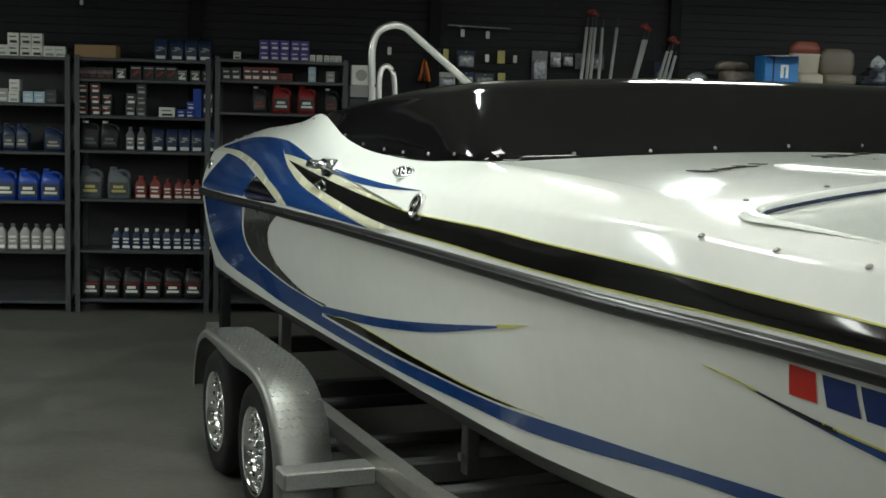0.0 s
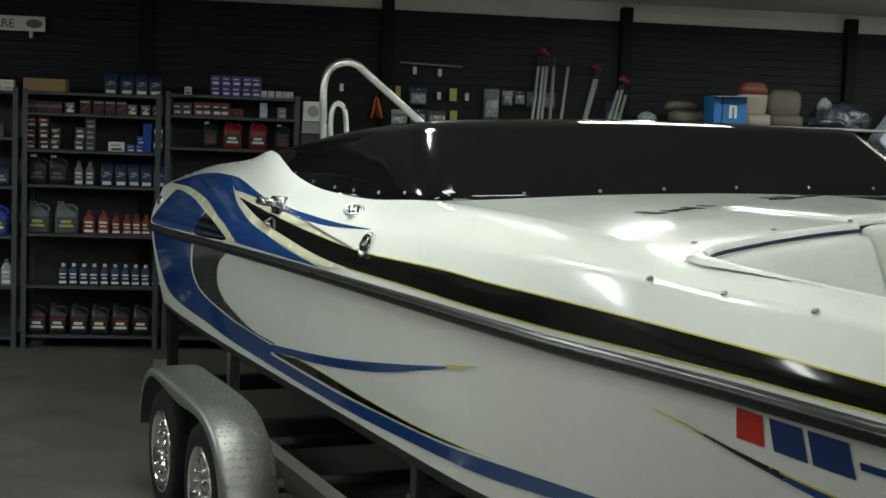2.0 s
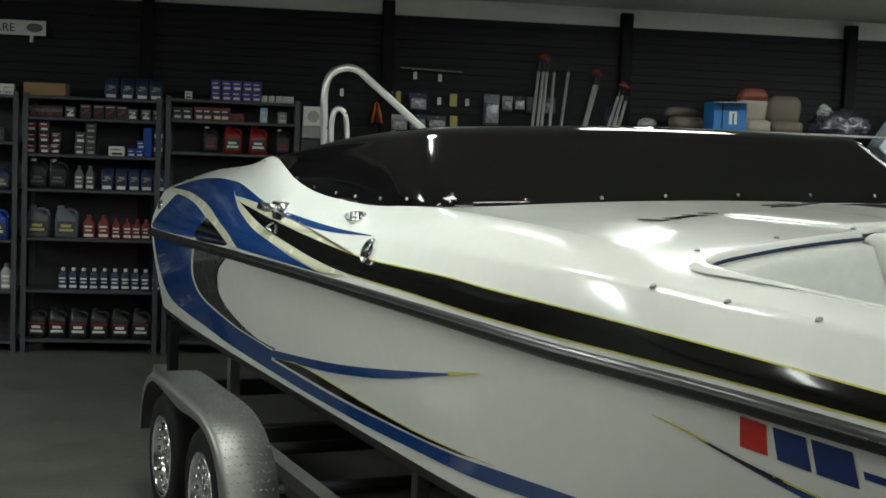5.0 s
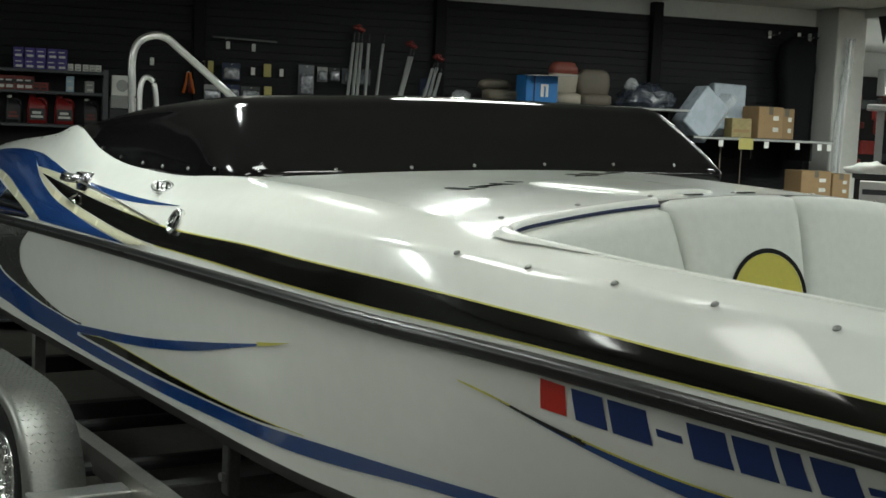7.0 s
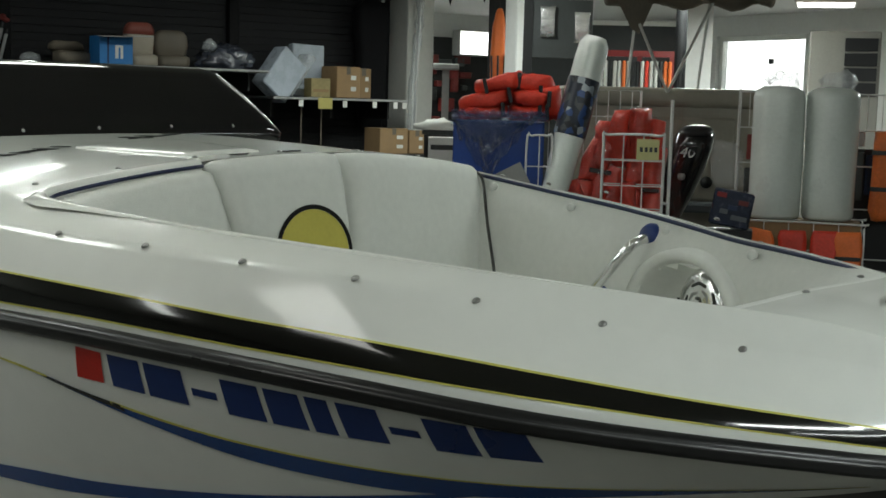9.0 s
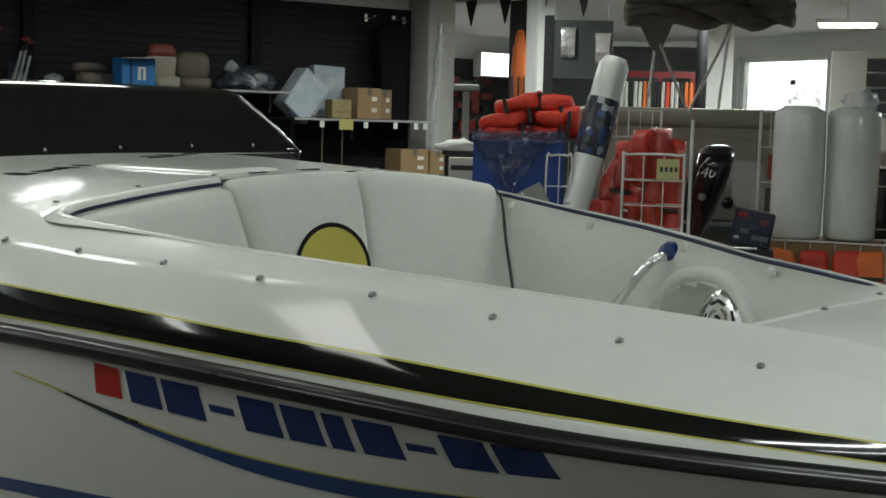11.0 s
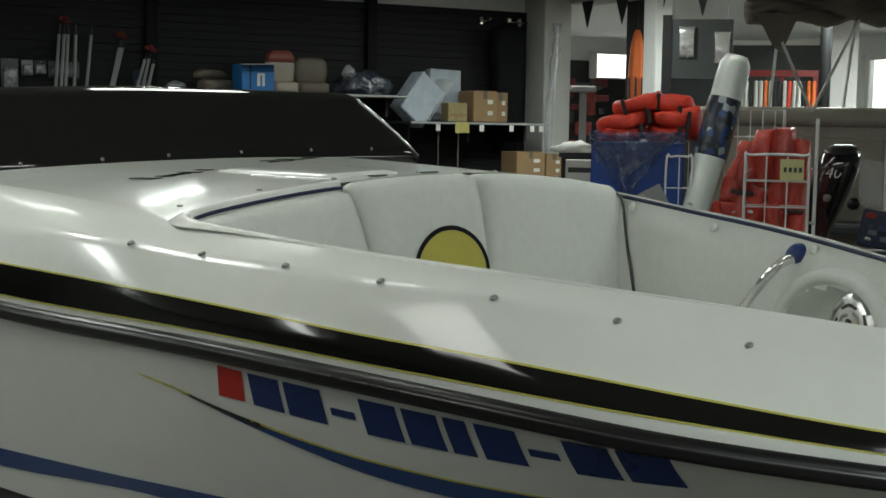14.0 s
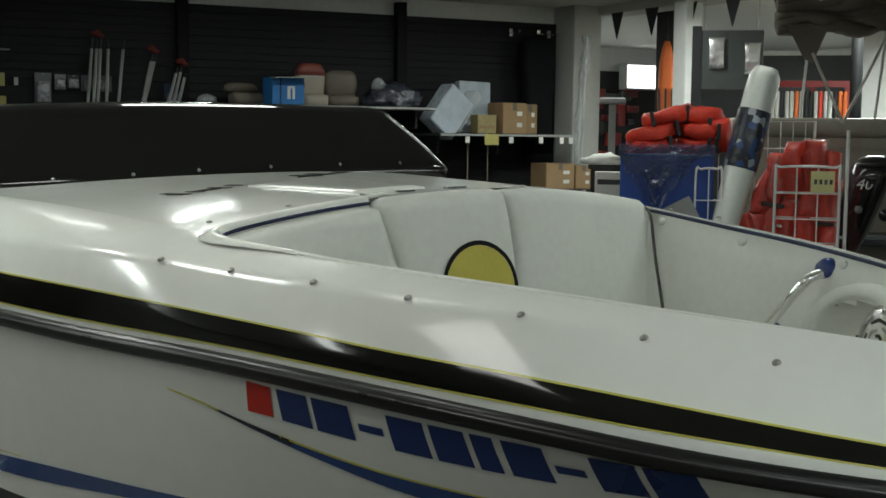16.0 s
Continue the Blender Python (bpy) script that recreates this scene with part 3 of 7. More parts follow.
BAND = [(-5.05, 1.0), (-5.17, 0.72), (-5.15, 0.57), (-4.95, 0.42), (-4.31, 0.30), (-3.84, 0.27), (-3.5, 0.25)]
strip(side, BAND, [(-6.45, 1.0), (-6.44, 0.75), (-6.36, 0.45), (-6.05, 0.2), (-5.08, 0.13), (-4.41, 0.08), (-3.6, 0.06)], M_BLUE, "blue_graphic", "deep blue vinyl sweep")
strip(side, [(-4.13, 1.0), (-4.44, 0.81), (-4.52, 0.66), (-4.48, 0.53), (-4.27, 0.41), (-3.83, 0.30), (-3.43, 0.285)], [(-4.99, 1.0), (-5.11, 0.72), (-5.09, 0.57), (-4.89, 0.43), (-4.26, 0.315), (-3.8, 0.28), (-3.45, 0.27)], M_SMOKE, "charcoal_graphic", "faded charcoal crescent")
LOWER = [(-3.56, 0.165), (-2.6, 0.145), (-1.9, 0.165), (-1.3, 0.19), (-0.82, 0.23), (-0.33, 0.26), (0.08, 0.265), (0.4, 0.245), (0.9, 0.25), (1.5, 0.3)]
strip(side, LOWER, [(-3.6, 0.06), (-2.9, 0.05), (-2.2, 0.06), (-1.6, 0.09), (-1.1, 0.11), (-0.68, 0.145), (-0.34, 0.185), (-0.05, 0.2), (0.3, 0.175), (0.9, 0.19), (1.5, 0.28)], M_BLUE, "blue_graphic", "deep blue vinyl sweep", n=70)
strip(side, [(-3.5, 0.26), (-2.83, 0.35), (-2.34, 0.43), (-1.85, 0.53), (-1.48, 0.61), (-1.08, 0.70)], [(-3.6, 0.185), (-3.23, 0.23), (-2.77, 0.29), (-2.36, 0.36), (-1.86, 0.47), (-1.37, 0.61), (-1.08, 0.695)], M_BLUE, "blue_graphic", "deep blue vinyl tail")
strip(side, [(-1.2, 0.683), (-1.08, 0.707), (-0.93, 0.74)], [(-1.2, 0.66), (-1.08, 0.69), (-0.93, 0.738)], M_YELLOW, "yellow_graphic", "yellow airbrushed tip", out=0.005, n=10)
strip(side, [(-3.45, 0.2), (-2.99, 0.25), (-2.2, 0.222), (-1.59, 0.212), (-1.02, 0.236)], [(-3.5, 0.185), (-2.57, 0.168), (-1.89, 0.18), (-1.32, 0.203), (-1.02, 0.234)], M_BLACK, "black_graphic", "black vinyl wedge")
strip(side, [(-3.3, 0.222), (-2.99, 0.258), (-2.2, 0.23), (-1.59, 0.22), (-0.9, 0.243)], [(-3.3, 0.216), (-2.99, 0.25), (-2.2, 0.222), (-1.59, 0.212), (-0.9, 0.238)], M_YELLOW, "yellow_graphic", "thin yellow pinstripe", out=0.004)
SWEEP = [(0.26, 0.752), (0.48, 0.665), (0.65, 0.605), (0.80, 0.555), (0.95, 0.51), (1.2, 0.43), (1.43, 0.355), (1.7, 0.27), (1.95, 0.2), (2.1, 0.16)]
strip(side, SWEEP, [(0.26, 0.74), (0.48, 0.637), (0.64, 0.56), (0.79, 0.48), (0.93, 0.415), (1.06, 0.36), (1.2, 0.30), (1.5, 0.22), (1.95, 0.17), (2.1, 0.155)], M_BLUE, "blue_graphic", "deep blue vinyl sweep")
strip(side, [(0.2, 0.775), (0.34, 0.722), (0.52, 0.66)], [(0.2, 0.765), (0.34, 0.705), (0.52, 0.632)], M_BLACK, "black_graphic", "black fading sweep", out=0.004, n=12)
strip(side, [(0.06, 0.81), (0.16, 0.787), (0.27, 0.752)], [(0.07, 0.80), (0.17, 0.772), (0.27, 0.742)], M_YELLOW, "yellow_graphic", "yellow airbrushed tip", out=0.005, n=10)
strip(side, [(s, v + 0.012) for s, v in SWEEP[1:]], SWEEP[1:], M_YELLOW, "yellow_graphic", "thin yellow pinstripe", out=0.004)
# topside graphics
S_HI = [(-4.3, 0.71), (-3.63, 0.65), (-2.81, 0.58), (-2.3, 0.50), (-1.95, 0.48), (-1.32, 0.50), (-0.88, 0.47), (-0.33, 0.45), (0.19, 0.41), (0.53, 0.38), (0.87, 0.36), (1.15, 0.37), (1.4, 0.385), (1.62, 0.38), (1.82, 0.36), (2.0, 0.33), (2.2, 0.3), (2.31, 0.28)]
S_LO = [(-4.25, 0.69), (-3.70, 0.49), (-3.09, 0.35), (-2.63, 0.23), (-2.24, 0.16), (-1.6, 0.135), (-1.08, 0.10), (-0.65, 0.09), (0.0, 0.09), (0.56, 0.09), (0.88, 0.095), (1.16, 0.115), (1.41, 0.14), (1.63, 0.16), (1.83, 0.15), (2.0, 0.13), (2.2, 0.1), (2.31, 0.08)]
strip(top, S_HI, S_LO, M_BLACK, "black_stripe", "long glossy black stripe", n=110)
strip(top, [(s, v + 0.022) for s, v in S_HI[2:]], S_HI[2:], M_YELLOW, "yellow_pinstripe", "thin yellow pinstripe", out=0.0025, n=100, m=1)
strip(top, S_LO[4:], [(s, v - 0.02) for s, v in S_LO[4:]], M_YELLOW, "yellow_pinstripe", "thin yellow pinstripe", out=0.0025, n=100, m=1)
CREAM = [(-6.35, 0.99), (-6.0, 0.88), (-5.55, 0.76), (-4.99, 0.55), (-4.61, 0.34), (-4.31, 0.2), (-4.06, 0.03)]
VEE = [(-4.42, 0.76), (-4.12, 0.53), (-3.84, 0.40), (-3.48, 0.30), (-3.07, 0.20), (-2.6, 0.04)]
strip(top, [(-6.3, 1.1), (-5.5, 1.3), (-4.75, 1.1), (-4.42, 0.76), (-4.12, 0.53), (-3.48, 0.30), (-2.6, 0.03)], [(s + 0.03, v + 0.02) for s, v in CREAM], M_BLUE, "blue_graphic", "deep blue vinyl flame")
strip(top, [(-4.75, 1.1), (-4.21, 0.94), (-3.83, 0.86), (-3.35, 0.87), (-2.89, 0.91), (-2.47, 0.93), (-2.15, 0.945)], [(-4.42, 0.79), (-3.95, 0.80), (-3.5, 0.77), (-3.2, 0.77), (-2.88, 0.79), (-2.57, 0.84), (-2.15, 0.94)], M_BLUE, "blue_graphic", "deep blue vinyl flame tail")
strip(top, [(-4.44, 0.79), (-3.95, 0.785), (-3.45, 0.75), (-2.86, 0.71), (-2.32, 0.585)], [(-4.3, 0.72), (-3.9, 0.69), (-3.45, 0.645), (-2.86, 0.60), (-2.3, 0.52)], M_CREAM, "cream_outline", "cream outline", out=0.0065)
strip(top, [(s + 0.02, v) for s, v in VEE], [(-4.28, 0.69), (-3.95, 0.55), (-3.6, 0.45), (-3.2, 0.36), (-2.75, 0.25), (-2.25, 0.13)], M_CREAM, "cream_outline", "cream outline", out=0.006)
strip(top, [(s + 0.06, v + 0.03) for s, v in CREAM], [(s - 0.05, v - 0.03) for s, v in CREAM[:-1]] + [(-4.12, 0.03)], M_CREAM, "cream_outline", "cream outline", out=0.007)
strip(top, [(-5.95, 0.80), (-5.6, 0.70), (-5.24, 0.57), (-4.86, 0.38)], [(-6.02, 0.76), (-6.4, 0.25), (-6.42, 0.03), (-5.05, 0.03)], M_BLUE, "blue_graphic", "deep blue vinyl panel")
strip(top, [(-4.82, 0.37), (-4.5, 0.23), (-4.22, 0.07)], [(-4.86, 0.34), (-5.0, 0.03), (-4.3, 0.03)], M_BLACK, "black_graphic", "black vinyl triangle", n=16)

# registration: plain bars on the bow
M_NAVY = mat("lettering_navy", (0.012, 0.035, 0.15), 0.3, vary=0.08)
M_RED = mat("decal_red", (0.55, 0.03, 0.02), 0.4, vary=0.12, scale=20)
CHARS = ((0.505, 0.605, 1), (0.62, 0.735, 1), (0.755, 0.825, 0), (0.845, 0.945, 1), (0.96, 1.05, 1), (1.065, 1.12, 1), (1.14, 1.235, 1), (1.25, 1.315, 0), (1.335, 1.43, 1), (1.445, 1.55, 1))


def reg_v(s, k):
    return 0.905 - 0.06 * (s - 0.5) - k * (0.15 + 0.1 * (s - 0.5))


for s0, s1, full in CHARS:
    lo_k, hi_k = (1.0, 0.0) if full else (0.66, 0.44)
    strip(side, [(s0, reg_v(s0, hi_k)), ((s0 + s1) / 2, reg_v((s0 + s1) / 2, hi_k)), (s1, reg_v(s1, hi_k))], [(s0, reg_v(s0, lo_k)), ((s0 + s1) / 2, reg_v((s0 + s1) / 2, lo_k)), (s1, reg_v(s1, lo_k))], M_NAVY, "registration_bar", "navy blue bar", n=4, m=3)
strip(side, [(0.40, 0.915), (0.44, 0.91), (0.485, 0.905)], [(0.385, 0.77), (0.43, 0.765), (0.475, 0.76)], M_RED, "red_decal", "square red decal", n=4, m=3)

# ---- boat hardware ----
dome = bmesh.new()
lathe(dome, [(0.0105, 0.0), (0.0105, 0.003), (0.007, 0.0065), (0.0, 0.0075)], 10)
rivet_me = mesh_from("snap", dome, M_STEEL, True)
NORMAL_UP = Vector((0, 0, 1))


def stud(p, n, scale=1.0):
    q = NORMAL_UP.rotation_difference(n.normalized()).to_matrix().to_4x4()
    part_of("snap", rivet_me, boat, Matrix.Translation(p) @ q @ Matrix.Diagonal((scale, scale, scale, 1)))


for sign in (1, -1):
    for s in (-0.01, 0.26, 0.56, 0.85, 1.12, 1.36, 1.61, 1.878):
        p = top(s, 1.0, 0.001)
        stud(Vector((sign * p.x, p.y, p.z)), Vector((sign * 0.5, 0, 1)))
    for s in (-6.3, -6.0, -5.7, -5.4, -5.1, -4.8, -4.5, -4.25):
        p = top(s, 1.85, 0.001)
        stud(Vector((sign * p.x, p.y, p.z)), Vector((sign * 0.5, 0, 1)), 0.9)
for x, s in ((0.885, -0.18), (0.605, -0.16), (0.30, -0.165), (-0.06, -0.15), (-0.45, -0.15), (-0.8, -0.16)):
    stud(Vector((x, s, deck_z(s, x) + 0.001)), NORMAL_UP, 0.9)
for x, s in ((0.06, 1.87), (-0.27, 1.87)):
    stud(Vector((x, s, in_z(s) + 0.011)), NORMAL_UP, 0.9)
# screen bolts along its foot
total = len(lo)
acc, last = 0.0, lo[0]
for k in range(2, total - 2):
    acc += (lo[k] - lo[k - 1]).length
    if acc > 0.27:
        acc = 0.0
        p = rows_p = lo[k].lerp(hi[k], 0.09)
        c = Vector((p.x, p.y + 3.0, 0)).normalized()
        stud(p + c * 0.006, c + Vector((0, 0, 0.3)), 0.8)


def oval_vent(p, n, w, h, turn, name, label):
    b = bmesh.new()
    lathe(b, [(1.0, -0.6), (1.0, 0.25), (0.86, 0.5), (0.74, 0.40), (0.66, 0.16), (0.45, 0.42), (0.2, 0.5), (0.0, 0.52)], 28)
    bmesh.ops.scale(b, vec=(w / 2, h / 2, 0.03), verts=b.verts)
    n = n.normalized()
    xa = NORMAL_UP.cross(n).normalized()
    q = Matrix((xa, n.cross(xa), n)).transposed().to_4x4()
    o = part(name, b, M_SATIN, boat, label, True, at=Matrix.Translation(p) @ q @ pose(0, 0, 0, 0, 0, turn))
    for k in (-1, 0, 1):
        b = bmesh.new()
        box(b, k * w * 0.2 - w * 0.035, -h * 0.26, 0.009, k * w * 0.2 + w * 0.035, h * 0.26, 0.0165, bevel=0.001)
        part("slot", b, M_BLACK, o)


for sign in (1, -1):
    p = top(-2.50, 1.27, 0.02)
    oval_vent(Vector((sign * p.x, p.y, p.z)), Vector((sign * 0.5, 0.7, 0.55)), 0.105, 0.06, 0, "vent", "chrome oval deck vent")
    p = top(-2.07, 0.63, 0.016)
    oval_vent(Vector((sign * p.x, p.y, p.z)), Vector((sign * 0.8, 0.5, 0.25)), 0.062, 0.115, -20 * sign, "navigation_light", "chrome oval light")
    p = top(-6.4, 0.56, 0.001)
    oval_vent(Vector((sign * p.x, p.y, p.z)), Vector((sign * 1, 0, 0.25)), 0.07, 0.07, 0, "through_hull", "round chrome outlet")
    # pull-up cleat with a cord
    p = top(-3.52, 0.79, 0.0)
    b = bmesh.new()
    base = Vector((sign * p.x, p.y, p.z))
    box(b, -0.02, -0.07, -0.05, 0.02, 0.07, 0.05, bevel=0.012, segs=2)
    tube(b, [(sign * 0.02, -0.05, 0.02), (sign * 0.075, -0.05, 0.025), (sign * 0.075, 0.05, 0.025), (sign * 0.02, 0.05, 0.02)], 0.013)
    tube(b, [(sign * 0.045, -0.085, 0.03), (sign * 0.075, -0.03, 0.035), (sign * 0.075, 0.03, 0.035), (sign * 0.045, 0.085, 0.03)], 0.014)
    tube(b, [(sign * 0.03, 0.0, -0.04), (sign * 0.06, 0.0, -0.055), (sign * 0.05, 0.03, -0.07)], 0.009)
    cl = part("cleat", b, M_CHROME, boat, "polished chrome cleat", True, at=Matrix.Translation(base) @ Matrix.Diagonal((1.3, 1.25, 1.3, 1)))
    e = top(-2.5, 0.62, 0.01)
    part("cord", tube_bm([(0.06, 0.03, 0.03) if sign > 0 else (-0.06, 0.03, 0.03), ((sign * e.x - base.x) * 0.5, 0.5, -0.03), (sign * e.x - base.x, e.y - base.y, e.z - base.z)], 0.003, 6), M_STEEL, cl, "thin grey cord")
M_BAR = mat("lettering_black", (0.012, 0.012, 0.012), 0.6, vary=0.15, spec=0.15)
# chrome latch plates and name bars on the foredeck
for x, s, w in ((0.15, -0.12, 0.07), (-0.09, -0.12, 0.07)):
    part("latch", box_bm(x - w / 2, s - 0.012, deck_z(s, x) + 0.001, x + w / 2, s + 0.012, deck_z(s, x) + 0.006, bevel=0.002), M_BLACK, boat)
for x, s, w, d in ((0.600, -0.850, 0.056, 0.10), (0.525, -0.842, 0.034, 0.065), (0.395, -0.885, 0.044, 0.085), (0.305, -0.93, 0.042, 0.06), (-0.195, -1.15, 0.06, 0.13), (-0.305, -1.21, 0.06, 0.11), (-0.50, -1.31, 0.05, 0.07)):
    lean = Matrix(((0.9, -0.3, 0, x), (0.43, 0.95, 0, s), (0.0, 0.0, 1, deck_z(s, x) + 0.0015), (0, 0, 0, 1)))
    part("name_bar", box_bm(-w * 0.5, -d / 2, 0.001, w * 0.5, d / 2, 0.003), M_BAR, boat, "black lettering bar", at=lean)
for (x0, s0), (x1, s1), w in (((0.525, -0.855), (0.40, -0.87), 0.009), ((-0.12, -1.1), (-0.52, -1.30), 0.005)):
    part("name_stroke", tube_bm([(x0 + (x1 - x0) * k / 8, s0 + (s1 - s0) * k / 8, deck_z(s0 + (s1 - s0) * k / 8, x0 + (x1 - x0) * k / 8) + 0.002) for k in range(9)], w * 0.5, 6), M_BAR, boat, "black lettering stroke")
# raised hatch in the middle of the foredeck
b = bmesh.new()
rows = []
for i in range(15):
    s = -0.20 - 0.64 * min(1, max(0, (i - 1) / 12)) + (0.012 if i == 0 else -0.012 if i == 14 else 0)
    w = (-0.20 - s) / 0.64
    xa, xc = 0.28 + 0.01 * w, 0.0 - 0.20 * w
    rows.append([Vector((x, s, deck_z(s, x) + (h if 0 < i < 14 else -0.004))) for x, h in [(xa + 0.016, -0.004), (xa + 0.006, 0.006), (xa - 0.02, 0.010)] + [(xa + (xc - xa) * q / 8, 0.012) for q in range(1, 8)] + [(xc + 0.02, 0.010), (xc - 0.006, 0.006), (xc - 0.016, -0.004)]])
grid(b, rows)
part("hatch", b, M_WHITE, boat, "low moulded white hatch", True)
# pad line across the foredeck
M_PIPE = mat("navy_piping", (0.012, 0.02, 0.06), 0.4, vary=0.15)
RIM = smooth_line([(0.925, 0.34, 0), (0.957, 0.16, 0), (0.966, 0.06, 0), (0.957, 0.0, 0), (0.93, -0.042, 0), (0.88, -0.058, 0), (0.80, -0.058, 0), (0.58, -0.05, 0), (0.375, -0.038, 0)], 6)


def rim_z(p):
    return deck_z(min(p.y, 0.0), min(p.x, in_l(p.y))) if p.y <= 0 else in_z(p.y)


# rounded corner of the well: a raised white lip with navy piping inside it
rows, inner = [], []
for k, p in enumerate(RIM):
    d = (RIM[min(k + 1, len(RIM) - 1)] - RIM[max(k - 1, 0)]).normalized()
    o = Vector((d.y, -d.x, 0))
    if o.dot(p - Vector((0.5, 0.5, 0))) < 0:
        o = -o
    size = min(1.0, k / 12)
    rows.append([p + o * w * (0.25 + 0.75 * size) + Vector((0, 0, (rim_z(p + o * w) if p.y < -0.03 else rim_z(p)) + dz * (0.2 + 0.8 * size))) for w, dz in ((0.0, -0.085), (0.0, -0.012), (0.003, 0.005), (0.012, 0.011), (0.03, 0.011), (0.045, 0.004), (0.066, -0.006))])
    inner.append(p - o * 0.004 + Vector((0, 0, rim_z(p) - 0.012)))
b = bmesh.new()
grid(b, rows)
part("well_lip", b, M_WHITE, boat, "raised white lip round the bow well", True)
part("piping", tube_bm(inner[12:], [0.003 + 0.003 * min(1, k / 8) for k in range(len(inner) - 12)], 8), M_PIPE, boat, "navy blue piping", True)
part("piping", tube_bm([(-x * 0.992, y, z - 0.012) for x, y, z in EDGE[1:]] + [(-in_l(s) * 1.02, s, in_z(s) + 0.014) for s in stations(1.88, 2.16, 7)], 0.0075, 8), M_PIPE, boat, "navy blue piping", True)
part("piping", tube_bm(smooth_line([(-0.935, 0.03, deck_z(0, 0.945) - 0.006), (-0.905, 0.085, 1.66), (-0.875, 0.125, 1.56), (-0.845, 0.165, 1.45), (-0.825, 0.21, 1.3), (-0.81, 0.25, 1.15)], 4), 0.006, 8), M_SMOKE, boat, "dark seam", True)
part("moulding", tube_bm([(x * 1.015, y, z - 0.003) for x, y, z in EDGE[:-6]], [0.008 * min(1.0, (len(EDGE) - 6 - k) / 16) + 0.0005 for k in range(len(EDGE) - 6)], 8), M_WHITE, boat, "", True)
# the port coaming is bent and shifted to line up with the camera's view
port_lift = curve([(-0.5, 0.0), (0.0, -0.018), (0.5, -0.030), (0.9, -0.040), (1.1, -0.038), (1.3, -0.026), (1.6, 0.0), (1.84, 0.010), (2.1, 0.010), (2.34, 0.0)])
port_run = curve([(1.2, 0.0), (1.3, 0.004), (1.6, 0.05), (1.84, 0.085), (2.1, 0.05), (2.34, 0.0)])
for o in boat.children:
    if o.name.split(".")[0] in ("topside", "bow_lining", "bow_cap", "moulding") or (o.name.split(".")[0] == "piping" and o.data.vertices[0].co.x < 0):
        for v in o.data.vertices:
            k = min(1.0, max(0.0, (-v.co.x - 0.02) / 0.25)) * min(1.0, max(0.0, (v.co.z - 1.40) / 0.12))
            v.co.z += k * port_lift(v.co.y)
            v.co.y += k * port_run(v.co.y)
# grab handle on the port lining
b = bmesh.new()
tube(b, smooth_line([(-0.76, 0.93, 1.525), (-0.70, 0.925, 1.52), (-0.665, 0.90, 1.49), (-0.64, 0.80, 1.36), (-0.655, 0.765, 1.315), (-0.71, 0.75, 1.295), (-0.76, 0.75, 1.295)], 5), 0.017, 12)
hd = part("grab_handle", b, M_CHROME, boat, "chrome grab handle", True, at=pose(0, 0, -0.018))
for p in ((-0.765, 0.93, 1.525), (-0.765, 0.75, 1.295)):
    b = bmesh.new()
    lathe(b, [(0.0, 0.026), (0.038, 0.022), (0.046, 0.004), (0.046, -0.03)], 20, "x")
    part("flange", b, M_NAVY, hd, "blue handle flange", True, at=pose(*p, 0, 0, -14) @ Matrix.Diagonal((1, 0.95, 1.05, 1)))
# recessed loudspeaker pod
pod = new("speaker_pod")
pod.parent = boat
pod.matrix_basis = POD
b = bmesh.new()
lathe(b, [(0.24, -0.07), (0.232, -0.02), (0.224, 0.008), (0.218, 0.018), (0.205, 0.022), (0.192, 0.02), (0.186, 0.010), (0.178, -0.02), (0.165, -0.07), (0.14, -0.11), (0.0, -0.12)], 48, cap=False, sy=1.4)
part("pod_ring", b, M_VINYL, pod, "white moulded recess", True)
b = bmesh.new()
lathe(b, [(0.10, -0.12), (0.10, -0.02), (0.09, 0.005), (0.075, 0.02), (0.045, 0.03), (0.0, 0.033)], 30)
spk = part("grille_ring", b, M_SATIN, pod, "chrome speaker", True, at=pose(-0.055, 0.105, -0.005) @ Matrix.Diagonal((1.36, 1.36, 0.75, 1)))
for k in range(17):
    a = k * 2.4
    r0 = 0.016 + 0.0042 * k
    part("grille_bar", tube_bm([(r0 * math.cos(a), r0 * math.sin(a), 0.034 - r0 * 0.14), (r0 * 1.05 * math.cos(a + 0.5), r0 * 1.05 * math.sin(a + 0.5), 0.037 - r0 * 0.14), (r0 * math.cos(a + 1.0), r0 * math.sin(a + 1.0), 0.034 - r0 * 0.14)], 0.0045, 6), M_SMOKE if k % 2 else M_STEEL, spk)
for x, s, z in ((-0.915, 0.13, 1.62), (-0.85, 0.54, 1.575), (-0.745, 1.0, 1.54), (-0.52, 1.43, 1.52)):
    b = bmesh.new()
    lathe(b, [(0.015, -0.02), (0.015, -0.002), (0.011, 0.001), (0.0, 0.0015)], 14, "x")
    part("button", b, M_VINYL, boat, "", True, at=pose(x + 0.012, s, z))
# tow arch behind the engine
b = bmesh.new()
tube(b, smooth_line([(0.225, -5.5, 1.85), (0.222, -5.5, 2.1), (0.22, -5.5, 2.33), (0.17, -5.5, 2.45), (0.06, -5.5, 2.495), (-0.03, -5.5, 2.475), (-0.10, -5.5, 2.42), (-0.48, -5.5, 2.11), (-0.68, -5.5, 1.93), (-0.70, -5.5, 1.85)], 5), 0.026, 14)
tube(b, smooth_line([(0.20, -5.42, 1.85), (0.198, -5.42, 2.1), (0.17, -5.42, 2.2), (0.12, -5.42, 2.2), (0.09, -5.42, 2.12), (0.08, -5.42, 1.85)], 5), 0.019, 12)
part("tow_arch", b, M_ALU, boat, "brushed aluminium tow arch", True)

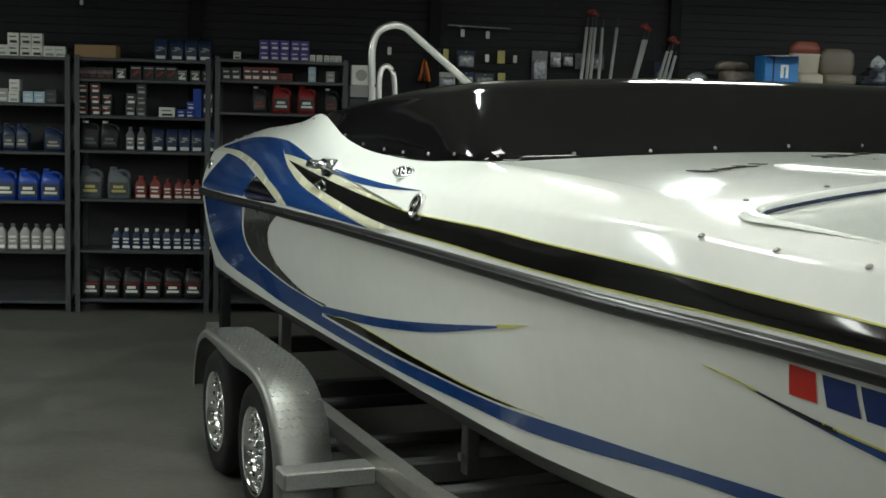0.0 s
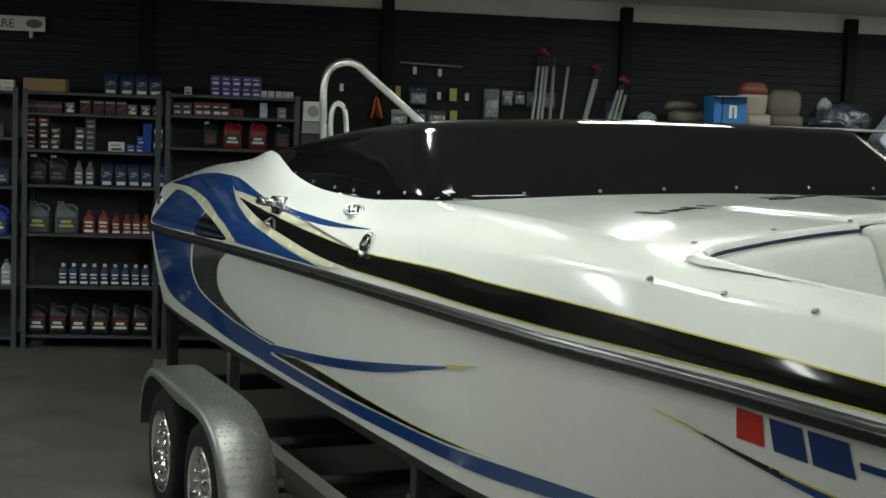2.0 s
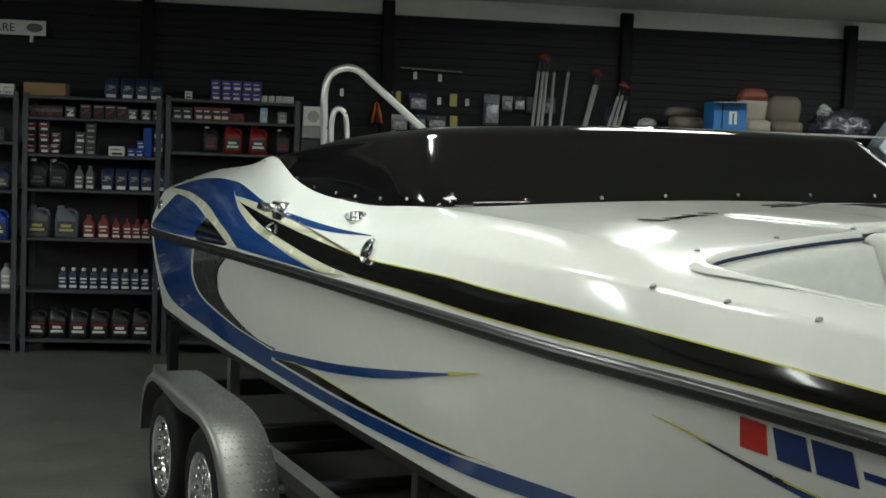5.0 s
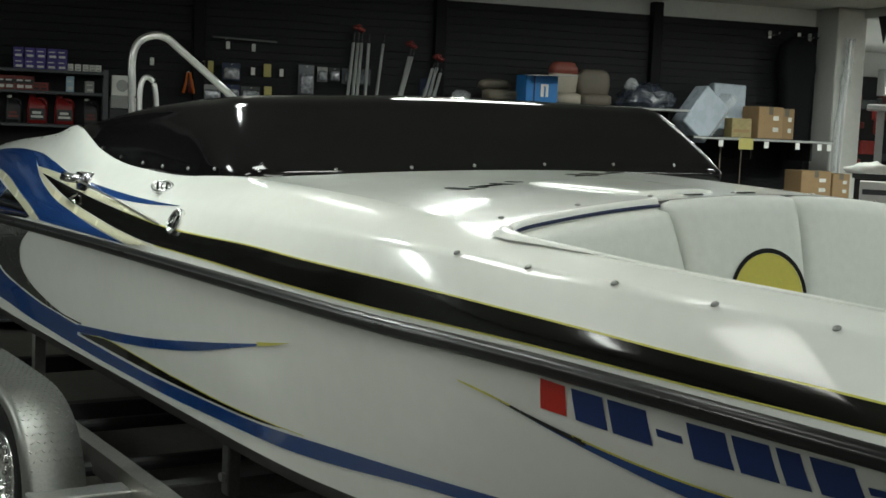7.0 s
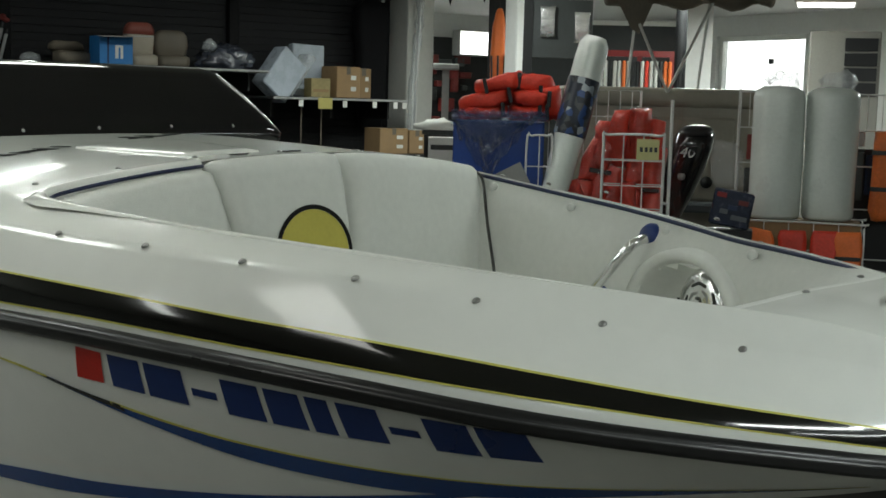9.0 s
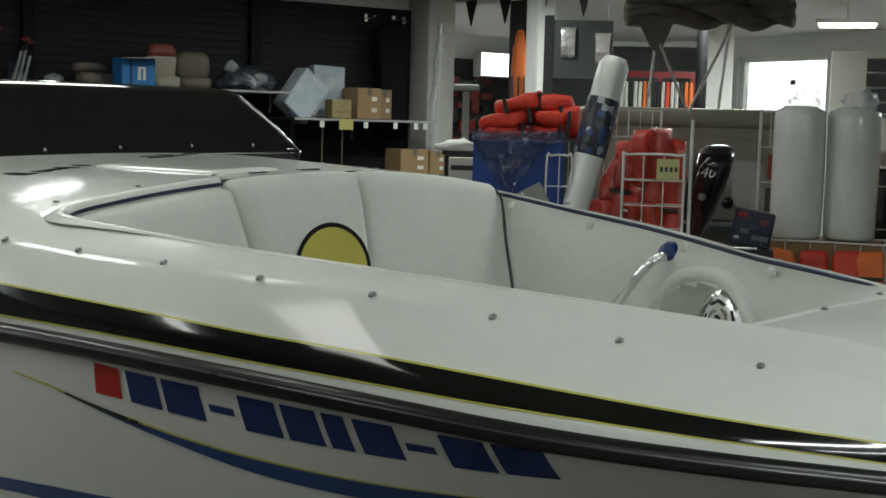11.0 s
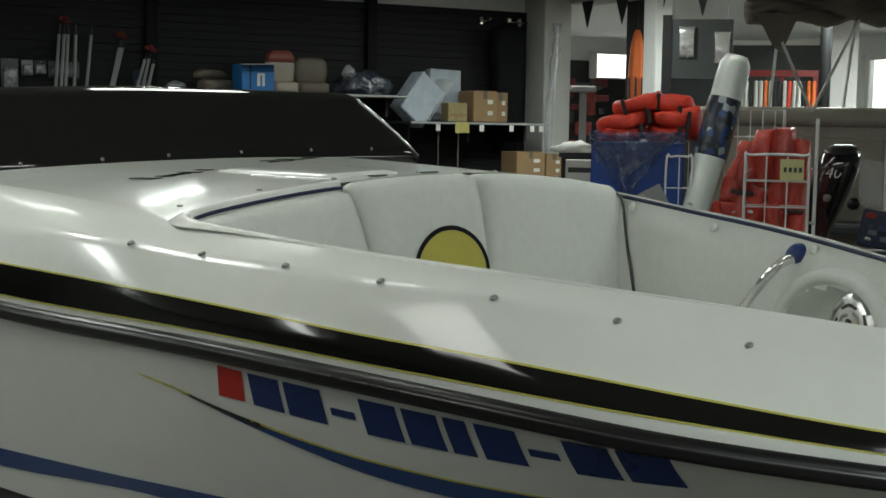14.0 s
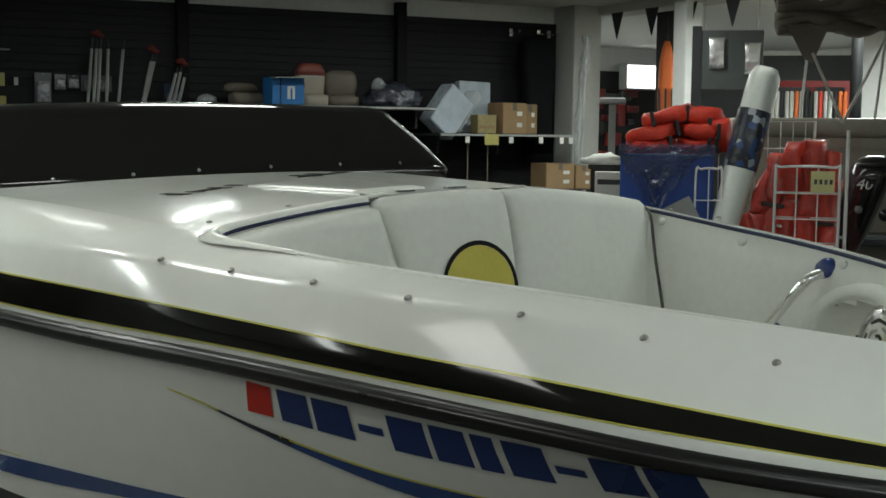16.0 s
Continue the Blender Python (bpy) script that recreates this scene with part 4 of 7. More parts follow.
# ---- trailer details ----
M_TREAD = mat("tread_plate", (0.24, 0.24, 0.225), 0.46, 0.9, vary=0.15, scale=9, rough_vary=0.14)
f.data.materials[0] = M_TREAD
diamond = bmesh.new()
lathe(diamond, [(0.011, 0.0), (0.006, 0.0018), (0.0, 0.002)], 6, sx=1.0, sy=0.3)
fl = smooth_line([(0, a, z + 0.001) for a, z in ARCH], 10)
b = bmesh.new()
dm = bpy.data.meshes.new("raised")
diamond.to_mesh(dm)
diamond.free()
tpl = [v.co.copy() for v in dm.vertices]
tfaces = [tuple(p.vertices) for p in dm.polygons]
pos, dist = [], 0.0
for p, q in zip(fl, fl[1:]):
    dist += (q - p).length
    if dist > 0.03:
        dist = 0
        tdir = (q - p).normalized()
        nrm = Vector((0, -tdir.z, tdir.y))
        if nrm.z < 0 and abs(tdir.z) < 0.5:
            nrm = -nrm
        if abs(tdir.z) > 0.3 and nrm.y < 0:
            nrm = -nrm
        pos.append((p, tdir, nrm))
for i, (p, tdir, nrm) in enumerate(pos):
    for j in range(8):
        x0 = 1.53 + 0.0275 * j + (0.015 if i % 2 else 0)
        ang = math.radians(45 if (i + j) % 2 else -45)
        ax = (Vector((1, 0, 0)) * math.cos(ang) + tdir * math.sin(ang))
        ay = nrm.cross(ax)
        vs = [b.verts.new(Vector((x0, p.y, p.z)) + ax * c.x + ay * c.y + nrm * c.z) for c in tpl]
        for tf in tfaces:
            b.faces.new([vs[k] for k in tf])
tread = part("tread_pattern", b, M_TREAD, f, "raised tread pattern", True)
tagged(tread, kind="stuff")
bpy.data.meshes.remove(dm)
# chrome wheel bosses
boss = bmesh.new()
lathe(boss, [(0.013, 0.0), (0.012, 0.006), (0.007, 0.011), (0.0, 0.013)], 8)
boss_me = mesh_from("boss", boss, M_CHROME, True)
hole = bmesh.new()
lathe(hole, [(0.022, 0.0), (0.02, 0.003), (0.0, 0.003)], 12, "x")
hole_me = mesh_from("hole", hole, M_BLACK, True)
for w in [o for o in trailer.children if o.name.startswith("wheel") and o.matrix_basis.translation.x > 0]:
    rim_o = [o for o in w.children if o.name.startswith("rim")][0]
    for ring, (xx, rr) in enumerate(((0.075, 0.188), (0.045, 0.185), (0.015, 0.182), (-0.02, 0.179))):
        for k in range(22):
            a = 2 * math.pi * (k + 0.5 * (ring % 2)) / 22
            part_of("boss", boss_me, rim_o, Matrix.Translation((xx, rr * math.cos(a), rr * math.sin(a))) @ NORMAL_UP.rotation_difference(Vector((0, -math.cos(a), -math.sin(a)))).to_matrix().to_4x4())
    for k in range(6):
        a = 2 * math.pi * k / 6
        part_of("hole", hole_me, rim_o, Matrix.Translation((-0.044, 0.12 * math.cos(a), 0.12 * math.sin(a))))
# uprights and a cross bar ahead of the wheels
for sgn in (1, -1):
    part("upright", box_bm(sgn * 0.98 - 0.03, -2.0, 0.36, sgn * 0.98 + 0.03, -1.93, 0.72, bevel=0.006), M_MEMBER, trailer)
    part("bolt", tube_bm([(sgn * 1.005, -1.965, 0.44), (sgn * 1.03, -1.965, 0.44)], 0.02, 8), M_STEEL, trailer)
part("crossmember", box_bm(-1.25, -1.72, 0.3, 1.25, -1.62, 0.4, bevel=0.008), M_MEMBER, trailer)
# guide posts and lamp at the stern
for sgn in (1, -1):
    part("guide_post", box_bm(sgn * 1.3 - 0.03, -5.34, 0.43, sgn * 1.3 + 0.03, -5.26, 0.78, bevel=0.005), M_POST, trailer)
    part("bracket", box_bm(sgn * 1.02 - 0.035, -4.86, 0.34, sgn * 1.02 + 0.035, -4.8, 0.64, bevel=0.005), M_STEEL, trailer)
    b = bmesh.new()
    lathe(b, [(0.04, -0.03), (0.05, 0.0), (0.04, 0.03), (0.0, 0.035)], 16, "y")
    part("tail_lamp", b, M_DARKSTEEL, trailer, "", True, at=pose(sgn * 1.7, -4.1, 0.5))
part("tongue_jack", tube_bm([(0, 3.3, 0.02), (0, 3.3, 0.85)], 0.03, 12), M_STEEL, trailer)
part("jack_foot", box_bm(-0.09, 3.21, 0.0, 0.09, 3.39, 0.02), M_STEEL, trailer)

# ---- stock on the shelves ----
PAL = {
    "white": mat("carton_white", (0.62, 0.62, 0.58), 0.6, vary=0.08, scale=20, island=0.12),
    "cardboard": mat("cardboard", (0.28, 0.18, 0.09), 0.8, vary=0.12, scale=12, bump=0.1, bump_scale=80, island=0.1),
    "blue": mat("plastic_blue", (0.012, 0.05, 0.30), 0.35, vary=0.1, scale=14, island=0.2),
    "navy": mat("plastic_navy", (0.009, 0.021, 0.06), 0.4, vary=0.15, scale=14, island=0.25),
    "red": mat("plastic_red", (0.22, 0.012, 0.012), 0.35, vary=0.12, scale=14, island=0.2),
    "rust": mat("carton_red", (0.16, 0.022, 0.018), 0.5, vary=0.15, scale=16, island=0.25),
    "black": mat("plastic_black", (0.015, 0.015, 0.016), 0.4, vary=0.2, scale=14, island=0.2),
    "grey": mat("plastic_grey", (0.10, 0.11, 0.12), 0.4, vary=0.1, scale=14, island=0.15),
    "silver": mat("plastic_silver", (0.30, 0.30, 0.29), 0.4, vary=0.1, scale=14, island=0.15),
    "purple": mat("carton_purple", (0.06, 0.04, 0.22), 0.5, vary=0.12, scale=16, island=0.15),
    "lightblue": mat("carton_pale_blue", (0.35, 0.48, 0.58), 0.55, vary=0.08, scale=16, island=0.1),
    "yellow": mat("label_yellow", (0.42, 0.37, 0.12), 0.5, vary=0.1, scale=16),
    "darkgrey": mat("carton_dark_grey", (0.045, 0.05, 0.05), 0.5, vary=0.15, scale=16, island=0.2),
    "tan": mat("tan_vinyl", (0.12, 0.10, 0.075), 0.55, vary=0.12, scale=10, bump=0.1, bump_scale=150),
}


def rounded(bm, sections, n=4, k=0.3):
    """A body lofted through rounded rectangles: (z, width, depth, x shift)."""
    rings = []
    for sec in sections:
        z, w, d = sec[:3]
        sh = sec[3] if len(sec) > 3 else 0
        r = min(w, d) * k
        ring = []
        for cx, cy, a0 in ((w / 2 - r, d / 2 - r, 0), (-w / 2 + r, d / 2 - r, 90), (-w / 2 + r, -d / 2 + r, 180), (w / 2 - r, -d / 2 + r, 270)):
            for i in range(n + 1):
                a = radians(a0 + 90 * i / n)
                ring.append(bm.verts.new((cx + r * math.cos(a) + sh, cy + r * math.sin(a), z)))
        rings.append(ring)
    for p, q in zip(rings, rings[1:]):
        m = len(p)
        for i in range(m):
            bm.faces.new((p[i], p[(i + 1) % m], q[(i + 1) % m], q[i]))
    bm.faces.new(rings[0][::-1])
    bm.faces.new(rings[-1])


def bars(parent, w, y, rows, material, name="print_bar"):
    """Plain bars that stand for print: (z, height, left fraction, right fraction)."""
    for z, hh, a, c in rows:
        part(name, box_bm(-w / 2 + w * a, y - 0.0016, z, -w / 2 + w * c, y - 0.0004, z + hh), material, parent)


def carton(w, d, h, body, tag, label, band=None, swoosh=None):
    o = thing("carton", Matrix.Identity(4), label, "box", "shelf stock")
    part("box_body", box_bm(-w / 2, -d / 2, 0, w / 2, d / 2, h, bevel=min(w, h) * 0.03), PAL[body], o)
    if tag:
        bars(o, w, -d / 2, ((h * 0.12, h * 0.22, 0.2, 0.85), (h * 0.62, h * 0.1, 0.15, 0.75)), PAL[tag])
    if band:
        part("print_band", box_bm(-w / 2 - 0.0006, -d / 2 - 0.0008, h * 0.42, w / 2 + 0.0006, -d / 2 + 0.001, h * 0.74), PAL[band], o)
    if swoosh:
        part("print_sweep", box_bm(-w * 0.36, -d / 2 - 0.0022, -h * 0.07, w * 0.36, -d / 2 - 0.0008, h * 0.07, m=pose(0, 0, h * 0.46, 0, -38, 0)), PAL[swoosh], o)
        bars(o, w, -d / 2, ((h * 0.78, h * 0.1, 0.1, 0.9),), PAL["silver"])
    return o


def pouch(w, d, h, body, tag, label):
    o = thing("oil_pouch", Matrix.Identity(4), label, "oil pouch", "shelf stock")
    b = bmesh.new()
    rounded(b, [(0, w * 0.92, d), (h * 0.03, w, d), (h * 0.6, w, d * 0.95), (h * 0.86, w * 0.96, d * 0.5), (h * 0.94, w * 0.9, d * 0.24), (h, w * 0.82, d * 0.1)], k=0.25)
    part("pouch_body", b, PAL[body], o, "", True)
    part("paper_label", box_bm(-w * 0.32, -d / 2 - 0.0015, h * 0.05, w * 0.36, -d / 2 + 0.001, h * 0.2), PAL[tag], o)
    for z, a, c in ((0.42, -0.3, 0.05), (0.5, -0.12, 0.32), (0.57, -0.2, 0.2)):
        part("print_bar", box_bm(w * a, -d / 2 - 0.001, h * z, w * c, -d / 2 + 0.002, h * (z + 0.045)), PAL["silver"], o)
    return o


def jug(w, d, h, body, cap, tag, label, name="oil_jug", band=None):
    o = thing(name, Matrix.Identity(4), label, "oil jug", "shelf stock")
    b = bmesh.new()
    rounded(b, [(0, w * 0.94, d * 0.9), (h * 0.02, w, d), (h * 0.55, w, d), (h * 0.66, w * 0.97, d * 0.96), (h * 0.8, w * 0.62, d * 0.7, -w * 0.14), (h * 0.88, w * 0.36, d * 0.42, -w * 0.24), (h * 0.92, w * 0.3, d * 0.36, -w * 0.25)])
    part("jug_body", b, PAL[body], o, "", True)
    part("handle", tube_bm(smooth_line([(-w * 0.1, 0, h * 0.85), (w * 0.2, 0, h * 0.88), (w * 0.42, 0, h * 0.78), (w * 0.44, 0, h * 0.6)], 4), w * 0.085, 8), PAL[body], o, "", True)
    b = bmesh.new()
    lathe(b, [(w * 0.16, h * 0.91), (w * 0.17, h * 0.93), (w * 0.165, h), (0, h)], 14, centre=(-w * 0.25, 0, 0))
    part("cap", b, PAL[cap], o)
    part("paper_label", box_bm(-w * 0.4, -d / 2 - 0.002, h * 0.12, w * 0.4, -d / 2 + 0.002, h * 0.52), PAL["black" if body in ("red",) else body if body == "black" else "darkgrey"], o)
    bars(o, w, -d / 2 - 0.002, ((h * 0.2, h * 0.08, 0.18, 0.8), (h * 0.33, h * 0.09, 0.25, 0.7)), PAL[tag])
    if band:
        part("paper_band", box_bm(-w * 0.42, -d / 2 - 0.0045, h * 0.47, w * 0.42, -d / 2 + 0.001, h * 0.515), PAL[band], o, "red paper band")
    return o


def bottle(w, d, h, body, cap, tag, label):
    o = thing("oil_bottle", Matrix.Identity(4), label, "bottle", "shelf stock")
    b = bmesh.new()
    rounded(b, [(0, w * 0.92, d * 0.92), (h * 0.02, w, d), (h * 0.6, w, d), (h * 0.72, w * 0.8, d * 0.85), (h * 0.84, w * 0.42, d * 0.5), (h * 0.87, w * 0.38, d * 0.42)])
    part("bottle_body", b, PAL[body], o, "", True)
    b = bmesh.new()
    lathe(b, [(w * 0.2, h * 0.86), (w * 0.21, h * 0.88), (w * 0.2, h), (0, h)], 12)
    part("cap", b, PAL[cap], o)
    bars(o, w, -d / 2, ((h * 0.06, h * 0.12, 0.12, 0.88), (h * 0.3, h * 0.07, 0.2, 0.75), (h * 0.46, h * 0.08, 0.15, 0.8)), PAL[tag])
    return o


def place_row(proto, xs, y, z, zs=(0,), first=True):
    """Sets the first piece and copies along a shelf, each a little askew."""
    used = False
    for x in xs:
        for dz in zs:
            m = pose(x + random.uniform(-0.004, 0.004), y + random.uniform(-0.012, 0.012), z + dz, 0, 0, random.uniform(-5, 5))
            if not used:
                proto.matrix_basis = m
                used = True
            else:
                copy_thing(proto, m)


def px(p):
    """Distance along the shelving from a pixel column of the camera's view."""
    return -1.79 + (p - 130) * 0.00494


SY = 10.64
# middle unit, top to bottom
place_row(carton(0.36, 0.26, 0.11, "cardboard", "", "plain brown cardboard carton on the top shelf"), [px(168)], SY, 2.286)
place_row(pouch(0.118, 0.09, 0.185, "navy", "white", "dark blue oil pouch with white label"), [px(282), px(310), px(336), px(361)], SY, 2.286)
place_row(carton(0.075, 0.12, 0.10, "black", "rust", "dark filter carton with red print", "grey"), [px(145), px(160), px(175), px(190)], SY, 2.101)
place_row(carton(0.09, 0.12, 0.10, "darkgrey", "white", "dark filter carton with white print", None, "white"), [px(210), px(321), px(345), px(365)], SY, 2.101)
place_row(carton(0.095, 0.12, 0.125, "black", "", "black filter carton with red sweep", None, "red"), [px(238), px(261), px(281), px(301)], SY, 2.101)
place_row(carton(0.085, 0.12, 0.095, "black", "white", "dark parts carton with white label", "rust"), [px(144), px(166)], SY, 1.776, (0, 0.097, 0.194))
place_row(carton(0.085, 0.12, 0.095, "black", "white", "dark parts carton with red sweep", None, "red"), [px(187)], SY, 1.776, (0, 0.097))
place_row(carton(0.085, 0.12, 0.10, "darkgrey", "white", "dark parts carton with white label"), [px(228)], SY, 1.776, (0, 0.102))
place_row(carton(0.085, 0.12, 0.095, "darkgrey", "silver", "dark parts carton with grey label"), [px(247)], SY, 1.776, (0, 0.097, 0.194))
place_row(carton(0.14, 0.12, 0.085, "white", "black", "white carton with black print"), [px(293)], SY, 1.776)
place_row(carton(0.07, 0.10, 0.07, "blue", "white", "small bright blue parts carton"), [px(318), px(334)], SY, 1.776, (0,))
place_row(carton(0.07, 0.10, 0.07, "blue", "white", "small bright blue parts carton"), [px(336)], SY, 1.776, (0.072,))
place_row(carton(0.075, 0.10, 0.26, "blue", "", "tall bright blue parts carton"), [px(349)], SY, 1.776)
place_row(carton(0.075, 0.10, 0.12, "navy", "white", "blue carton with large white label", "white"), [px(368)], SY, 1.776, (0, 0.122))
place_row(jug(0.165, 0.10, 0.26, "black", "white", "grey", "black plastic oil jug with white cap"), [px(156), px(190)], SY, 1.466)
place_row(bottle(0.08, 0.06, 0.21, "grey", "grey", "white", "grey bottle with white label"), [px(228), px(247)], SY, 1.466)
place_row(pouch(0.112, 0.08, 0.20, "navy", "white", "small dark blue oil pouch with white label"), [px(277), px(302), px(325), px(349), px(371)], SY, 1.466)
place_row(jug(0.20, 0.13, 0.28, "grey", "grey", "yellow", "large grey plastic oil jug"), [px(158), px(208)], SY, 1.031)
place_row(bottle(0.105, 0.07, 0.205, "rust", "rust", "white", "red oil bottle with white label"), [px(247), px(272)], SY, 1.031)
place_row(bottle(0.085, 0.07, 0.18, "rust", "rust", "white", "small red oil bottle with white label"), [px(295), px(315), px(332), px(349)], SY, 1.031)
place_row(bottle(0.085, 0.06, 0.19, "navy", "white", "white", "navy oil bottle with white cap"), [px(202 + 18.5 * k) for k in range(10)], SY, 0.566)
place_row(jug(0.17, 0.14, 0.27, "black", "black", "white", "black oil jug with red label band", "oil_jug", "red"), [px(158 + 37 * k) for k in range(6)], SY, 0.121)
# left unit
place_row(carton(0.095, 0.09, 0.10, "white", "black", "small white printed parts carton"), [-2.33, -2.22, -2.12], SY, 2.281, (0, 0.102))
place_row(carton(0.10, 0.09, 0.095, "white", "silver", "small white printed parts carton"), [-2.42, -2.02, -1.92], SY, 2.281)
place_row(carton(0.09, 0.09, 0.10, "white", "silver", "small white printed parts carton"), [-2.32], SY, 1.871, (0, 0.102))
place_row(carton(0.09, 0.09, 0.10, "lightblue", "white", "pale blue printed parts carton"), [-2.2, -2.1], SY, 1.871)
place_row(carton(0.10, 0.09, 0.12, "darkgrey", "grey", "dark printed parts carton"), [-2.0], SY, 1.871)
place_row(carton(0.10, 0.09, 0.12, "silver", "white", "grey printed parts carton"), [-2.43], SY, 1.871)
place_row(jug(0.12, 0.09, 0.24, "navy", "navy", "silver", "dark oil jug with grey label"), [-2.62, -2.5, -2.37, -2.25], SY, 1.441)
place_row(jug(0.17, 0.10, 0.22, "navy", "navy", "silver", "dark oil jug with grey label"), [-1.98], SY, 1.441)
place_row(jug(0.19, 0.12, 0.28, "blue", "blue", "white", "bright blue gallon oil jug"), [-2.6, -2.4, -2.2, -2.0], SY, 1.001)
place_row(bottle(0.095, 0.07, 0.23, "silver", "grey", "white", "silver oil bottle with pale label"), [-2.55 + 0.103 * k for k in range(7)], SY, 0.551)
# right unit
place_row(carton(0.065, 0.07, 0.07, "white", "black", "small white printed parts carton"), [px(419)], SY, 2.311)
place_row(carton(0.085, 0.12, 0.09, "purple", "white", "purple parts carton with white label"), [px(469 + 18.5 * k) for k in range(5)], SY, 2.311, (0, 0.091))
place_row(carton(0.05, 0.06, 0.06, "white", "silver", "small white printed parts carton"), [px(557), px(569), px(582), px(594), px(604)], SY, 2.311)
place_row(carton(0.085, 0.11, 0.11, "darkgrey", "white", "dark filter carton with white print"), [px(401), px(418)], SY, 2.126)
place_row(carton(0.085, 0.11, 0.12, "rust", "white", "red filter carton with white print", "black"), [px(438), px(455), px(471), px(486)], SY, 2.126)
place_row(carton(0.07, 0.11, 0.07, "rust", "black", "small red printed parts carton"), [px(500), px(513)], SY, 2.126)
place_row(carton(0.065, 0.10, 0.135, "lightblue", "white", "pale blue printed parts carton"), [px(556)], SY, 2.126)
place_row(carton(0.075, 0.10, 0.10, "silver", "white", "grey printed parts carton"), [px(590)], SY, 2.126)
place_row(jug(0.165, 0.11, 0.25, "red", "red", "white", "red gallon oil jug with black label"), [px(501), px(547)], SY, 1.838)
place_row(jug(0.135, 0.11, 0.235, "black", "white", "rust", "black oil jug with white cap"), [px(460), px(592)], SY, 1.838)


# ---- things hung on the slatwall ----
M_CLEAR = mat("clear_wrap", (0.75, 0.78, 0.80), 0.12, vary=0.15, scale=18, alpha=0.3, bump=0.9, bump_scale=20, rough_vary=0.1)
M_FOIL = mat("blister_plastic", (0.30, 0.31, 0.335), 0.2, 0.4, vary=0.9, scale=26, bump=1.0, bump_scale=34, coat=1.0)
PAL["orange"] = mat("orange_plastic", (0.55, 0.13, 0.02), 0.45, vary=0.12, scale=16)


def hung_pack(x0, x1, z0, z1, body, label, y=10.94):
    o = thing("hanging_pack", pose((x0 + x1) / 2, y, z0), label, "package", "packs on the slatwall")
    w, h = x1 - x0, z1 - z0
    part("card", box_bm(-w / 2, 0.004, 0, w / 2, 0.008, h), PAL[body], o)
    b = bmesh.new()
    rounded(b, [(h * 0.06, w * 0.8, 0.03), (h * 0.1, w * 0.86, 0.05), (h * 0.6, w * 0.86, 0.055), (h * 0.72, w * 0.7, 0.03)])
    bmesh.ops.translate(b, vec=(0, -0.02, 0), verts=b.verts)
    part("blister", b, M_FOIL, o, "crinkled clear blister", True)
    part("hook", tube_bm([(0, 0.04, h - 0.015), (0, -0.05, h - 0.012)], 0.004, 6), M_STEEL, o)
    return o


for x0, x1, z0, z1, c in ((1.68, 1.85, 2.31, 2.47, "navy"), (2.4, 2.55, 2.2, 2.49, "grey"), (2.58, 2.68, 2.34, 2.48, "silver"), (2.69, 2.8, 2.35, 2.48, "darkgrey"), (2.82, 3.1, 2.33, 2.48, "grey"), (1.5, 1.67, 2.1, 2.26, "silver"), (1.69, 1.85, 2.12, 2.27, "navy"), (1.86, 2.04, 2.13, 2.26, "darkgrey"), (3.6, 3.75, 2.1, 2.42, "navy")):
    hung_pack(x0, x1, z0, z1, c, "clear blister pack on a dark backing card")
for x0, x1, z0, z1 in ((2.07, 2.14, 2.36, 2.48), (1.48, 1.52, 2.35, 2.48), (1.55, 1.60, 2.36, 2.48), (2.08, 2.15, 2.15, 2.27)):
    o = thing("hanging_tag", pose((x0 + x1) / 2, 10.95, z0), "small yellow product card on a hook", "product card", "packs on the slatwall")
    part("card", box_bm(-(x1 - x0) / 2, 0, 0, (x1 - x0) / 2, 0.01, z1 - z0, bevel=0.002), PAL["yellow"], o)
    part("hook", tube_bm([(0, 0.04, z1 - z0 - 0.01), (0, -0.05, z1 - z0 - 0.01)], 0.003, 6), M_STEEL, o)
for x, z in ((1.04, 2.41), (1.97, 2.37), (2.24, 2.37), (1.73, 2.60), (1.97, 2.59)):
    o = thing("price_tag", pose(x, 10.955, z), "small white price tag on a hook", "price tag", "price tags")
    part("tag", box_bm(-0.018, 0, 0, 0.018, 0.006, 0.07), PAL["white"], o)
o = thing("hose_bundle", pose(1.37, 10.95, 2.17), "orange looped strap hanging from a hook", "strap")
for k, (x0, x1, mm) in enumerate(((-0.045, -0.005, "orange"), (-0.012, 0.0, "black"), (0.018, 0.004, "rust"), (0.05, 0.008, "orange"))):
    part("strap_end", tube_bm([(x0, -0.02 - 0.006 * k, 0.0), ((x0 + x1) / 2 + 0.004, -0.024 - 0.006 * k, 0.09), (x1, -0.02, 0.19)], 0.013, 8), PAL[mm], o, "", True)
part("hook", tube_bm([(0, 0.04, 0.20), (0, -0.03, 0.2)], 0.006, 6), M_STEEL, o)
o = thing("wall_rail", pose(1.58, 10.9, 2.69), "thin metal display rail fixed to the slatwall", "rail")
part("bar", tube_bm([(0, 0, 0.012), (0.6, 0, -0.004)], 0.008, 8), M_ALU, o)
for x in (0.13, 0.42):
    part("arm", tube_bm([(x, 0.1, 0.0), (x, 0, 0.004)], 0.006, 8), M_ALU, o)
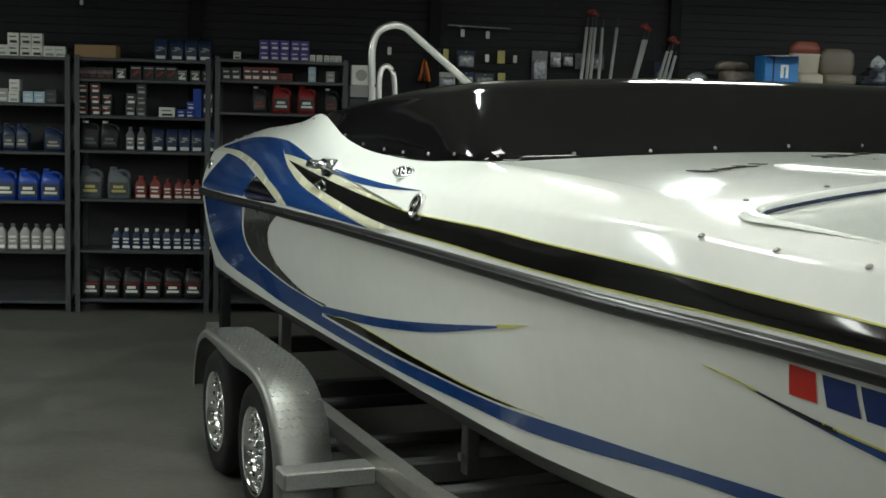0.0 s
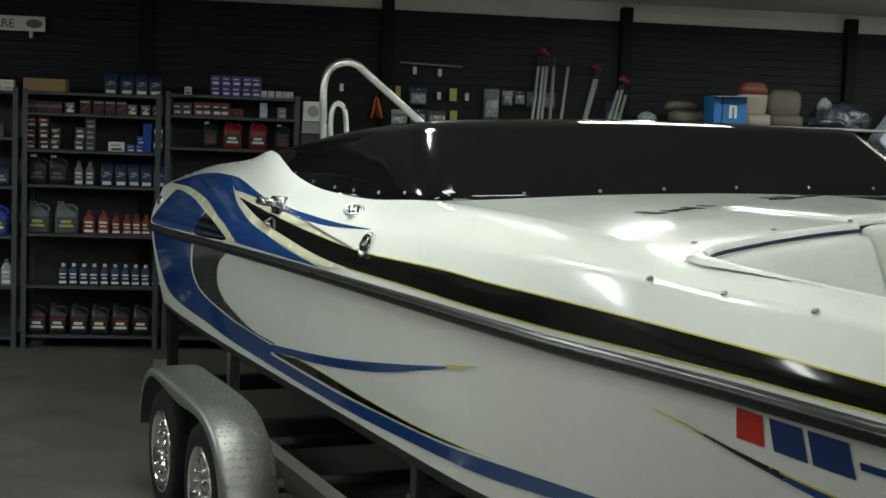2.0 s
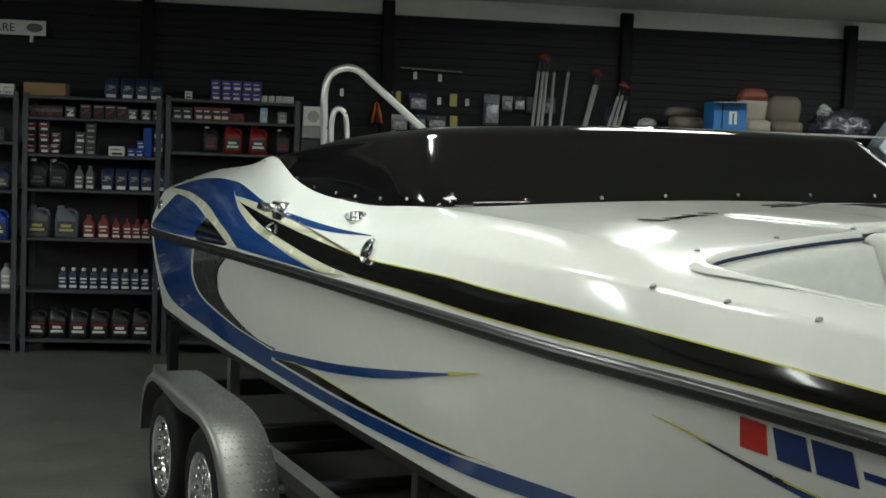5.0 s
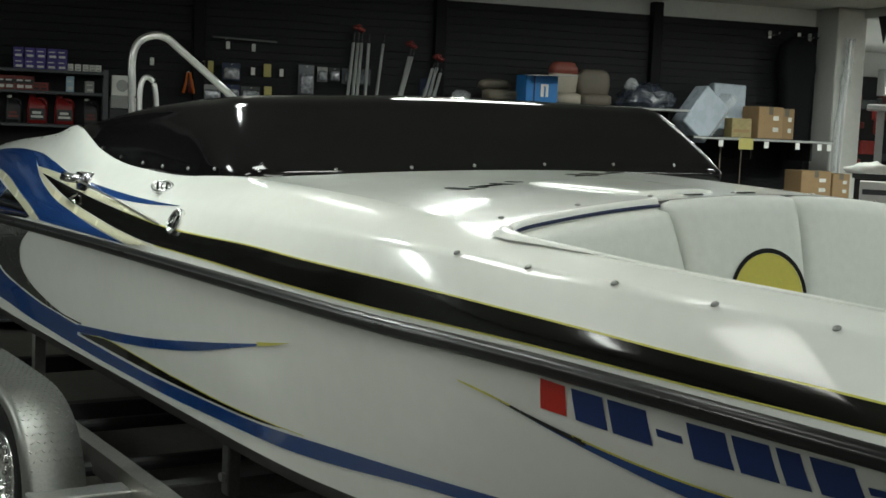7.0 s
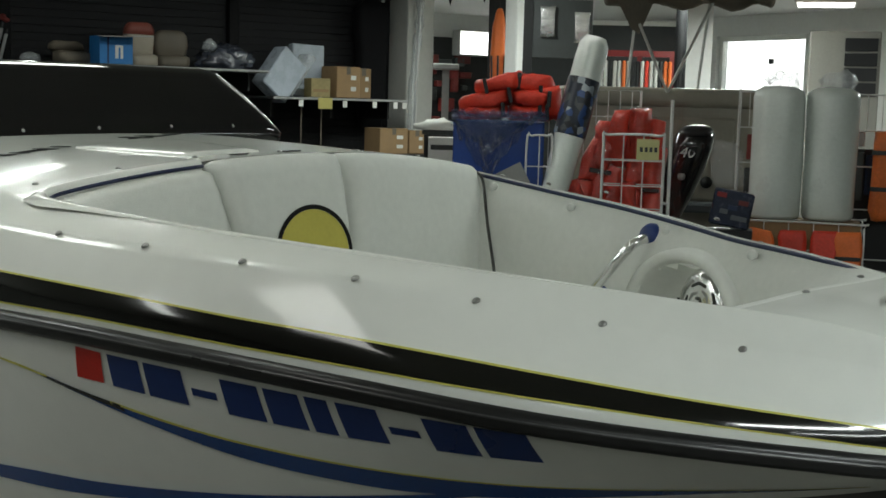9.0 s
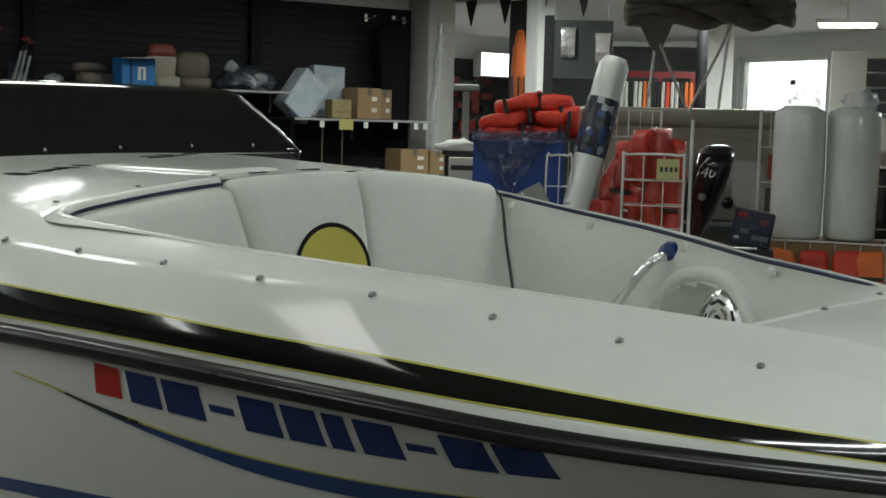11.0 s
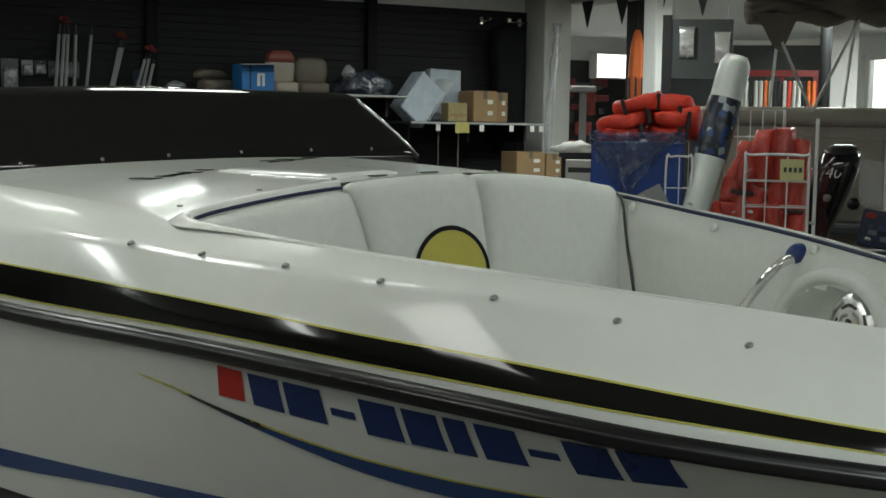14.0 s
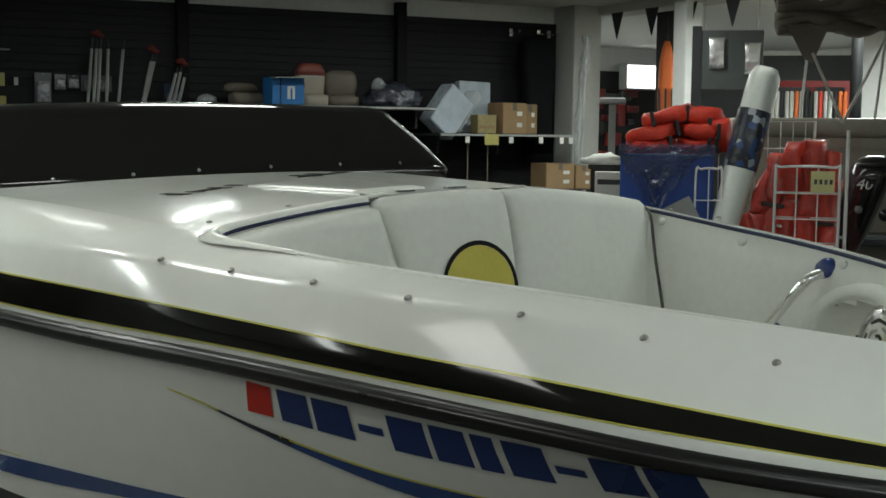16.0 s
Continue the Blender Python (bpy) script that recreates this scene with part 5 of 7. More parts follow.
# sign at the top of the wall
o = thing("wall_sign", pose(-2.22, 10.925, 2.83), "white wall sign with dark lettering and an oval emblem", "sign")
part("sign_board", box_bm(-0.35, 0, 0, 0.56, 0.012, 0.135, bevel=0.003), PAL["white"], o)
fc = bpy.data.curves.new("lettering", "FONT")
fc.body, fc.size, fc.extrude = "CARE", 0.105, 0.002
fo = new("lettering", fc)
fo.matrix_basis = pose(0.0, 0, 0, 90, 0, 0)
bpy.context.view_layer.update()
dg = bpy.context.evaluated_depsgraph_get()
tm = bpy.data.meshes.new_from_object(fo.evaluated_get(dg))
bpy.data.objects.remove(fo)
tm.materials.append(PAL["navy"])
part_of("lettering", tm, o, pose(0.03, -0.003, 0.03, 90, 0, 0), "dark blue lettering")
b = bmesh.new()
lathe(b, [(0.0, 0.0), (0.07, 0.0), (0.072, 0.004)], 24, "y", sx=1.0, sy=0.55)
part("emblem", b, PAL["grey"], o, "grey oval emblem", False, at=pose(0.46, -0.005, 0.07))
part("clip", box_bm(0.42, -0.01, -0.06, 0.45, 0.02, 0.0), PAL["white"], o)
# white boxed goods beside the shelving
o = thing("boxed_pump", pose(0.76, 10.62, 0), "white boxed goods stacked on a dark stand", "box")
part("stand", box_bm(-0.11, -0.12, 0, 0.11, 0.12, 2.0, bevel=0.01), PAL["black"], o)
part("box_body", box_bm(-0.10, -0.10, 2.001, 0.11, 0.1, 2.11, bevel=0.004), PAL["silver"], o)
part("box_body", box_bm(-0.09, -0.10, 2.112, 0.10, 0.08, 2.29, bevel=0.004), PAL["white"], o)
b = bmesh.new()
lathe(b, [(0.0, 0.0), (0.05, 0.0), (0.052, 0.004)], 20, "y")
part("print_disc", b, PAL["silver"], o, "", False, at=pose(0.0, -0.104, 2.2))

# tube rack: oars and boat-hook poles with red tips
M_POLE = mat("pole_aluminium", (0.55, 0.56, 0.55), 0.35, 0.6, vary=0.1, scale=10)


def wall_pole(x0, z0, x1, z1, tip):
    o = thing("boat_pole", pose(x0, 10.8, z0), "silver tube pole with a dark red tip, standing against the slatwall", "pole", "poles on the wall")
    d = Vector((x1 - x0, 0, z1 - z0))
    low = -d * (z0 / max(0.1, d.z)) if abs(d.x) < 0.05 else -d * 3.4
    low = Vector((low.x * (z0 / max(0.1, -low.z)), 0, -z0)) if -low.z > 0.01 else low
    part("tube", tube_bm([low, d], 0.015, 10), M_POLE, o, "", True)
    part("shaft", tube_bm([d, d * 1.18], 0.008, 8), PAL["black"], o)
    if tip:
        b = bmesh.new()
        for k in range(4):
            lathe(b, [(0.004, 0), (0.03, 0.012), (0.032, 0.03), (0.01, 0.045)], 8, centre=(d.x * 1.2 + 0.03 * math.cos(k * 1.6), -0.02 * math.sin(k * 1.6), d.z * 1.18 + 0.012 * k))
        part("tip", b, PAL["rust"], o, "dark red plastic tip", True)


for x0, z0, x1, z1, tip in ((2.85, 2.19, 2.89, 2.72, 0), (2.90, 2.19, 2.935, 2.72, 1), (2.94, 2.19, 2.97, 2.72, 0), (3.02, 2.19, 3.04, 2.72, 0), (3.13, 2.21, 3.18, 2.725, 0), (3.35, 2.21, 3.44, 2.62, 1), (3.37, 2.21, 3.47, 2.62, 0), (3.6, 2.23, 3.68, 2.52, 0), (3.65, 2.23, 3.72, 2.53, 1), (3.70, 2.23, 3.76, 2.48, 0)):
    wall_pole(x0, z0, x1, z1, tip)


# ---- wall shelves with loose goods ----
def wall_shelf(x0, x1, z, label):
    o = thing("wall_shelf", pose(x0, 10.12, z - 0.03), label, "shelf")
    w = x1 - x0
    part("board", box_bm(0, 0, 0, w, 0.86, 0.028, bevel=0.004), PAL["darkgrey"], o)
    part("edge_strip", box_bm(0, -0.004, 0.004, w, -0.0005, 0.024), PAL["silver"], o)
    for x in (0.1, w / 2, w - 0.1):
        part("bracket", box_bm(x - 0.012, 0.25, -0.18, x + 0.012, 0.86, -0.002), M_DARKSTEEL, o)
    return o


wall_shelf(3.9, 6.1, 2.235, "white melamine wall shelf crowded with boat seats and boxes")
wall_shelf(6.15, 7.72, 1.985, "white melamine wall shelf holding wrapped panels and cartons")
PAL["azure"] = mat("carton_azure", (0.02, 0.16, 0.42), 0.45, vary=0.1, scale=14)
o = thing("blue_carton", pose(4.6, 10.4, 2.236), "bright blue printed carton with open flaps", "box")
part("box_body", box_bm(-0.15, -0.14, 0, 0.17, 0.14, 0.255, bevel=0.004), PAL["azure"], o)
part("shadow_seam", box_bm(-0.075, -0.143, 0.0, -0.06, -0.139, 0.255), PAL["navy"], o)
part("flap", box_bm(-0.17, -0.3, 0, 0.32, -0.14, 0.008, m=pose(0, 0, 0.258, 3, -2, 0)), PAL["silver"], o)
part("print_bar", box_bm(0.0, -0.1432, 0.05, 0.03, -0.1402, 0.15), PAL["white"], o)
part("print_bar", box_bm(0.05, -0.1432, 0.05, 0.075, -0.1402, 0.15), PAL["white"], o)
part("print_bar", box_bm(0.0, -0.1432, 0.15, 0.075, -0.1402, 0.17), PAL["white"], o)


def boat_seat(x, y, z, w, h, tint, stripe, rz):
    o = thing("boat_chair", pose(x, y, z, 0, 0, rz), "padded vinyl boat seat standing on a wall shelf", "chair", "loose boat chairs")
    b = bmesh.new()
    rounded(b, [(0.0, w * 0.8, 0.16), (0.02, w * 0.92, 0.18), (0.09, w * 0.92, 0.17), (0.11, w * 0.7, 0.1)], k=0.4)
    bmesh.ops.translate(b, vec=(0, -0.08, 0), verts=b.verts)
    part("seat", b, tint, o, "", True)
    b = bmesh.new()
    rounded(b, [(0.08, w * 0.6, 0.08), (0.12, w * 0.86, 0.10), (h * 0.6, w * 0.95, 0.11), (h * 0.85, w * 0.9, 0.11), (h * 0.97, w * 0.7, 0.09), (h, w * 0.5, 0.05)], k=0.45)
    part("backrest", b, tint, o, "", True)
    if stripe:
        b = bmesh.new()
        rounded(b, [(h * 0.72, w * 0.96, 0.115), (h * 0.86, w * 0.915, 0.115), (h * 0.98, w * 0.7, 0.093), (h * 1.005, w * 0.5, 0.055)], k=0.45)
        part("trim_panel", b, stripe, o, "dull red trim panel", True)
    return o


M_SEATRED = mat("seat_red", (0.20, 0.05, 0.035), 0.5, vary=0.12, scale=12)
M_SEATPALE = mat("seat_pale", (0.33, 0.29, 0.23), 0.5, vary=0.1, scale=12)
boat_seat(4.96, 10.62, 2.236, 0.33, 0.41, M_SEATPALE, M_SEATRED, 6)
boat_seat(5.27, 10.6, 2.236, 0.36, 0.35, PAL["tan"], None, -8)
boat_seat(4.25, 10.6, 2.236, 0.42, 0.2, PAL["tan"], None, 25)


def crumple(bm, sx, sy, sz, seed, n=3, amp=0.18):
    r = bmesh.ops.create_icosphere(bm, subdivisions=n, radius=1)
    for v in r["verts"]:
        d = 1 + amp * noise.noise(v.co * 2.2 + Vector((seed, 0, 0))) + amp * 0.6 * noise.noise(v.co * 6 + Vector((0, seed, 0)))
        z = max(v.co.z * d, -0.35)
        v.co = Vector((v.co.x * d * sx, v.co.y * d * sy, (z + 0.35) * sz))
    return r["verts"]


M_BAG = mat("black_plastic_bag", (0.03, 0.035, 0.05), 0.15, vary=0.3, scale=12, bump=1.0, bump_scale=26, rough_vary=0.1, coat=1.0)
b = bmesh.new()
crumple(b, 0.28, 0.2, 0.17, 3.0, 4, 0.4)
o = thing("plastic_bag", pose(5.77, 10.45, 2.236), "crumpled dark plastic bag lying on a wall shelf", "bag")
part("bag_body", b, M_BAG, o, "", True)
b = bmesh.new()
crumple(b, 0.07, 0.06, 0.09, 8.0, 2)
part("bag_knot", b, M_CLEAR, o, "clear twisted plastic", True, at=pose(-0.15, 0, 0.17))
b = bmesh.new()
crumple(b, 0.1, 0.08, 0.07, 5.0, 2)
o = thing("clear_bag", pose(3.95, 10.7, 2.236), "small crumpled clear plastic bag on a wall shelf", "bag")
part("bag_body", b, M_CLEAR, o, "", True)
# wrapped panels
M_WRAP = mat("wrapped_panel", (0.42, 0.47, 0.53), 0.28, vary=0.12, scale=8, bump=0.35, bump_scale=18, coat=0.3)
o = thing("wrapped_package", pose(6.2, 10.4, 1.986, 0, 0, 0), "pale grey panel in shrink wrap leaning on a wall shelf", "package", "wrapped packages")
part("panel", box_bm(-0.17, -0.11, 0, 0.18, 0.1, 0.46, bevel=0.012, m=pose(0.02, 0, 0.035, 0, 38, 10)), M_WRAP, o)
o = thing("wrapped_package", pose(6.45, 10.5, 1.986), "pale grey panel in shrink wrap leaning on a wall shelf", "package", "wrapped packages")
part("panel", box_bm(-0.03, -0.12, 0, 0.06, 0.1, 0.5, bevel=0.01, m=pose(-0.02, 0, 0.02, 0, 36, 6)), M_CLEAR, o)
o = thing("wrapped_package", pose(6.82, 10.72, 1.986), "pale flat box in shrink wrap standing upright", "package", "wrapped packages")
part("panel", box_bm(-0.19, -0.06, 0, 0.18, 0.06, 0.54, bevel=0.01, m=pose(0, 0, 0, -4, 2, 0)), M_WRAP, o)
M_OLIVE = mat("printed_carton", (0.30, 0.24, 0.11), 0.6, vary=0.3, scale=22)
o = thing("printed_carton", pose(6.77, 10.38, 1.986), "small yellow-brown printed carton", "box")
part("box_body", box_bm(-0.11, -0.08, 0, 0.11, 0.08, 0.19, bevel=0.004), M_OLIVE, o)
part("print_bar", box_bm(-0.09, -0.0825, 0.05, 0.09, -0.0795, 0.08), PAL["cardboard"], o)


def cardboard_box(x, y, z, w, d, h, rz, tags=2):
    o = thing("cardboard_box", pose(x, y, z, 0, 0, rz), "brown taped cardboard box with white labels", "box", "cardboard boxes")
    part("box_body", box_bm(-w / 2, -d / 2, 0, w / 2, d / 2, h, bevel=0.006), PAL["cardboard"], o)
    part("tape", box_bm(-0.025, -d / 2 - 0.001, h * 0.75, 0.025, d / 2, h + 0.0012), PAL["tan"], o)
    for k in range(tags):
        part("paper_label", box_bm(w * 0.1, -d / 2 - 0.0022, h * (0.22 + 0.36 * k), w * 0.32, -d / 2 - 0.0002, h * (0.36 + 0.36 * k)), PAL["white"], o)


cardboard_box(7.11, 10.5, 1.986, 0.29, 0.3, 0.32, 4)
cardboard_box(7.35, 10.55, 1.986, 0.17, 0.26, 0.31, -3)
for x in (6.45, 6.95, 7.3, 7.55, 7.66):
    o = thing("price_tag", pose(x, 10.11, 1.89), "small white price tag on a shelf edge", "price tag", "price tags")
    part("tag", box_bm(-0.025, 0, 0, 0.025, 0.004, 0.065), PAL["white"], o)
o = thing("price_card", pose(6.72, 10.105, 1.87), "pale yellow price card on a shelf edge", "price tag")
part("tag", box_bm(-0.08, 0, 0, 0.08, 0.004, 0.11), PAL["yellow"], o)
# hanging brackets below the shelf, dark jacket-like cover on hooks
for x in (6.55, 6.78):
    o = thing("hanging_strap", pose(x, 10.3, 1.3), "pale webbing strap hanging from a shelf", "strap", "straps")
    part("webbing", box_bm(-0.006, -0.003, 0, 0.006, 0.003, 0.65), PAL["tan"], o)
b = bmesh.new()
rounded(b, [(0.0, 0.36, 0.14), (0.3, 0.42, 0.18), (0.85, 0.46, 0.2), (1.05, 0.56, 0.22), (1.28, 0.48, 0.2), (1.38, 0.2, 0.1)], n=5, k=0.4)
for v in b.verts:
    v.co += Vector((noise.noise(v.co * 5) * 0.03, noise.noise(v.co * 6 + Vector((3, 1, 2))) * 0.04, 0))
M_COVER = mat("black_cloth", (0.006, 0.006, 0.007), 0.85, vary=0.2, spec=0.2)
o = thing("hanging_cover", pose(7.66, 10.82, 1.68), "black fabric cover hanging from wall hooks", "cover")
bmesh.ops.scale(b, vec=(0.75, 0.8, 1.0), verts=b.verts)
part("fabric", b, M_COVER, o, "", True)
for x in (7.40, 7.75, 7.88):
    o = thing("wall_hook", pose(x, 10.96, 3.06), "chrome wall hook on the slatwall", "hook", "wall hooks")
    part("prong", tube_bm([(0, 0.02, 0.02), (0, -0.16, 0.0), (0, -0.2, 0.03)], 0.008, 8), M_CHROME, o, "", True)
    part("plate", box_bm(-0.02, 0, -0.02, 0.02, 0.02, 0.06), M_CHROME, o)
# stack of boxes and table by the pillar
o = thing("work_table", pose(7.74, 10.4, 0), "dark steel work table by the pillar", "table")
part("tabletop", box_bm(-0.42, -0.22, 1.37, 0.32, 0.2, 1.41, bevel=0.004), PAL["black"], o)
for x in (-0.38, 0.28):
    for y in (-0.18, 0.16):
        part("leg", box_bm(x - 0.02, y - 0.02, 0, x + 0.02, y + 0.02, 1.37), PAL["black"], o)
cardboard_box(7.62, 10.4, 1.411, 0.36, 0.3, 0.27, 3)
cardboard_box(7.93, 10.38, 1.411, 0.2, 0.24, 0.25, -2)
b = bmesh.new()
tube(b, smooth_line([(0.0, 0, -1.6), (0.01, 0, 0.2), (0.06, 0, 0.9), (0.085, 0, 1.1), (0.09, 0, 1.36)], 4), [0.045 + 0.012 * math.sin(k * 1.7) for k in range(17)], 10)
o = thing("wrapped_pole", pose(8.03, 10.57, 1.7), "pole in crinkled clear wrap leaning on the pillar", "pole")
part("wrap", b, M_CLEAR, o, "", True)
part("pole_core", tube_bm([(0.0, 0, -1.69), (0.09, 0, 1.34)], 0.018, 8), M_ALU, o)

# ---- the shop beyond the header beam ----
structure("header_beam", box_bm(8.3, -9, 3.28, 8.62, 10.62, CEIL_Z, bevel=0.008), M_PLASTER, "grey plastered header beam between showroom and shop", "beam")
structure("shop_ceiling", box_bm(8.62, -9, 3.38, 15.25, 16.25, 3.58), M_SHOPWALL, "flat white shop ceiling", "ceiling")
structure("shop_wall_north", box_bm(8.34, 16.0, 0, 15.25, 16.25, 3.38), M_SHOPWALL, "white painted shop wall", "wall")
structure("shop_wall_west", box_bm(8.0, 11.3, 0, 8.34, 16.25, 3.4), M_SHOPWALL, "white painted shop wall", "wall")
WY0, WY1, WZ0, WZ1 = 10.34, 12.92, 1.1, 3.08
b = bmesh.new()
for y0, y1, z0, z1 in ((-9, WY0, 0, 3.38), (WY1, 16.0, 0, 3.38), (WY0, WY1, 0, WZ0), (WY0, WY1, WZ1, 3.38)):
    box(b, 15.0, y0, z0, 15.25, y1, z1)
structure("shop_wall_east", b, M_SHOPWALL, "white painted shop wall with a window opening", "wall")
win = tagged(new("window_1"), "white framed two-light window, bright daylight outside", "window", kind="structure")
win.matrix_basis = pose(15.1, WY0, WZ0)
hh, ww = WZ1 - WZ0, WY1 - WY0
part("window_frame", box_bm(-0.03, 0, 0, 0.03, 0.07, hh), M_STRIP, win)
part("window_frame", box_bm(-0.03, ww - 0.07, 0, 0.03, ww, hh), M_STRIP, win)
part("window_frame", box_bm(-0.03, 0.07, hh - 0.07, 0.03, ww - 0.07, hh), M_STRIP, win)
part("window_frame", box_bm(-0.03, 0.07, 0, 0.03, ww - 0.07, 0.07), M_STRIP, win)
part("mullion", box_bm(-0.05, 0.80, 0.07, 0.03, 0.89, hh - 0.07), M_STRIP, win)
M_GLASS = mat("window_glass", (0.95, 0.97, 0.97), 0.02, vary=0.0, trans=1.0, rough_vary=0.0)
for y0, y1 in ((0.07, 0.80), (0.89, ww - 0.07)):
    pane = part("pane", box_bm(-0.003, y0, 0.07, 0.003, y1, hh - 0.07), M_GLASS, win)
    pane.visible_shadow = False
for y in (0.45, 1.55):
    part("sticker", box_bm(-0.012, y - 0.05, hh - 0.42, -0.004, y + 0.05, hh - 0.34), PAL["grey"], win)
# daylight and hedge outside
m, t, bs = nodes_of("outdoors")
ns = t.nodes.new("ShaderNodeTexNoise")
ns.inputs["Scale"].default_value = 1.3
ramp = t.nodes.new("ShaderNodeValToRGB")
ramp.color_ramp.elements[0].position, ramp.color_ramp.elements[0].color = 0.38, (0.42, 0.55, 0.30, 1)
ramp.color_ramp.elements[1].position, ramp.color_ramp.elements[1].color = 0.52, (1, 1, 0.95, 1)
t.links.new(ns.outputs["Fac"], ramp.inputs[0])
t.links.new(ramp.outputs[0], bs.inputs["Emission Color"])
bs.inputs["Emission Strength"].default_value = 1.9
structure("backdrop", box_bm(19.0, 6, -0.2, 19.1, 22, 7), m, "bright daylight and pale foliage outside", "backdrop")


def face(x, y, z=0.0, extra=0.0):
    """A pose whose front is turned towards the camera's standpoint."""
    return pose(x, y, z, 0, 0, -math.degrees(math.atan2(x - 0.41, y + 1.51)) + extra)


M_BLKFAB = mat("black_fabric", (0.012, 0.012, 0.013), 0.7, vary=0.2, scale=9)
M_REDPAD = mat("red_nylon", (0.62, 0.042, 0.02), 0.5, vary=0.18, scale=7, bump=0.5, bump_scale=28, island=0.12)
M_ORWRAP = mat("orange_nylon_in_film", (0.75, 0.17, 0.035), 0.4, vary=0.2, scale=6, bump=0.9, bump_scale=12, coat=1.0)
M_REDWRAP = mat("red_nylon_in_film", (0.62, 0.05, 0.028), 0.35, vary=0.35, scale=8, bump=1.0, bump_scale=24, coat=1.0, island=0.15)
M_ORANGE = mat("orange_nylon", (0.75, 0.16, 0.03), 0.5, vary=0.12, scale=7, bump=0.2, bump_scale=30)
M_FOAM = mat("wrapped_foam", (0.66, 0.70, 0.66), 0.3, vary=0.06, scale=5, bump=0.3, bump_scale=11, coat=0.9)
M_WIRE = mat("white_wire", (0.6, 0.6, 0.58), 0.4, vary=0.08, scale=10)
M_BIN = mat("blue_carton", (0.012, 0.05, 0.24), 0.4, vary=0.12, scale=6, coat=0.2)
M_TANHULL = mat("tan_gelcoat", (0.29, 0.27, 0.22), 0.4, vary=0.07, scale=4, coat=0.2)
M_CANVAS = mat("tan_canvas", (0.13, 0.115, 0.09), 0.8, vary=0.15, scale=8, bump=0.25, bump_scale=60)
M_WRAPCLEAR = mat("clear_film", (0.9, 0.9, 0.92), 0.08, vary=0.1, alpha=0.09, bump=0.9, bump_scale=24)
M_GLOSS = mat("motor_black", (0.008, 0.008, 0.009), 0.12, vary=0.2, scale=6, coat=0.6)

structure("column", box_bm(8.21, 8.93, 0, 8.41, 9.13, 3.30, bevel=0.01), M_SHOPWALL, "square white shop column", "column")
for k, y in enumerate((10.25, 9.62, 8.98, 8.33, 7.68, 7.03, 6.38, 5.73, 5.08, 4.43)):
    o = thing("pennant", pose(8.296, y, 3.285, 0, 0, random.uniform(-6, 6)), "black triangular pennant hanging from the header beam", "pennant", "string of pennants")
    b = bmesh.new()
    slab(b, [(-0.11, 0), (0.11, 0), (0.004, -0.28), (-0.004, -0.28)], 0.003, pose(0, 0, 0, 0, 0, 90))
    part("cloth", b, M_BLKFAB, o)
# back wall display of red goods and a light box
o = thing("wall_display", face(11.6, 15.9), "dark back-wall display hung with red goods", "display")
part("panel", box_bm(-1.1, -0.03, 0, 3.4, 0.02, 3.0, m=pose(0, 0, 0, 0, 0, 34.2)), M_BLKFAB, o)
# the low light at the back wall is put into this darker red
M_DIM = mat("low_light_red_pack", (0.16, 0.014, 0.012), 0.5, vary=0.3, scale=12, island=0.4)
for k in range(46):
    w, h2 = random.uniform(0.08, 0.28), random.uniform(0.08, 0.24)
    x, z = random.uniform(-0.6, 2.6), random.uniform(1.5, 2.85)
    part("product_pack", box_bm(-w / 2, -0.12, 0, w / 2, -0.034, h2, bevel=0.008, m=pose(0, 0, 0, 0, 0, 34.2) @ pose(x, 0, z)), random.choice([M_DIM, M_DIM, PAL["rust"], PAL["darkgrey"], PAL["black"], PAL["darkgrey"]]), o)
M_SCREENGLOW = mat("light_box", (1, 1, 0.97), 0.5, vary=0.0, glow=2.5)
o = thing("light_box", pose(12.46, 15.72, 2.74), "glowing white light box on the back wall", "light box")
part("lit_front", box_bm(-0.31, -0.05, 0, 0.31, 0.05, 0.36, bevel=0.006), M_SCREENGLOW, o)
part("frame", box_bm(-0.33, -0.04, -0.02, 0.33, 0.17, 0.38, bevel=0.006), PAL["silver"], o)
# dark partition with racks of red goods
o = thing("partition", face(11.4, 11.3), "dark partition panel behind racks of red goods", "partition")
part("panel", box_bm(-0.95, 0, 0, 0.95, 0.06, 3.0), PAL["darkgrey"], o)
part("cap_rail", box_bm(-0.97, -0.02, 3.0, 0.97, 0.08, 3.06), M_STRIP, o)
o = thing("red_rack", face(10.62, 9.87), "red framed rack with hanging red and white goods", "rack")
for x in (-0.42, 0.05, 0.42):
    part("upright", box_bm(x - 0.025, -0.025, 0, x + 0.025, 0.025, 2.6), PAL["red"], o)
part("top_rail", box_bm(-0.45, -0.03, 2.55, 0.45, 0.03, 2.62), PAL["red"], o)
for k in range(16):
    x = -0.4 + 0.052 * k
    part("garment", box_bm(x, -0.16, 1.75 + random.uniform(0, 0.2), x + 0.04, 0.16, 2.5, bevel=0.012), random.choice([M_REDPAD, PAL["white"], PAL["black"], M_ORANGE, PAL["white"]]), o)
structure("partition_white", box_bm(-0.2, 0, 0, 0.2, 0.1, 3.38, m=face(11.94, 10.25)), M_SHOPWALL, "white partition end", "wall")
o = thing("support_pole", face(9.89, 8.37), "round black support pole in the shop", "pole")
part("pole", tube_bm([(0, 0, 0), (0, 0, 3.38)], 0.06, 14), M_POST, o)
M_CABINET = mat("drab_cabinet", (0.19, 0.18, 0.16), 0.5, vary=0.1, scale=5)
o = thing("storage_cabinet", face(11.3, 7.25), "grey louvred cabinet beside a column", "cabinet")
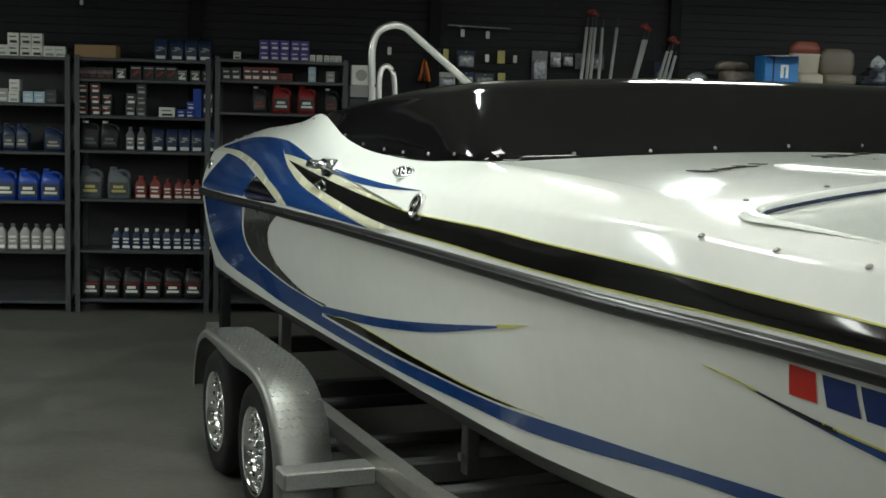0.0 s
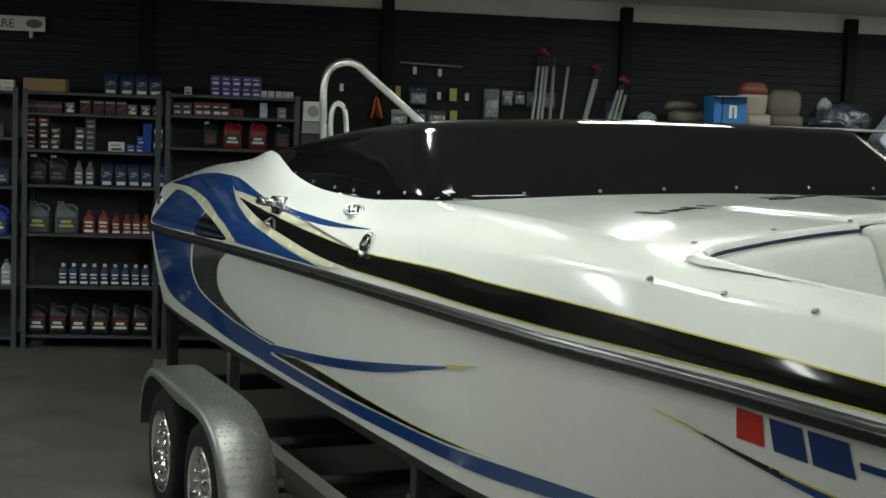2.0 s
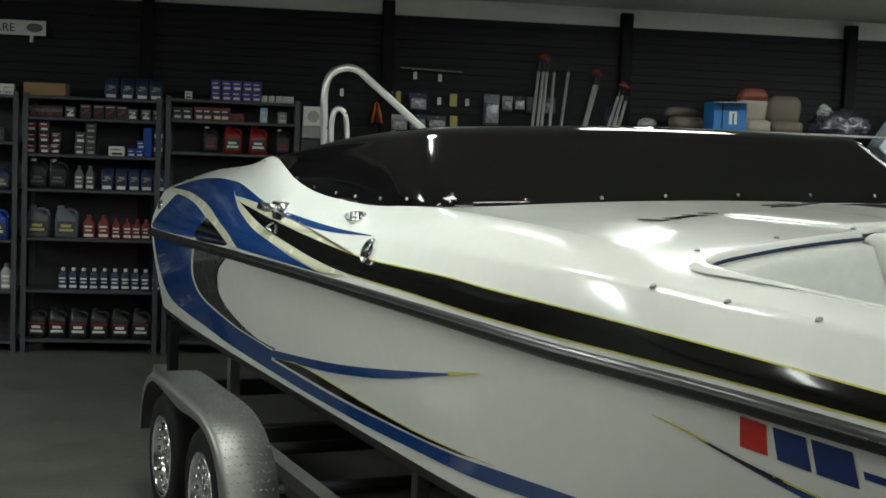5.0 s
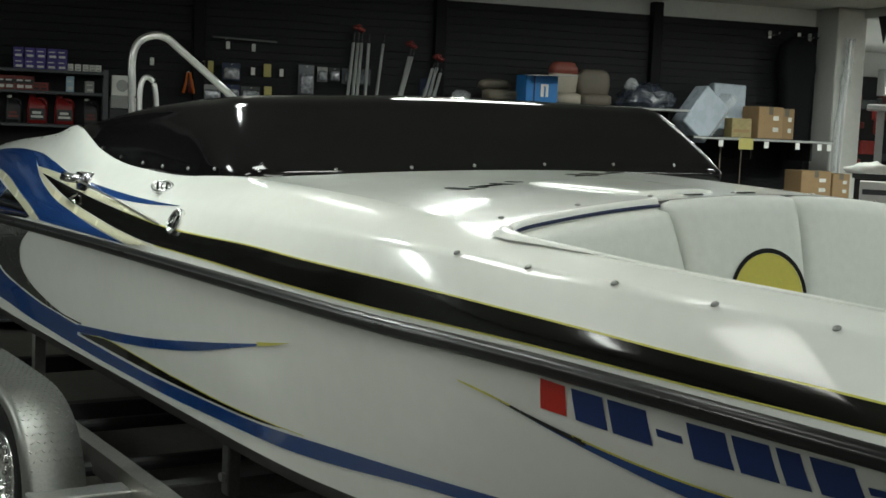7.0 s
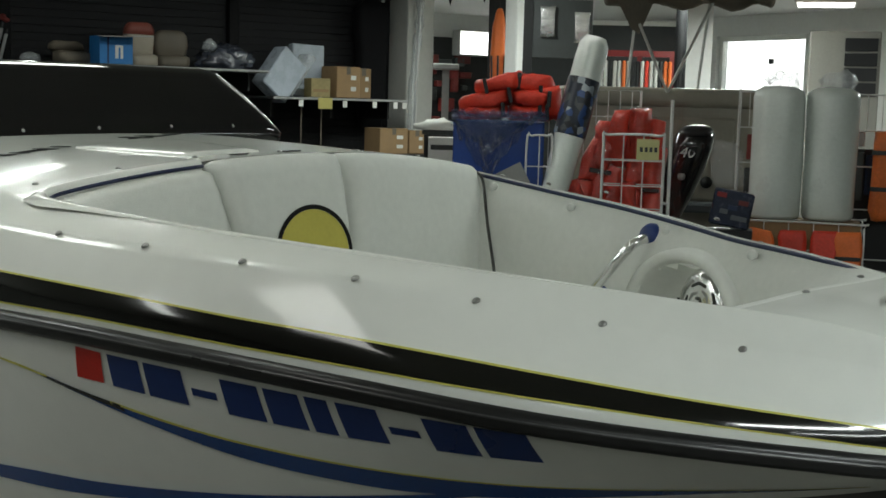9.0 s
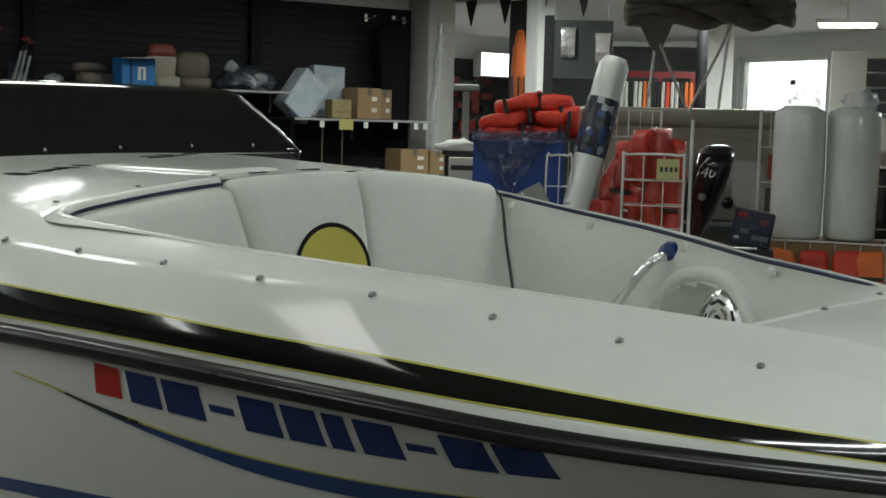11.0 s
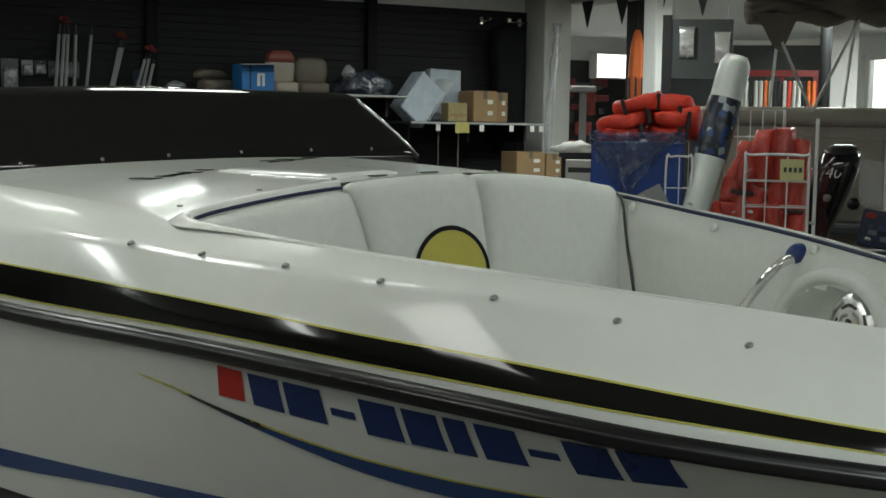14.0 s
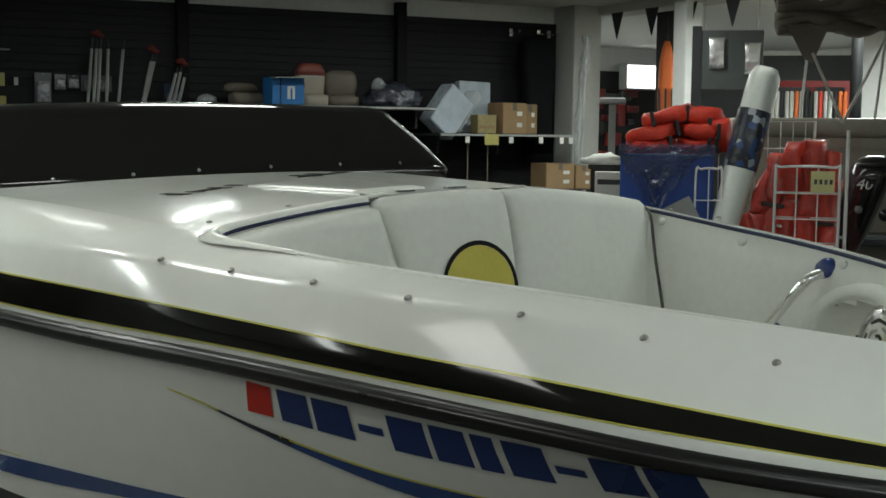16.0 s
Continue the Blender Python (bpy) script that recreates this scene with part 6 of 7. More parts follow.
part("cabinet_body", box_bm(-0.5, 0, 0, 0.2, 0.4, 2.8, bevel=0.01), M_CABINET, o)
for k in range(4):
    part("louvre", box_bm(-0.15, -0.02, 2.15 + 0.15 * k, 0.17, -0.002, 2.28 + 0.15 * k, bevel=0.004), PAL["black"], o)
# orange towable and hanging board
b = bmesh.new()
rounded(b, [(0, 0.09, 0.06), (0.1, 0.16, 0.1), (0.5, 0.18, 0.13), (0.8, 0.15, 0.12), (0.95, 0.09, 0.08), (1.0, 0.05, 0.04)], n=5, k=0.45)
o = thing("towable_float", face(8.7, 9.9, 1.98), "orange and black inflatable towable hanging upright", "towable")
part("float_body", b, M_ORANGE, o, "", True)
for k in range(3):
    part("stripe", tube_bm([(-0.06 + 0.06 * k, -0.068, 0.08), (-0.075 + 0.07 * k, -0.078, 0.5)], 0.012, 6), PAL["black"], o)
part("patch", box_bm(-0.02, -0.085, 0.62, 0.1, -0.065, 0.72, m=pose(0, 0, 0, 0, 25, 0)), PAL["white"], o)
part("hanger", tube_bm([(0, 0, 0.98), (0, 0, 1.4)], 0.006, 6), PAL["black"], o)
o = thing("black_banner", face(8.62, 10.02, 1.2), "narrow black fabric banner hanging behind a float", "banner")
part("cloth", box_bm(0.02, 0.2, 0, 0.2, 0.21, 2.18), M_BLKFAB, o)
o = thing("hanging_board", face(8.35, 8.41, 2.42), "grey display board hung with foil packs", "display board")
part("board", box_bm(-0.33, 0, 0, 0.3, 0.03, 0.56, bevel=0.005), PAL["darkgrey"], o)
part("side_strip", box_bm(-0.36, -0.01, -0.3, -0.27, 0.035, 0.6), M_BLKFAB, o)
for x in (-0.25, 0.25):
    part("wire", tube_bm([(x, 0.015, 0.55), (x, 0.015, 0.9)], 0.004, 6), M_STEEL, o)
M_FOILPACK = mat("foil_pack", (0.85, 0.85, 0.85), 0.25, 0.9, vary=0.3, scale=14, bump=0.9, bump_scale=18)
for x, z in ((-0.13, 0.2), (0.2, 0.15)):
    o = thing("foil_pack", face(8.35, 8.41, 2.42) @ pose(x, 0, z), "crinkled silver foil pouch", "pouch", "foil pouches")
    b = bmesh.new()
    rounded(b, [(0, 0.15, 0.006), (0.03, 0.135, 0.03), (0.23, 0.135, 0.035), (0.29, 0.155, 0.01)], k=0.2)
    bmesh.ops.subdivide_edges(b, edges=b.edges, cuts=2)
    for v in b.verts:
        v.co.y += 0.012 * noise.noise(v.co * 26 + Vector((x * 9, 0, 0)))
    bmesh.ops.translate(b, vec=(0, -0.025, 0), verts=b.verts)
    part("pouch", b, M_FOILPACK, o, "", True)

# display counter with a stand and a boxed appliance
o = thing("display_counter", face(6.32, 7.42), "dark display counter with a white top", "counter")
part("counter_body", box_bm(-0.12, -0.02, 0, 0.5, 0.5, 1.70), PAL["black"], o)
part("worktop", box_bm(-0.14, -0.05, 1.702, 0.52, 0.52, 1.74, bevel=0.004), PAL["darkgrey"], o)
o = thing("display_stand", face(6.56, 7.7, 1.741), "grey tee-shaped display stand on a counter", "stand")
part("stem", box_bm(-0.03, -0.02, 0, 0.03, 0.02, 0.5), PAL["silver"], o)
part("top_bar", box_bm(-0.11, -0.1, 0.5, 0.11, 0.1, 0.55, bevel=0.01), PAL["silver"], o)
part("foot", box_bm(-0.1, -0.1, 0, 0.1, 0.1, 0.012), PAL["silver"], o)
b = bmesh.new()
crumple(b, 0.17, 0.1, 0.065, 11.0, 3, 0.3)
o = thing("folded_cloth", face(6.3, 7.42, 1.741), "crumpled white cloth on a counter", "cloth")
part("cloth", b, PAL["white"], o, "", True)
o = thing("appliance_carton", face(6.22, 7.2, 0), "white printed appliance carton on a dark crate", "box")
part("crate", box_bm(-0.13, -0.1, 0, 0.13, 0.1, 1.35), PAL["black"], o)
part("box_body", box_bm(-0.12, -0.1, 1.351, 0.12, 0.1, 1.69, bevel=0.005), PAL["white"], o)
for x in (-0.05, 0.05):
    part("print_bar", box_bm(x - 0.012, -0.1035, 1.40, x + 0.012, -0.1005, 1.5), PAL["grey"], o)
part("print_bar", box_bm(-0.1, -0.1035, 1.59, 0.09, -0.1005, 1.63), PAL["darkgrey"], o)


# ---- bins of life vests and foam ----
def table(x, y, w, d, z, label):
    o = thing("display_table", face(x, y), label, "table")
    part("tabletop", box_bm(-w / 2, -d / 2, z - 0.03, w / 2, d / 2, z, bevel=0.004), PAL["black"], o)
    for sx in (-1, 1):
        for sy in (-1, 1):
            part("leg", box_bm(sx * (w / 2 - 0.04) - 0.02, sy * (d / 2 - 0.04) - 0.02, 0, sx * (w / 2 - 0.04) + 0.02, sy * (d / 2 - 0.04) + 0.02, z - 0.03), PAL["black"], o)


table(5.85, 5.05, 1.5, 1.1, 1.0, "low dark display table under bins of life vests")
table(7.25, 4.3, 1.3, 0.8, 0.9, "low dark display table under foam rolls")
o = thing("blue_carton_bin", face(5.45, 5.38, 1.001), "large blue carton draped with clear plastic", "box")
part("box_body", box_bm(-0.3, -0.2, 0, 0.28, 0.2, 0.86, bevel=0.01), M_BIN, o)
M_DRAPE = mat("draped_film", (0.05, 0.07, 0.16), 0.12, vary=0.5, scale=14, alpha=0.4, bump=1.0, bump_scale=26, coat=1.0, spec=1.0)
for name, turn, seed, reach in (("plastic_drape", 0, 4.0, 0.40), ("plastic_fold", 0, 11.0, 0.24)):
    b = bmesh.new()
    rows = []
    for i in range(41):
        row = []
        for j in range(19):
            n1 = noise.noise(Vector((i * 0.55, j * 0.3, seed)))
            n2 = noise.noise(Vector((i * 0.2, j * 0.9, seed + 5)))
            drop = 0.05 + reach * max(0.0, 1 - abs(i / 20 - 0.8)) ** 1.3 + 0.06 * noise.noise(Vector((i * 0.4, 0, seed)))
            row.append(Vector((-0.31 + 0.6 * i / 40 + 0.03 * n2, -0.225 - 0.045 * abs(n1) - 0.03 * abs(n2), 0.92 + 0.03 * n1 - drop * j / 18)))
        rows.append(row)
    grid(b, rows)
    part(name, b, M_DRAPE, o, "crinkled clear plastic", False)
b = bmesh.new()
grid(b, [[Vector((-0.3 + 0.58 * i / 20, -0.22 + 0.42 * j / 10, 0.87 + 0.07 * abs(noise.noise(Vector((i * 0.6, j * 0.6, 9.0)))))) for j in range(11)] for i in range(21)])
part("plastic_cover", b, M_DRAPE, o, "crinkled clear plastic", False)
part("paper_label", box_bm(-0.1, -0.31, -0.1, 0.1, -0.305, 0.1, m=pose(0.09, 0, 0.47, 0, -28, 0)), PAL["silver"], o, "white paper label")


def puff(w, d, h, seed, k=0.45, crease=1.0):
    b = bmesh.new()
    rounded(b, [(0, w * 0.86, d * 0.7), (h * 0.14, w * 0.97, d * 0.95), (h * 0.5, w, d), (h * 0.86, w * 0.97, d * 0.95), (h, w * 0.86, d * 0.7)], n=6, k=k)
    bmesh.ops.subdivide_edges(b, edges=b.edges, cuts=2)
    for v in b.verts:
        q = v.co + Vector((seed, 0, 0))
        v.co += Vector((0.8, 0.8, 1)) * crease * (0.022 * noise.noise(q * 7) + 0.009 * noise.noise(q * 19))
    return b


base = face(5.57, 5.46, 0)
for k, (x, z, w, h2, tilt) in enumerate(((-0.20, 1.865, 0.42, 0.095, -6), (0.17, 1.865, 0.38, 0.10, -2), (-0.17, 1.945, 0.46, 0.10, -12), (0.17, 1.955, 0.33, 0.105, 3), (-0.08, 2.05, 0.40, 0.10, -14), (0.17, 2.055, 0.36, 0.11, 4), (0.3, 1.87, 0.2, 0.22, 0))):
    o = thing("life_vest", base @ pose(x * 0.82 + 0.01, random.uniform(-0.03, 0.03), z, 0, tilt, random.uniform(-6, 6)), "folded red life vest in a pile", "life vest", "pile of life vests")
    w *= 0.82
    part("padding", puff(w, 0.34, h2, k * 3.1), M_REDPAD, o, "", True)
    part("strap", box_bm(w * (0.34 if k < 4 else -0.3), -0.176, 0.002, w * (0.34 if k < 4 else -0.3) + 0.025, 0.176, h2 + 0.002, bevel=0.004), PAL["black"], o, "black webbing strap")
base = face(6.07, 4.95, 0)
for k, (x, y, z, w, h2, rx, ry) in enumerate(((-0.30, 0.0, 1.001, 0.14, 0.80, -6, 16), (-0.17, 0.06, 1.001, 0.16, 0.88, -4, 8), (-0.02, 0.08, 1.001, 0.15, 0.92, -3, 3), (0.13, 0.05, 1.001, 0.15, 0.96, 0, 0), (0.255, 0.08, 1.001, 0.10, 0.9, 0, 0), (0.06, -0.10, 1.001, 0.14, 0.72, -10, 10), (-0.1, -0.14, 1.001, 0.12, 0.5, -10, -20), (0.22, -0.06, 1.001, 0.12, 0.7, -6, 2), (-0.02, -0.2, 1.001, 0.12, 0.36, -8, 24), (0.14, -0.19, 1.001, 0.11, 0.5, -8, -8))):
    o = thing("life_vest", base @ pose(x, y, z, rx, ry, random.uniform(-14, 14)), "red life vest in clear plastic standing in a wire bin", "life vest", "bagged life vests")
    part("padding", puff(w, 0.13, h2 * 0.62, 20 + k * 2.7, 0.49, 2.0), M_REDWRAP, o, "", True)
    part("upper_padding", puff(w * 0.96, 0.12, h2 * 0.37, 33 + k * 1.7, 0.49, 2.0), M_REDWRAP, o, "", True, at=pose(0.0, 0.0, h2 * 0.63, 0, random.uniform(-4, 4), 0))
    if k % 3 == 1:
        part("strap", box_bm(-w * 0.46, -0.071, h2 * 0.6, w * 0.46, 0.071, h2 * 0.635, bevel=0.004), PAL["black"], o, "black webbing strap")


M_FILM = mat("crinkled_film", (0.25, 0.03, 0.02), 0.1, vary=0.5, scale=14, alpha=0.11, bump=1.0, bump_scale=22, coat=1.0, spec=1.0)
M_CARD = mat("pale_yellow_card", (0.50, 0.47, 0.22), 0.6, vary=0.08)


def wire_bin(x, y, z, w, d, h, nx, nz, label):
    o = thing("wire_bin", face(x, y, z), label, "wire bin", "wire bins")
    for yy in (-d / 2, d / 2):
        part("rim_wire", tube_bm(smooth_line([(-w / 2, yy, 0), (-w / 2, yy, h * 0.93), (-w / 2 + 0.03, yy, h), (w / 2 - 0.03, yy, h), (w / 2, yy, h * 0.93), (w / 2, yy, 0)], 4), 0.007, 8), M_WIRE, o, "", True)
        for k in range(1, nx):
            xx = -w / 2 + w * k / nx
            part("wire", tube_bm([(xx, yy, 0), (xx, yy, h)], 0.004, 6), M_WIRE, o)
        for k in range(nz):
            part("wire", tube_bm([(-w / 2, yy, h * k / nz), (w / 2, yy, h * k / nz)], 0.004, 6), M_WIRE, o)
    for xx in (-w / 2, w / 2):
        for k in range(nz + 1):
            part("wire", tube_bm([(xx, -d / 2, h * k / nz * 0.99), (xx, d / 2, h * k / nz * 0.99)], 0.004, 6), M_WIRE, o)
    return o


wire_bin(5.52, 5.05, 1.001, 0.16, 0.10, 0.77, 2, 4, "tall white wire bin in front of a blue carton")
rb = wire_bin(6.02, 4.72, 1.001, 0.38, 0.2, 0.79, 3, 5, "white wire bin holding bagged red life vests")
b = bmesh.new()
grid(b, [[Vector((-0.33 + 0.64 * i / 36 + 0.02 * noise.noise(Vector((j * 0.5, i * 0.3, 2.0))), -0.02 - 0.07 * abs(noise.noise(Vector((i * 0.35, j * 0.5, 7.0)))) + 0.05 * noise.noise(Vector((i * 0.9, j * 1.1, 3.0))), 0.02 + (0.72 + 0.27 * min(1.0, i / 22)) * j / 30)) for j in range(31)] for i in range(37)])
part("film", b, M_FILM, rb, "crinkled clear plastic film", False)
part("price_card", box_bm(0.02, -0.112, 0.64, 0.16, -0.108, 0.77), M_CARD, rb, "pale yellow price card")
for x in (0.04, 0.07, 0.10, 0.13):
    part("print_bar", box_bm(x, -0.1135, 0.69, x + 0.018, -0.1121, 0.72), PAL["darkgrey"], rb)
o = thing("wire_rack", face(6.1, 5.5, 0), "white wire rack frame behind the life vests", "rack")
part("frame_wire", tube_bm([(-0.3, 0, 0), (-0.3, 0, 2.08), (0.5, 0, 2.08), (0.5, 0, 0)], 0.01, 8), M_WIRE, o)
for k in range(9):
    part("wire", tube_bm([(-0.2 + 0.08 * k, 0, 1.2), (-0.2 + 0.08 * k, 0, 2.08)], 0.004, 6), M_WIRE, o)
part("wire", tube_bm([(-0.3, 0, 1.9), (0.5, 0, 1.9)], 0.005, 6), M_WIRE, o)
part("corner_post", tube_bm([(0.655, -0.75, 0), (0.655, -0.75, 2.02)], 0.011, 8), M_WIRE, o)
# leaning foam roll
M_LABEL, t, bs = nodes_of("printed_paper")
tc, vo = t.nodes.new("ShaderNodeTexCoord"), t.nodes.new("ShaderNodeTexVoronoi")
vo.inputs["Scale"].default_value = 26
ramp = t.nodes.new("ShaderNodeValToRGB")
ramp.color_ramp.interpolation = "CONSTANT"
for at, c in ((0.0, (0.02, 0.025, 0.04, 1)), (0.36, (0.03, 0.07, 0.2, 1)), (0.55, (0.06, 0.065, 0.07, 1)), (0.74, (0.32, 0.36, 0.4, 1)), (0.85, (0.02, 0.02, 0.025, 1))):
    e = ramp.color_ramp.elements.new(at) if at else ramp.color_ramp.elements[0]
    e.color = c
ramp.color_ramp.elements[-1].color = (0.03, 0.035, 0.05, 1)
sx = t.nodes.new("ShaderNodeSeparateColor")
t.links.new(tc.outputs["Object"], vo.inputs["Vector"])
t.links.new(vo.outputs["Color"], sx.inputs[0])
t.links.new(sx.outputs[0], ramp.inputs[0])
t.links.new(ramp.outputs[0], bs.inputs["Base Color"])
bs.inputs["Roughness"].default_value = 0.3
foot, head = Vector((5.5, 5.0, 1.04)), Vector((5.85, 4.93, 2.40))
ax = (head - foot)
q = NORMAL_UP.rotation_difference(ax.normalized()).to_matrix().to_4x4()
L = ax.length
o = thing("foam_roll", Matrix.Translation(foot) @ q, "white foam roll in clear wrap with printed label, leaning", "foam roll")
b = bmesh.new()
lathe(b, [(0.0, 0.0), (0.05, 0.005), (0.066, 0.03), (0.074, 0.15), (0.088, L * 0.35), (0.099, L * 0.55), (0.101, L * 0.9), (0.095, L * 0.965), (0.07, L), (0.0, L * 1.005)], 28)
for v in b.verts:
    k = 1 + 0.05 * noise.noise(Vector((v.co.x * 14, v.co.y * 14, v.co.z * 3)))
    v.co.x, v.co.y = v.co.x * k, v.co.y * k
part("roll", b, M_FOAM, o, "", True)
b = bmesh.new()
lathe(b, [(0.1025, L * 0.54), (0.105, L * 0.545), (0.106, L * 0.8), (0.104, L * 0.805)], 28)
part("printed_label", b, M_LABEL, o, "dark blue and white printed paper label", True)
# standing foam rolls in a wire bin
for x, y in ((7.03, 4.44), (7.30, 4.22)):
    o = thing("foam_roll", face(x, y, 1.26), "upright white foam roll in clear wrap", "foam roll", "standing foam rolls")
    b = bmesh.new()
    lathe(b, [(0.0, 0.0), (0.15, 0.005), (0.166, 0.03), (0.168, 0.2), (0.168, 0.4), (0.168, 0.6), (0.168, 0.8), (0.16, 0.84), (0.10, 0.87), (0.0, 0.875)], 32)
    for v in b.verts:
        k = 1 + 0.06 * noise.noise(Vector((v.co.x * 16 + x * 5, v.co.y * 16, v.co.z * 2)))
        v.co.x, v.co.y = v.co.x * k, v.co.y * k
    part("roll", b, M_FOAM, o, "", True)
    b = bmesh.new()
    crumple(b, 0.11, 0.1, 0.08, x * 3, 3, 0.5)
    part("wrap_end", b, M_CLEAR, o, "gathered clear plastic", True, at=pose(0.02, 0, 0.865))
wb = wire_bin(7.17, 4.32, 0.901, 0.78, 0.42, 0.355, 5, 2, "low white wire bin under standing foam rolls")
part("liner", box_bm(-0.37, -0.19, 0.02, 0.37, 0.19, 0.355), PAL["cardboard"], wb)
for k, (x, mm) in enumerate(((-0.25, M_ORANGE), (-0.05, M_REDPAD), (0.15, M_REDPAD), (0.29, M_ORANGE))):
    o = thing("life_vest", face(7.17, 4.32, 0.905) @ pose(x, -0.25, 0, -8, 0, 0), "folded orange life vest below foam rolls", "life vest", "folded vests")
    part("padding", puff(0.18, 0.06, 0.3, 70 + k), mm, o, "", True)
    part("strap", box_bm(-0.088, -0.036, 0.12, 0.088, 0.036, 0.145, bevel=0.004), PAL["black"], o, "black webbing strap")
o = thing("wire_rack", face(7.75, 4.62, 0), "tall white wire rack behind foam rolls", "rack")
for x in (-0.62, 0.1, 0.75):
    part("upright", tube_bm([(x, 0, 0), (x, 0, 2.12)], 0.011, 8), M_WIRE, o)
for z in (0.95, 1.3, 1.6, 1.85, 2.1):
    part("wire", tube_bm([(-0.62, 0, z), (0.75, 0, z)], 0.006, 6), M_WIRE, o)
for k in range(14):
    part("wire", tube_bm([(-0.55 + 0.1 * k, 0, 1.85), (-0.55 + 0.1 * k, 0, 2.1)], 0.004, 6), M_WIRE, o)
for x, z, w, h2, cc in ((-0.52, 1.36, 0.1, 0.2, "darkgrey"), (-0.5, 1.62, 0.12, 0.18, "rust"), (0.2, 1.36, 0.1, 0.34, "darkgrey"), (0.2, 1.74, 0.09, 0.1, "silver"), (0.3, 1.4, 0.08, 0.28, "navy")):
    pk = thing("boxed_item", face(7.75, 4.62, 0) @ pose(x, 0.03, z), "small boxed item hanging on a wire rack", "package", "items on the wire rack")
    part("box_body", box_bm(-w / 2, 0, 0, w / 2, 0.06, h2, bevel=0.006), PAL[cc], pk)
# added dark board: covers the bright wall where the gap reads dark
pn = thing("room_divider", face(7.75, 4.62, 0), "dark board added to darken the gap behind a wire rack", "divider")
part("board", box_bm(0.14, 0.12, 0, 1.2, 0.15, 1.72, bevel=0.006), PAL["black"], pn)
part("foot", box_bm(0.14, 0.02, 0, 1.2, 0.3, 0.04, bevel=0.006), PAL["black"], pn)
for k, (x, y) in enumerate(((7.95, 4.23), (8.11, 3.98))):
    o = thing("life_vest", face(x, y, 1.24), "bright orange life vest hanging in clear wrap", "life vest", "orange vests")
    part("padding", puff(0.26, 0.16, 0.62, 90 + k, 0.4), M_ORWRAP, o, "", True)
    part("collar", puff(0.14, 0.12, 0.16, 97 + k, 0.4), M_ORWRAP, o, "", True, at=pose(0.02, 0, 0.6))
    part("hanger", tube_bm([(0.02, 0.0, 0.74), (0.02, 0.1, 0.86), (0.02, 0.36, 0.87)], 0.005, 6), M_WIRE, o)
    for z in (0.2, 0.45):
        part("strap", box_bm(-0.132, -0.084, z, 0.132, 0.084, z + 0.03, bevel=0.004), PAL["darkgrey"], o, "webbing strap")
M_PRINT = mat("printed_pack", (0.022, 0.028, 0.05), 0.25, vary=0.6, scale=22, coat=0.8, bump=0.4, bump_scale=20)
o = thing("tarp_pack", face(6.48, 4.3, 0), "dark blue packaged tarp with printed card", "package")
part("pedestal", box_bm(-0.14, -0.1, 0, 0.14, 0.1, 1.22), PAL["black"], o)
part("pack", box_bm(-0.13, -0.08, 1.222, 0.12, 0.08, 1.45, bevel=0.012, m=pose(0, 0, 0, 0, 9, 0) @ pose(-0.2, 0, 0)), M_PRINT, o)
for x, z, w, cc in ((-0.08, 1.40, 0.03, "red"), (-0.05, 1.30, 0.025, "grey"), (0.0, 1.33, 0.03, "navy"), (0.06, 1.37, 0.03, "rust"), (0.05, 1.27, 0.05, "grey")):
    part("print_bar", box_bm(x - w, -0.086, z, x + w, -0.081, z + 0.03, m=pose(0, 0, 0, 0, 9, 0) @ pose(-0.2, 0, 0)), PAL[cc], o)
b = bmesh.new()
crumple(b, 0.1, 0.08, 0.22, 31.0, 3, 0.4)
part("plastic_top", b, M_WRAPCLEAR, o, "crinkled clear plastic", True, at=pose(-0.03, 0, 1.49))

# ---- tan boat with an outboard and a folded top ----
tb = thing("tan_boat", face(8.12, 6.55, 0), "tan moulded boat on a stand with folded canvas top", "boat")
b = bmesh.new()
box(b, -0.98, 0, 0.95, 0.66, 2.2, 2.12, bevel=0.09, segs=4)
part("hull", b, M_TANHULL, tb, "", True)
b = bmesh.new()
box(b, -1.0, -0.05, 1.98, 0.68, 2.22, 2.14, bevel=0.06, segs=3)
part("gunwale", b, M_TANHULL, tb, "", True)
part("transom_panel", box_bm(-0.6, -0.022, 1.2, 0.5, 0.02, 1.9, bevel=0.02), M_TANHULL, tb)
part("stand", box_bm(-0.8, 0.1, 0, 0.5, 2.1, 0.95), PAL["black"], tb)
b = bmesh.new()
lathe(b, [(0.05, 0.0), (0.045, 0.012), (0.0, 0.012)], 18, "y")
part("drain", b, PAL["black"], tb, "", True, at=pose(0.28, -0.03, 1.36))
part("step", box_bm(-0.1, -0.28, 1.12, 0.5, -0.02, 1.2, bevel=0.02), PAL["grey"], tb)
S = [((-0.075, -0.1, 2.1), (-0.33, -0.1, 2.66)), ((-0.075, -0.1, 2.1), (0.27, -0.06, 2.86)), ((0.165, 0.0, 2.1), (0.24, 0.05, 2.86)), ((-0.42, 0.1, 2.1), (-0.36, 0.1, 2.86))]
for p, q2 in S:
    part("top_strut", tube_bm([p, q2], 0.012, 8), M_ALU, tb)
for k in range(7):
    y0 = 0.02 * math.sin(k * 2.1)
    part("canvas_fold", tube_bm([(-0.62 + 0.08 * i, y0 + 0.05 * math.sin(i * 0.9 + k), 2.86 + 0.035 * k + 0.02 * math.sin(i * 1.3 + k * 2)) for i in range(18)], [0.05 + 0.02 * math.sin(i * 1.1 + k) for i in range(18)], 8), M_CANVAS, tb, "folded tan canvas", True)
b = bmesh.new()
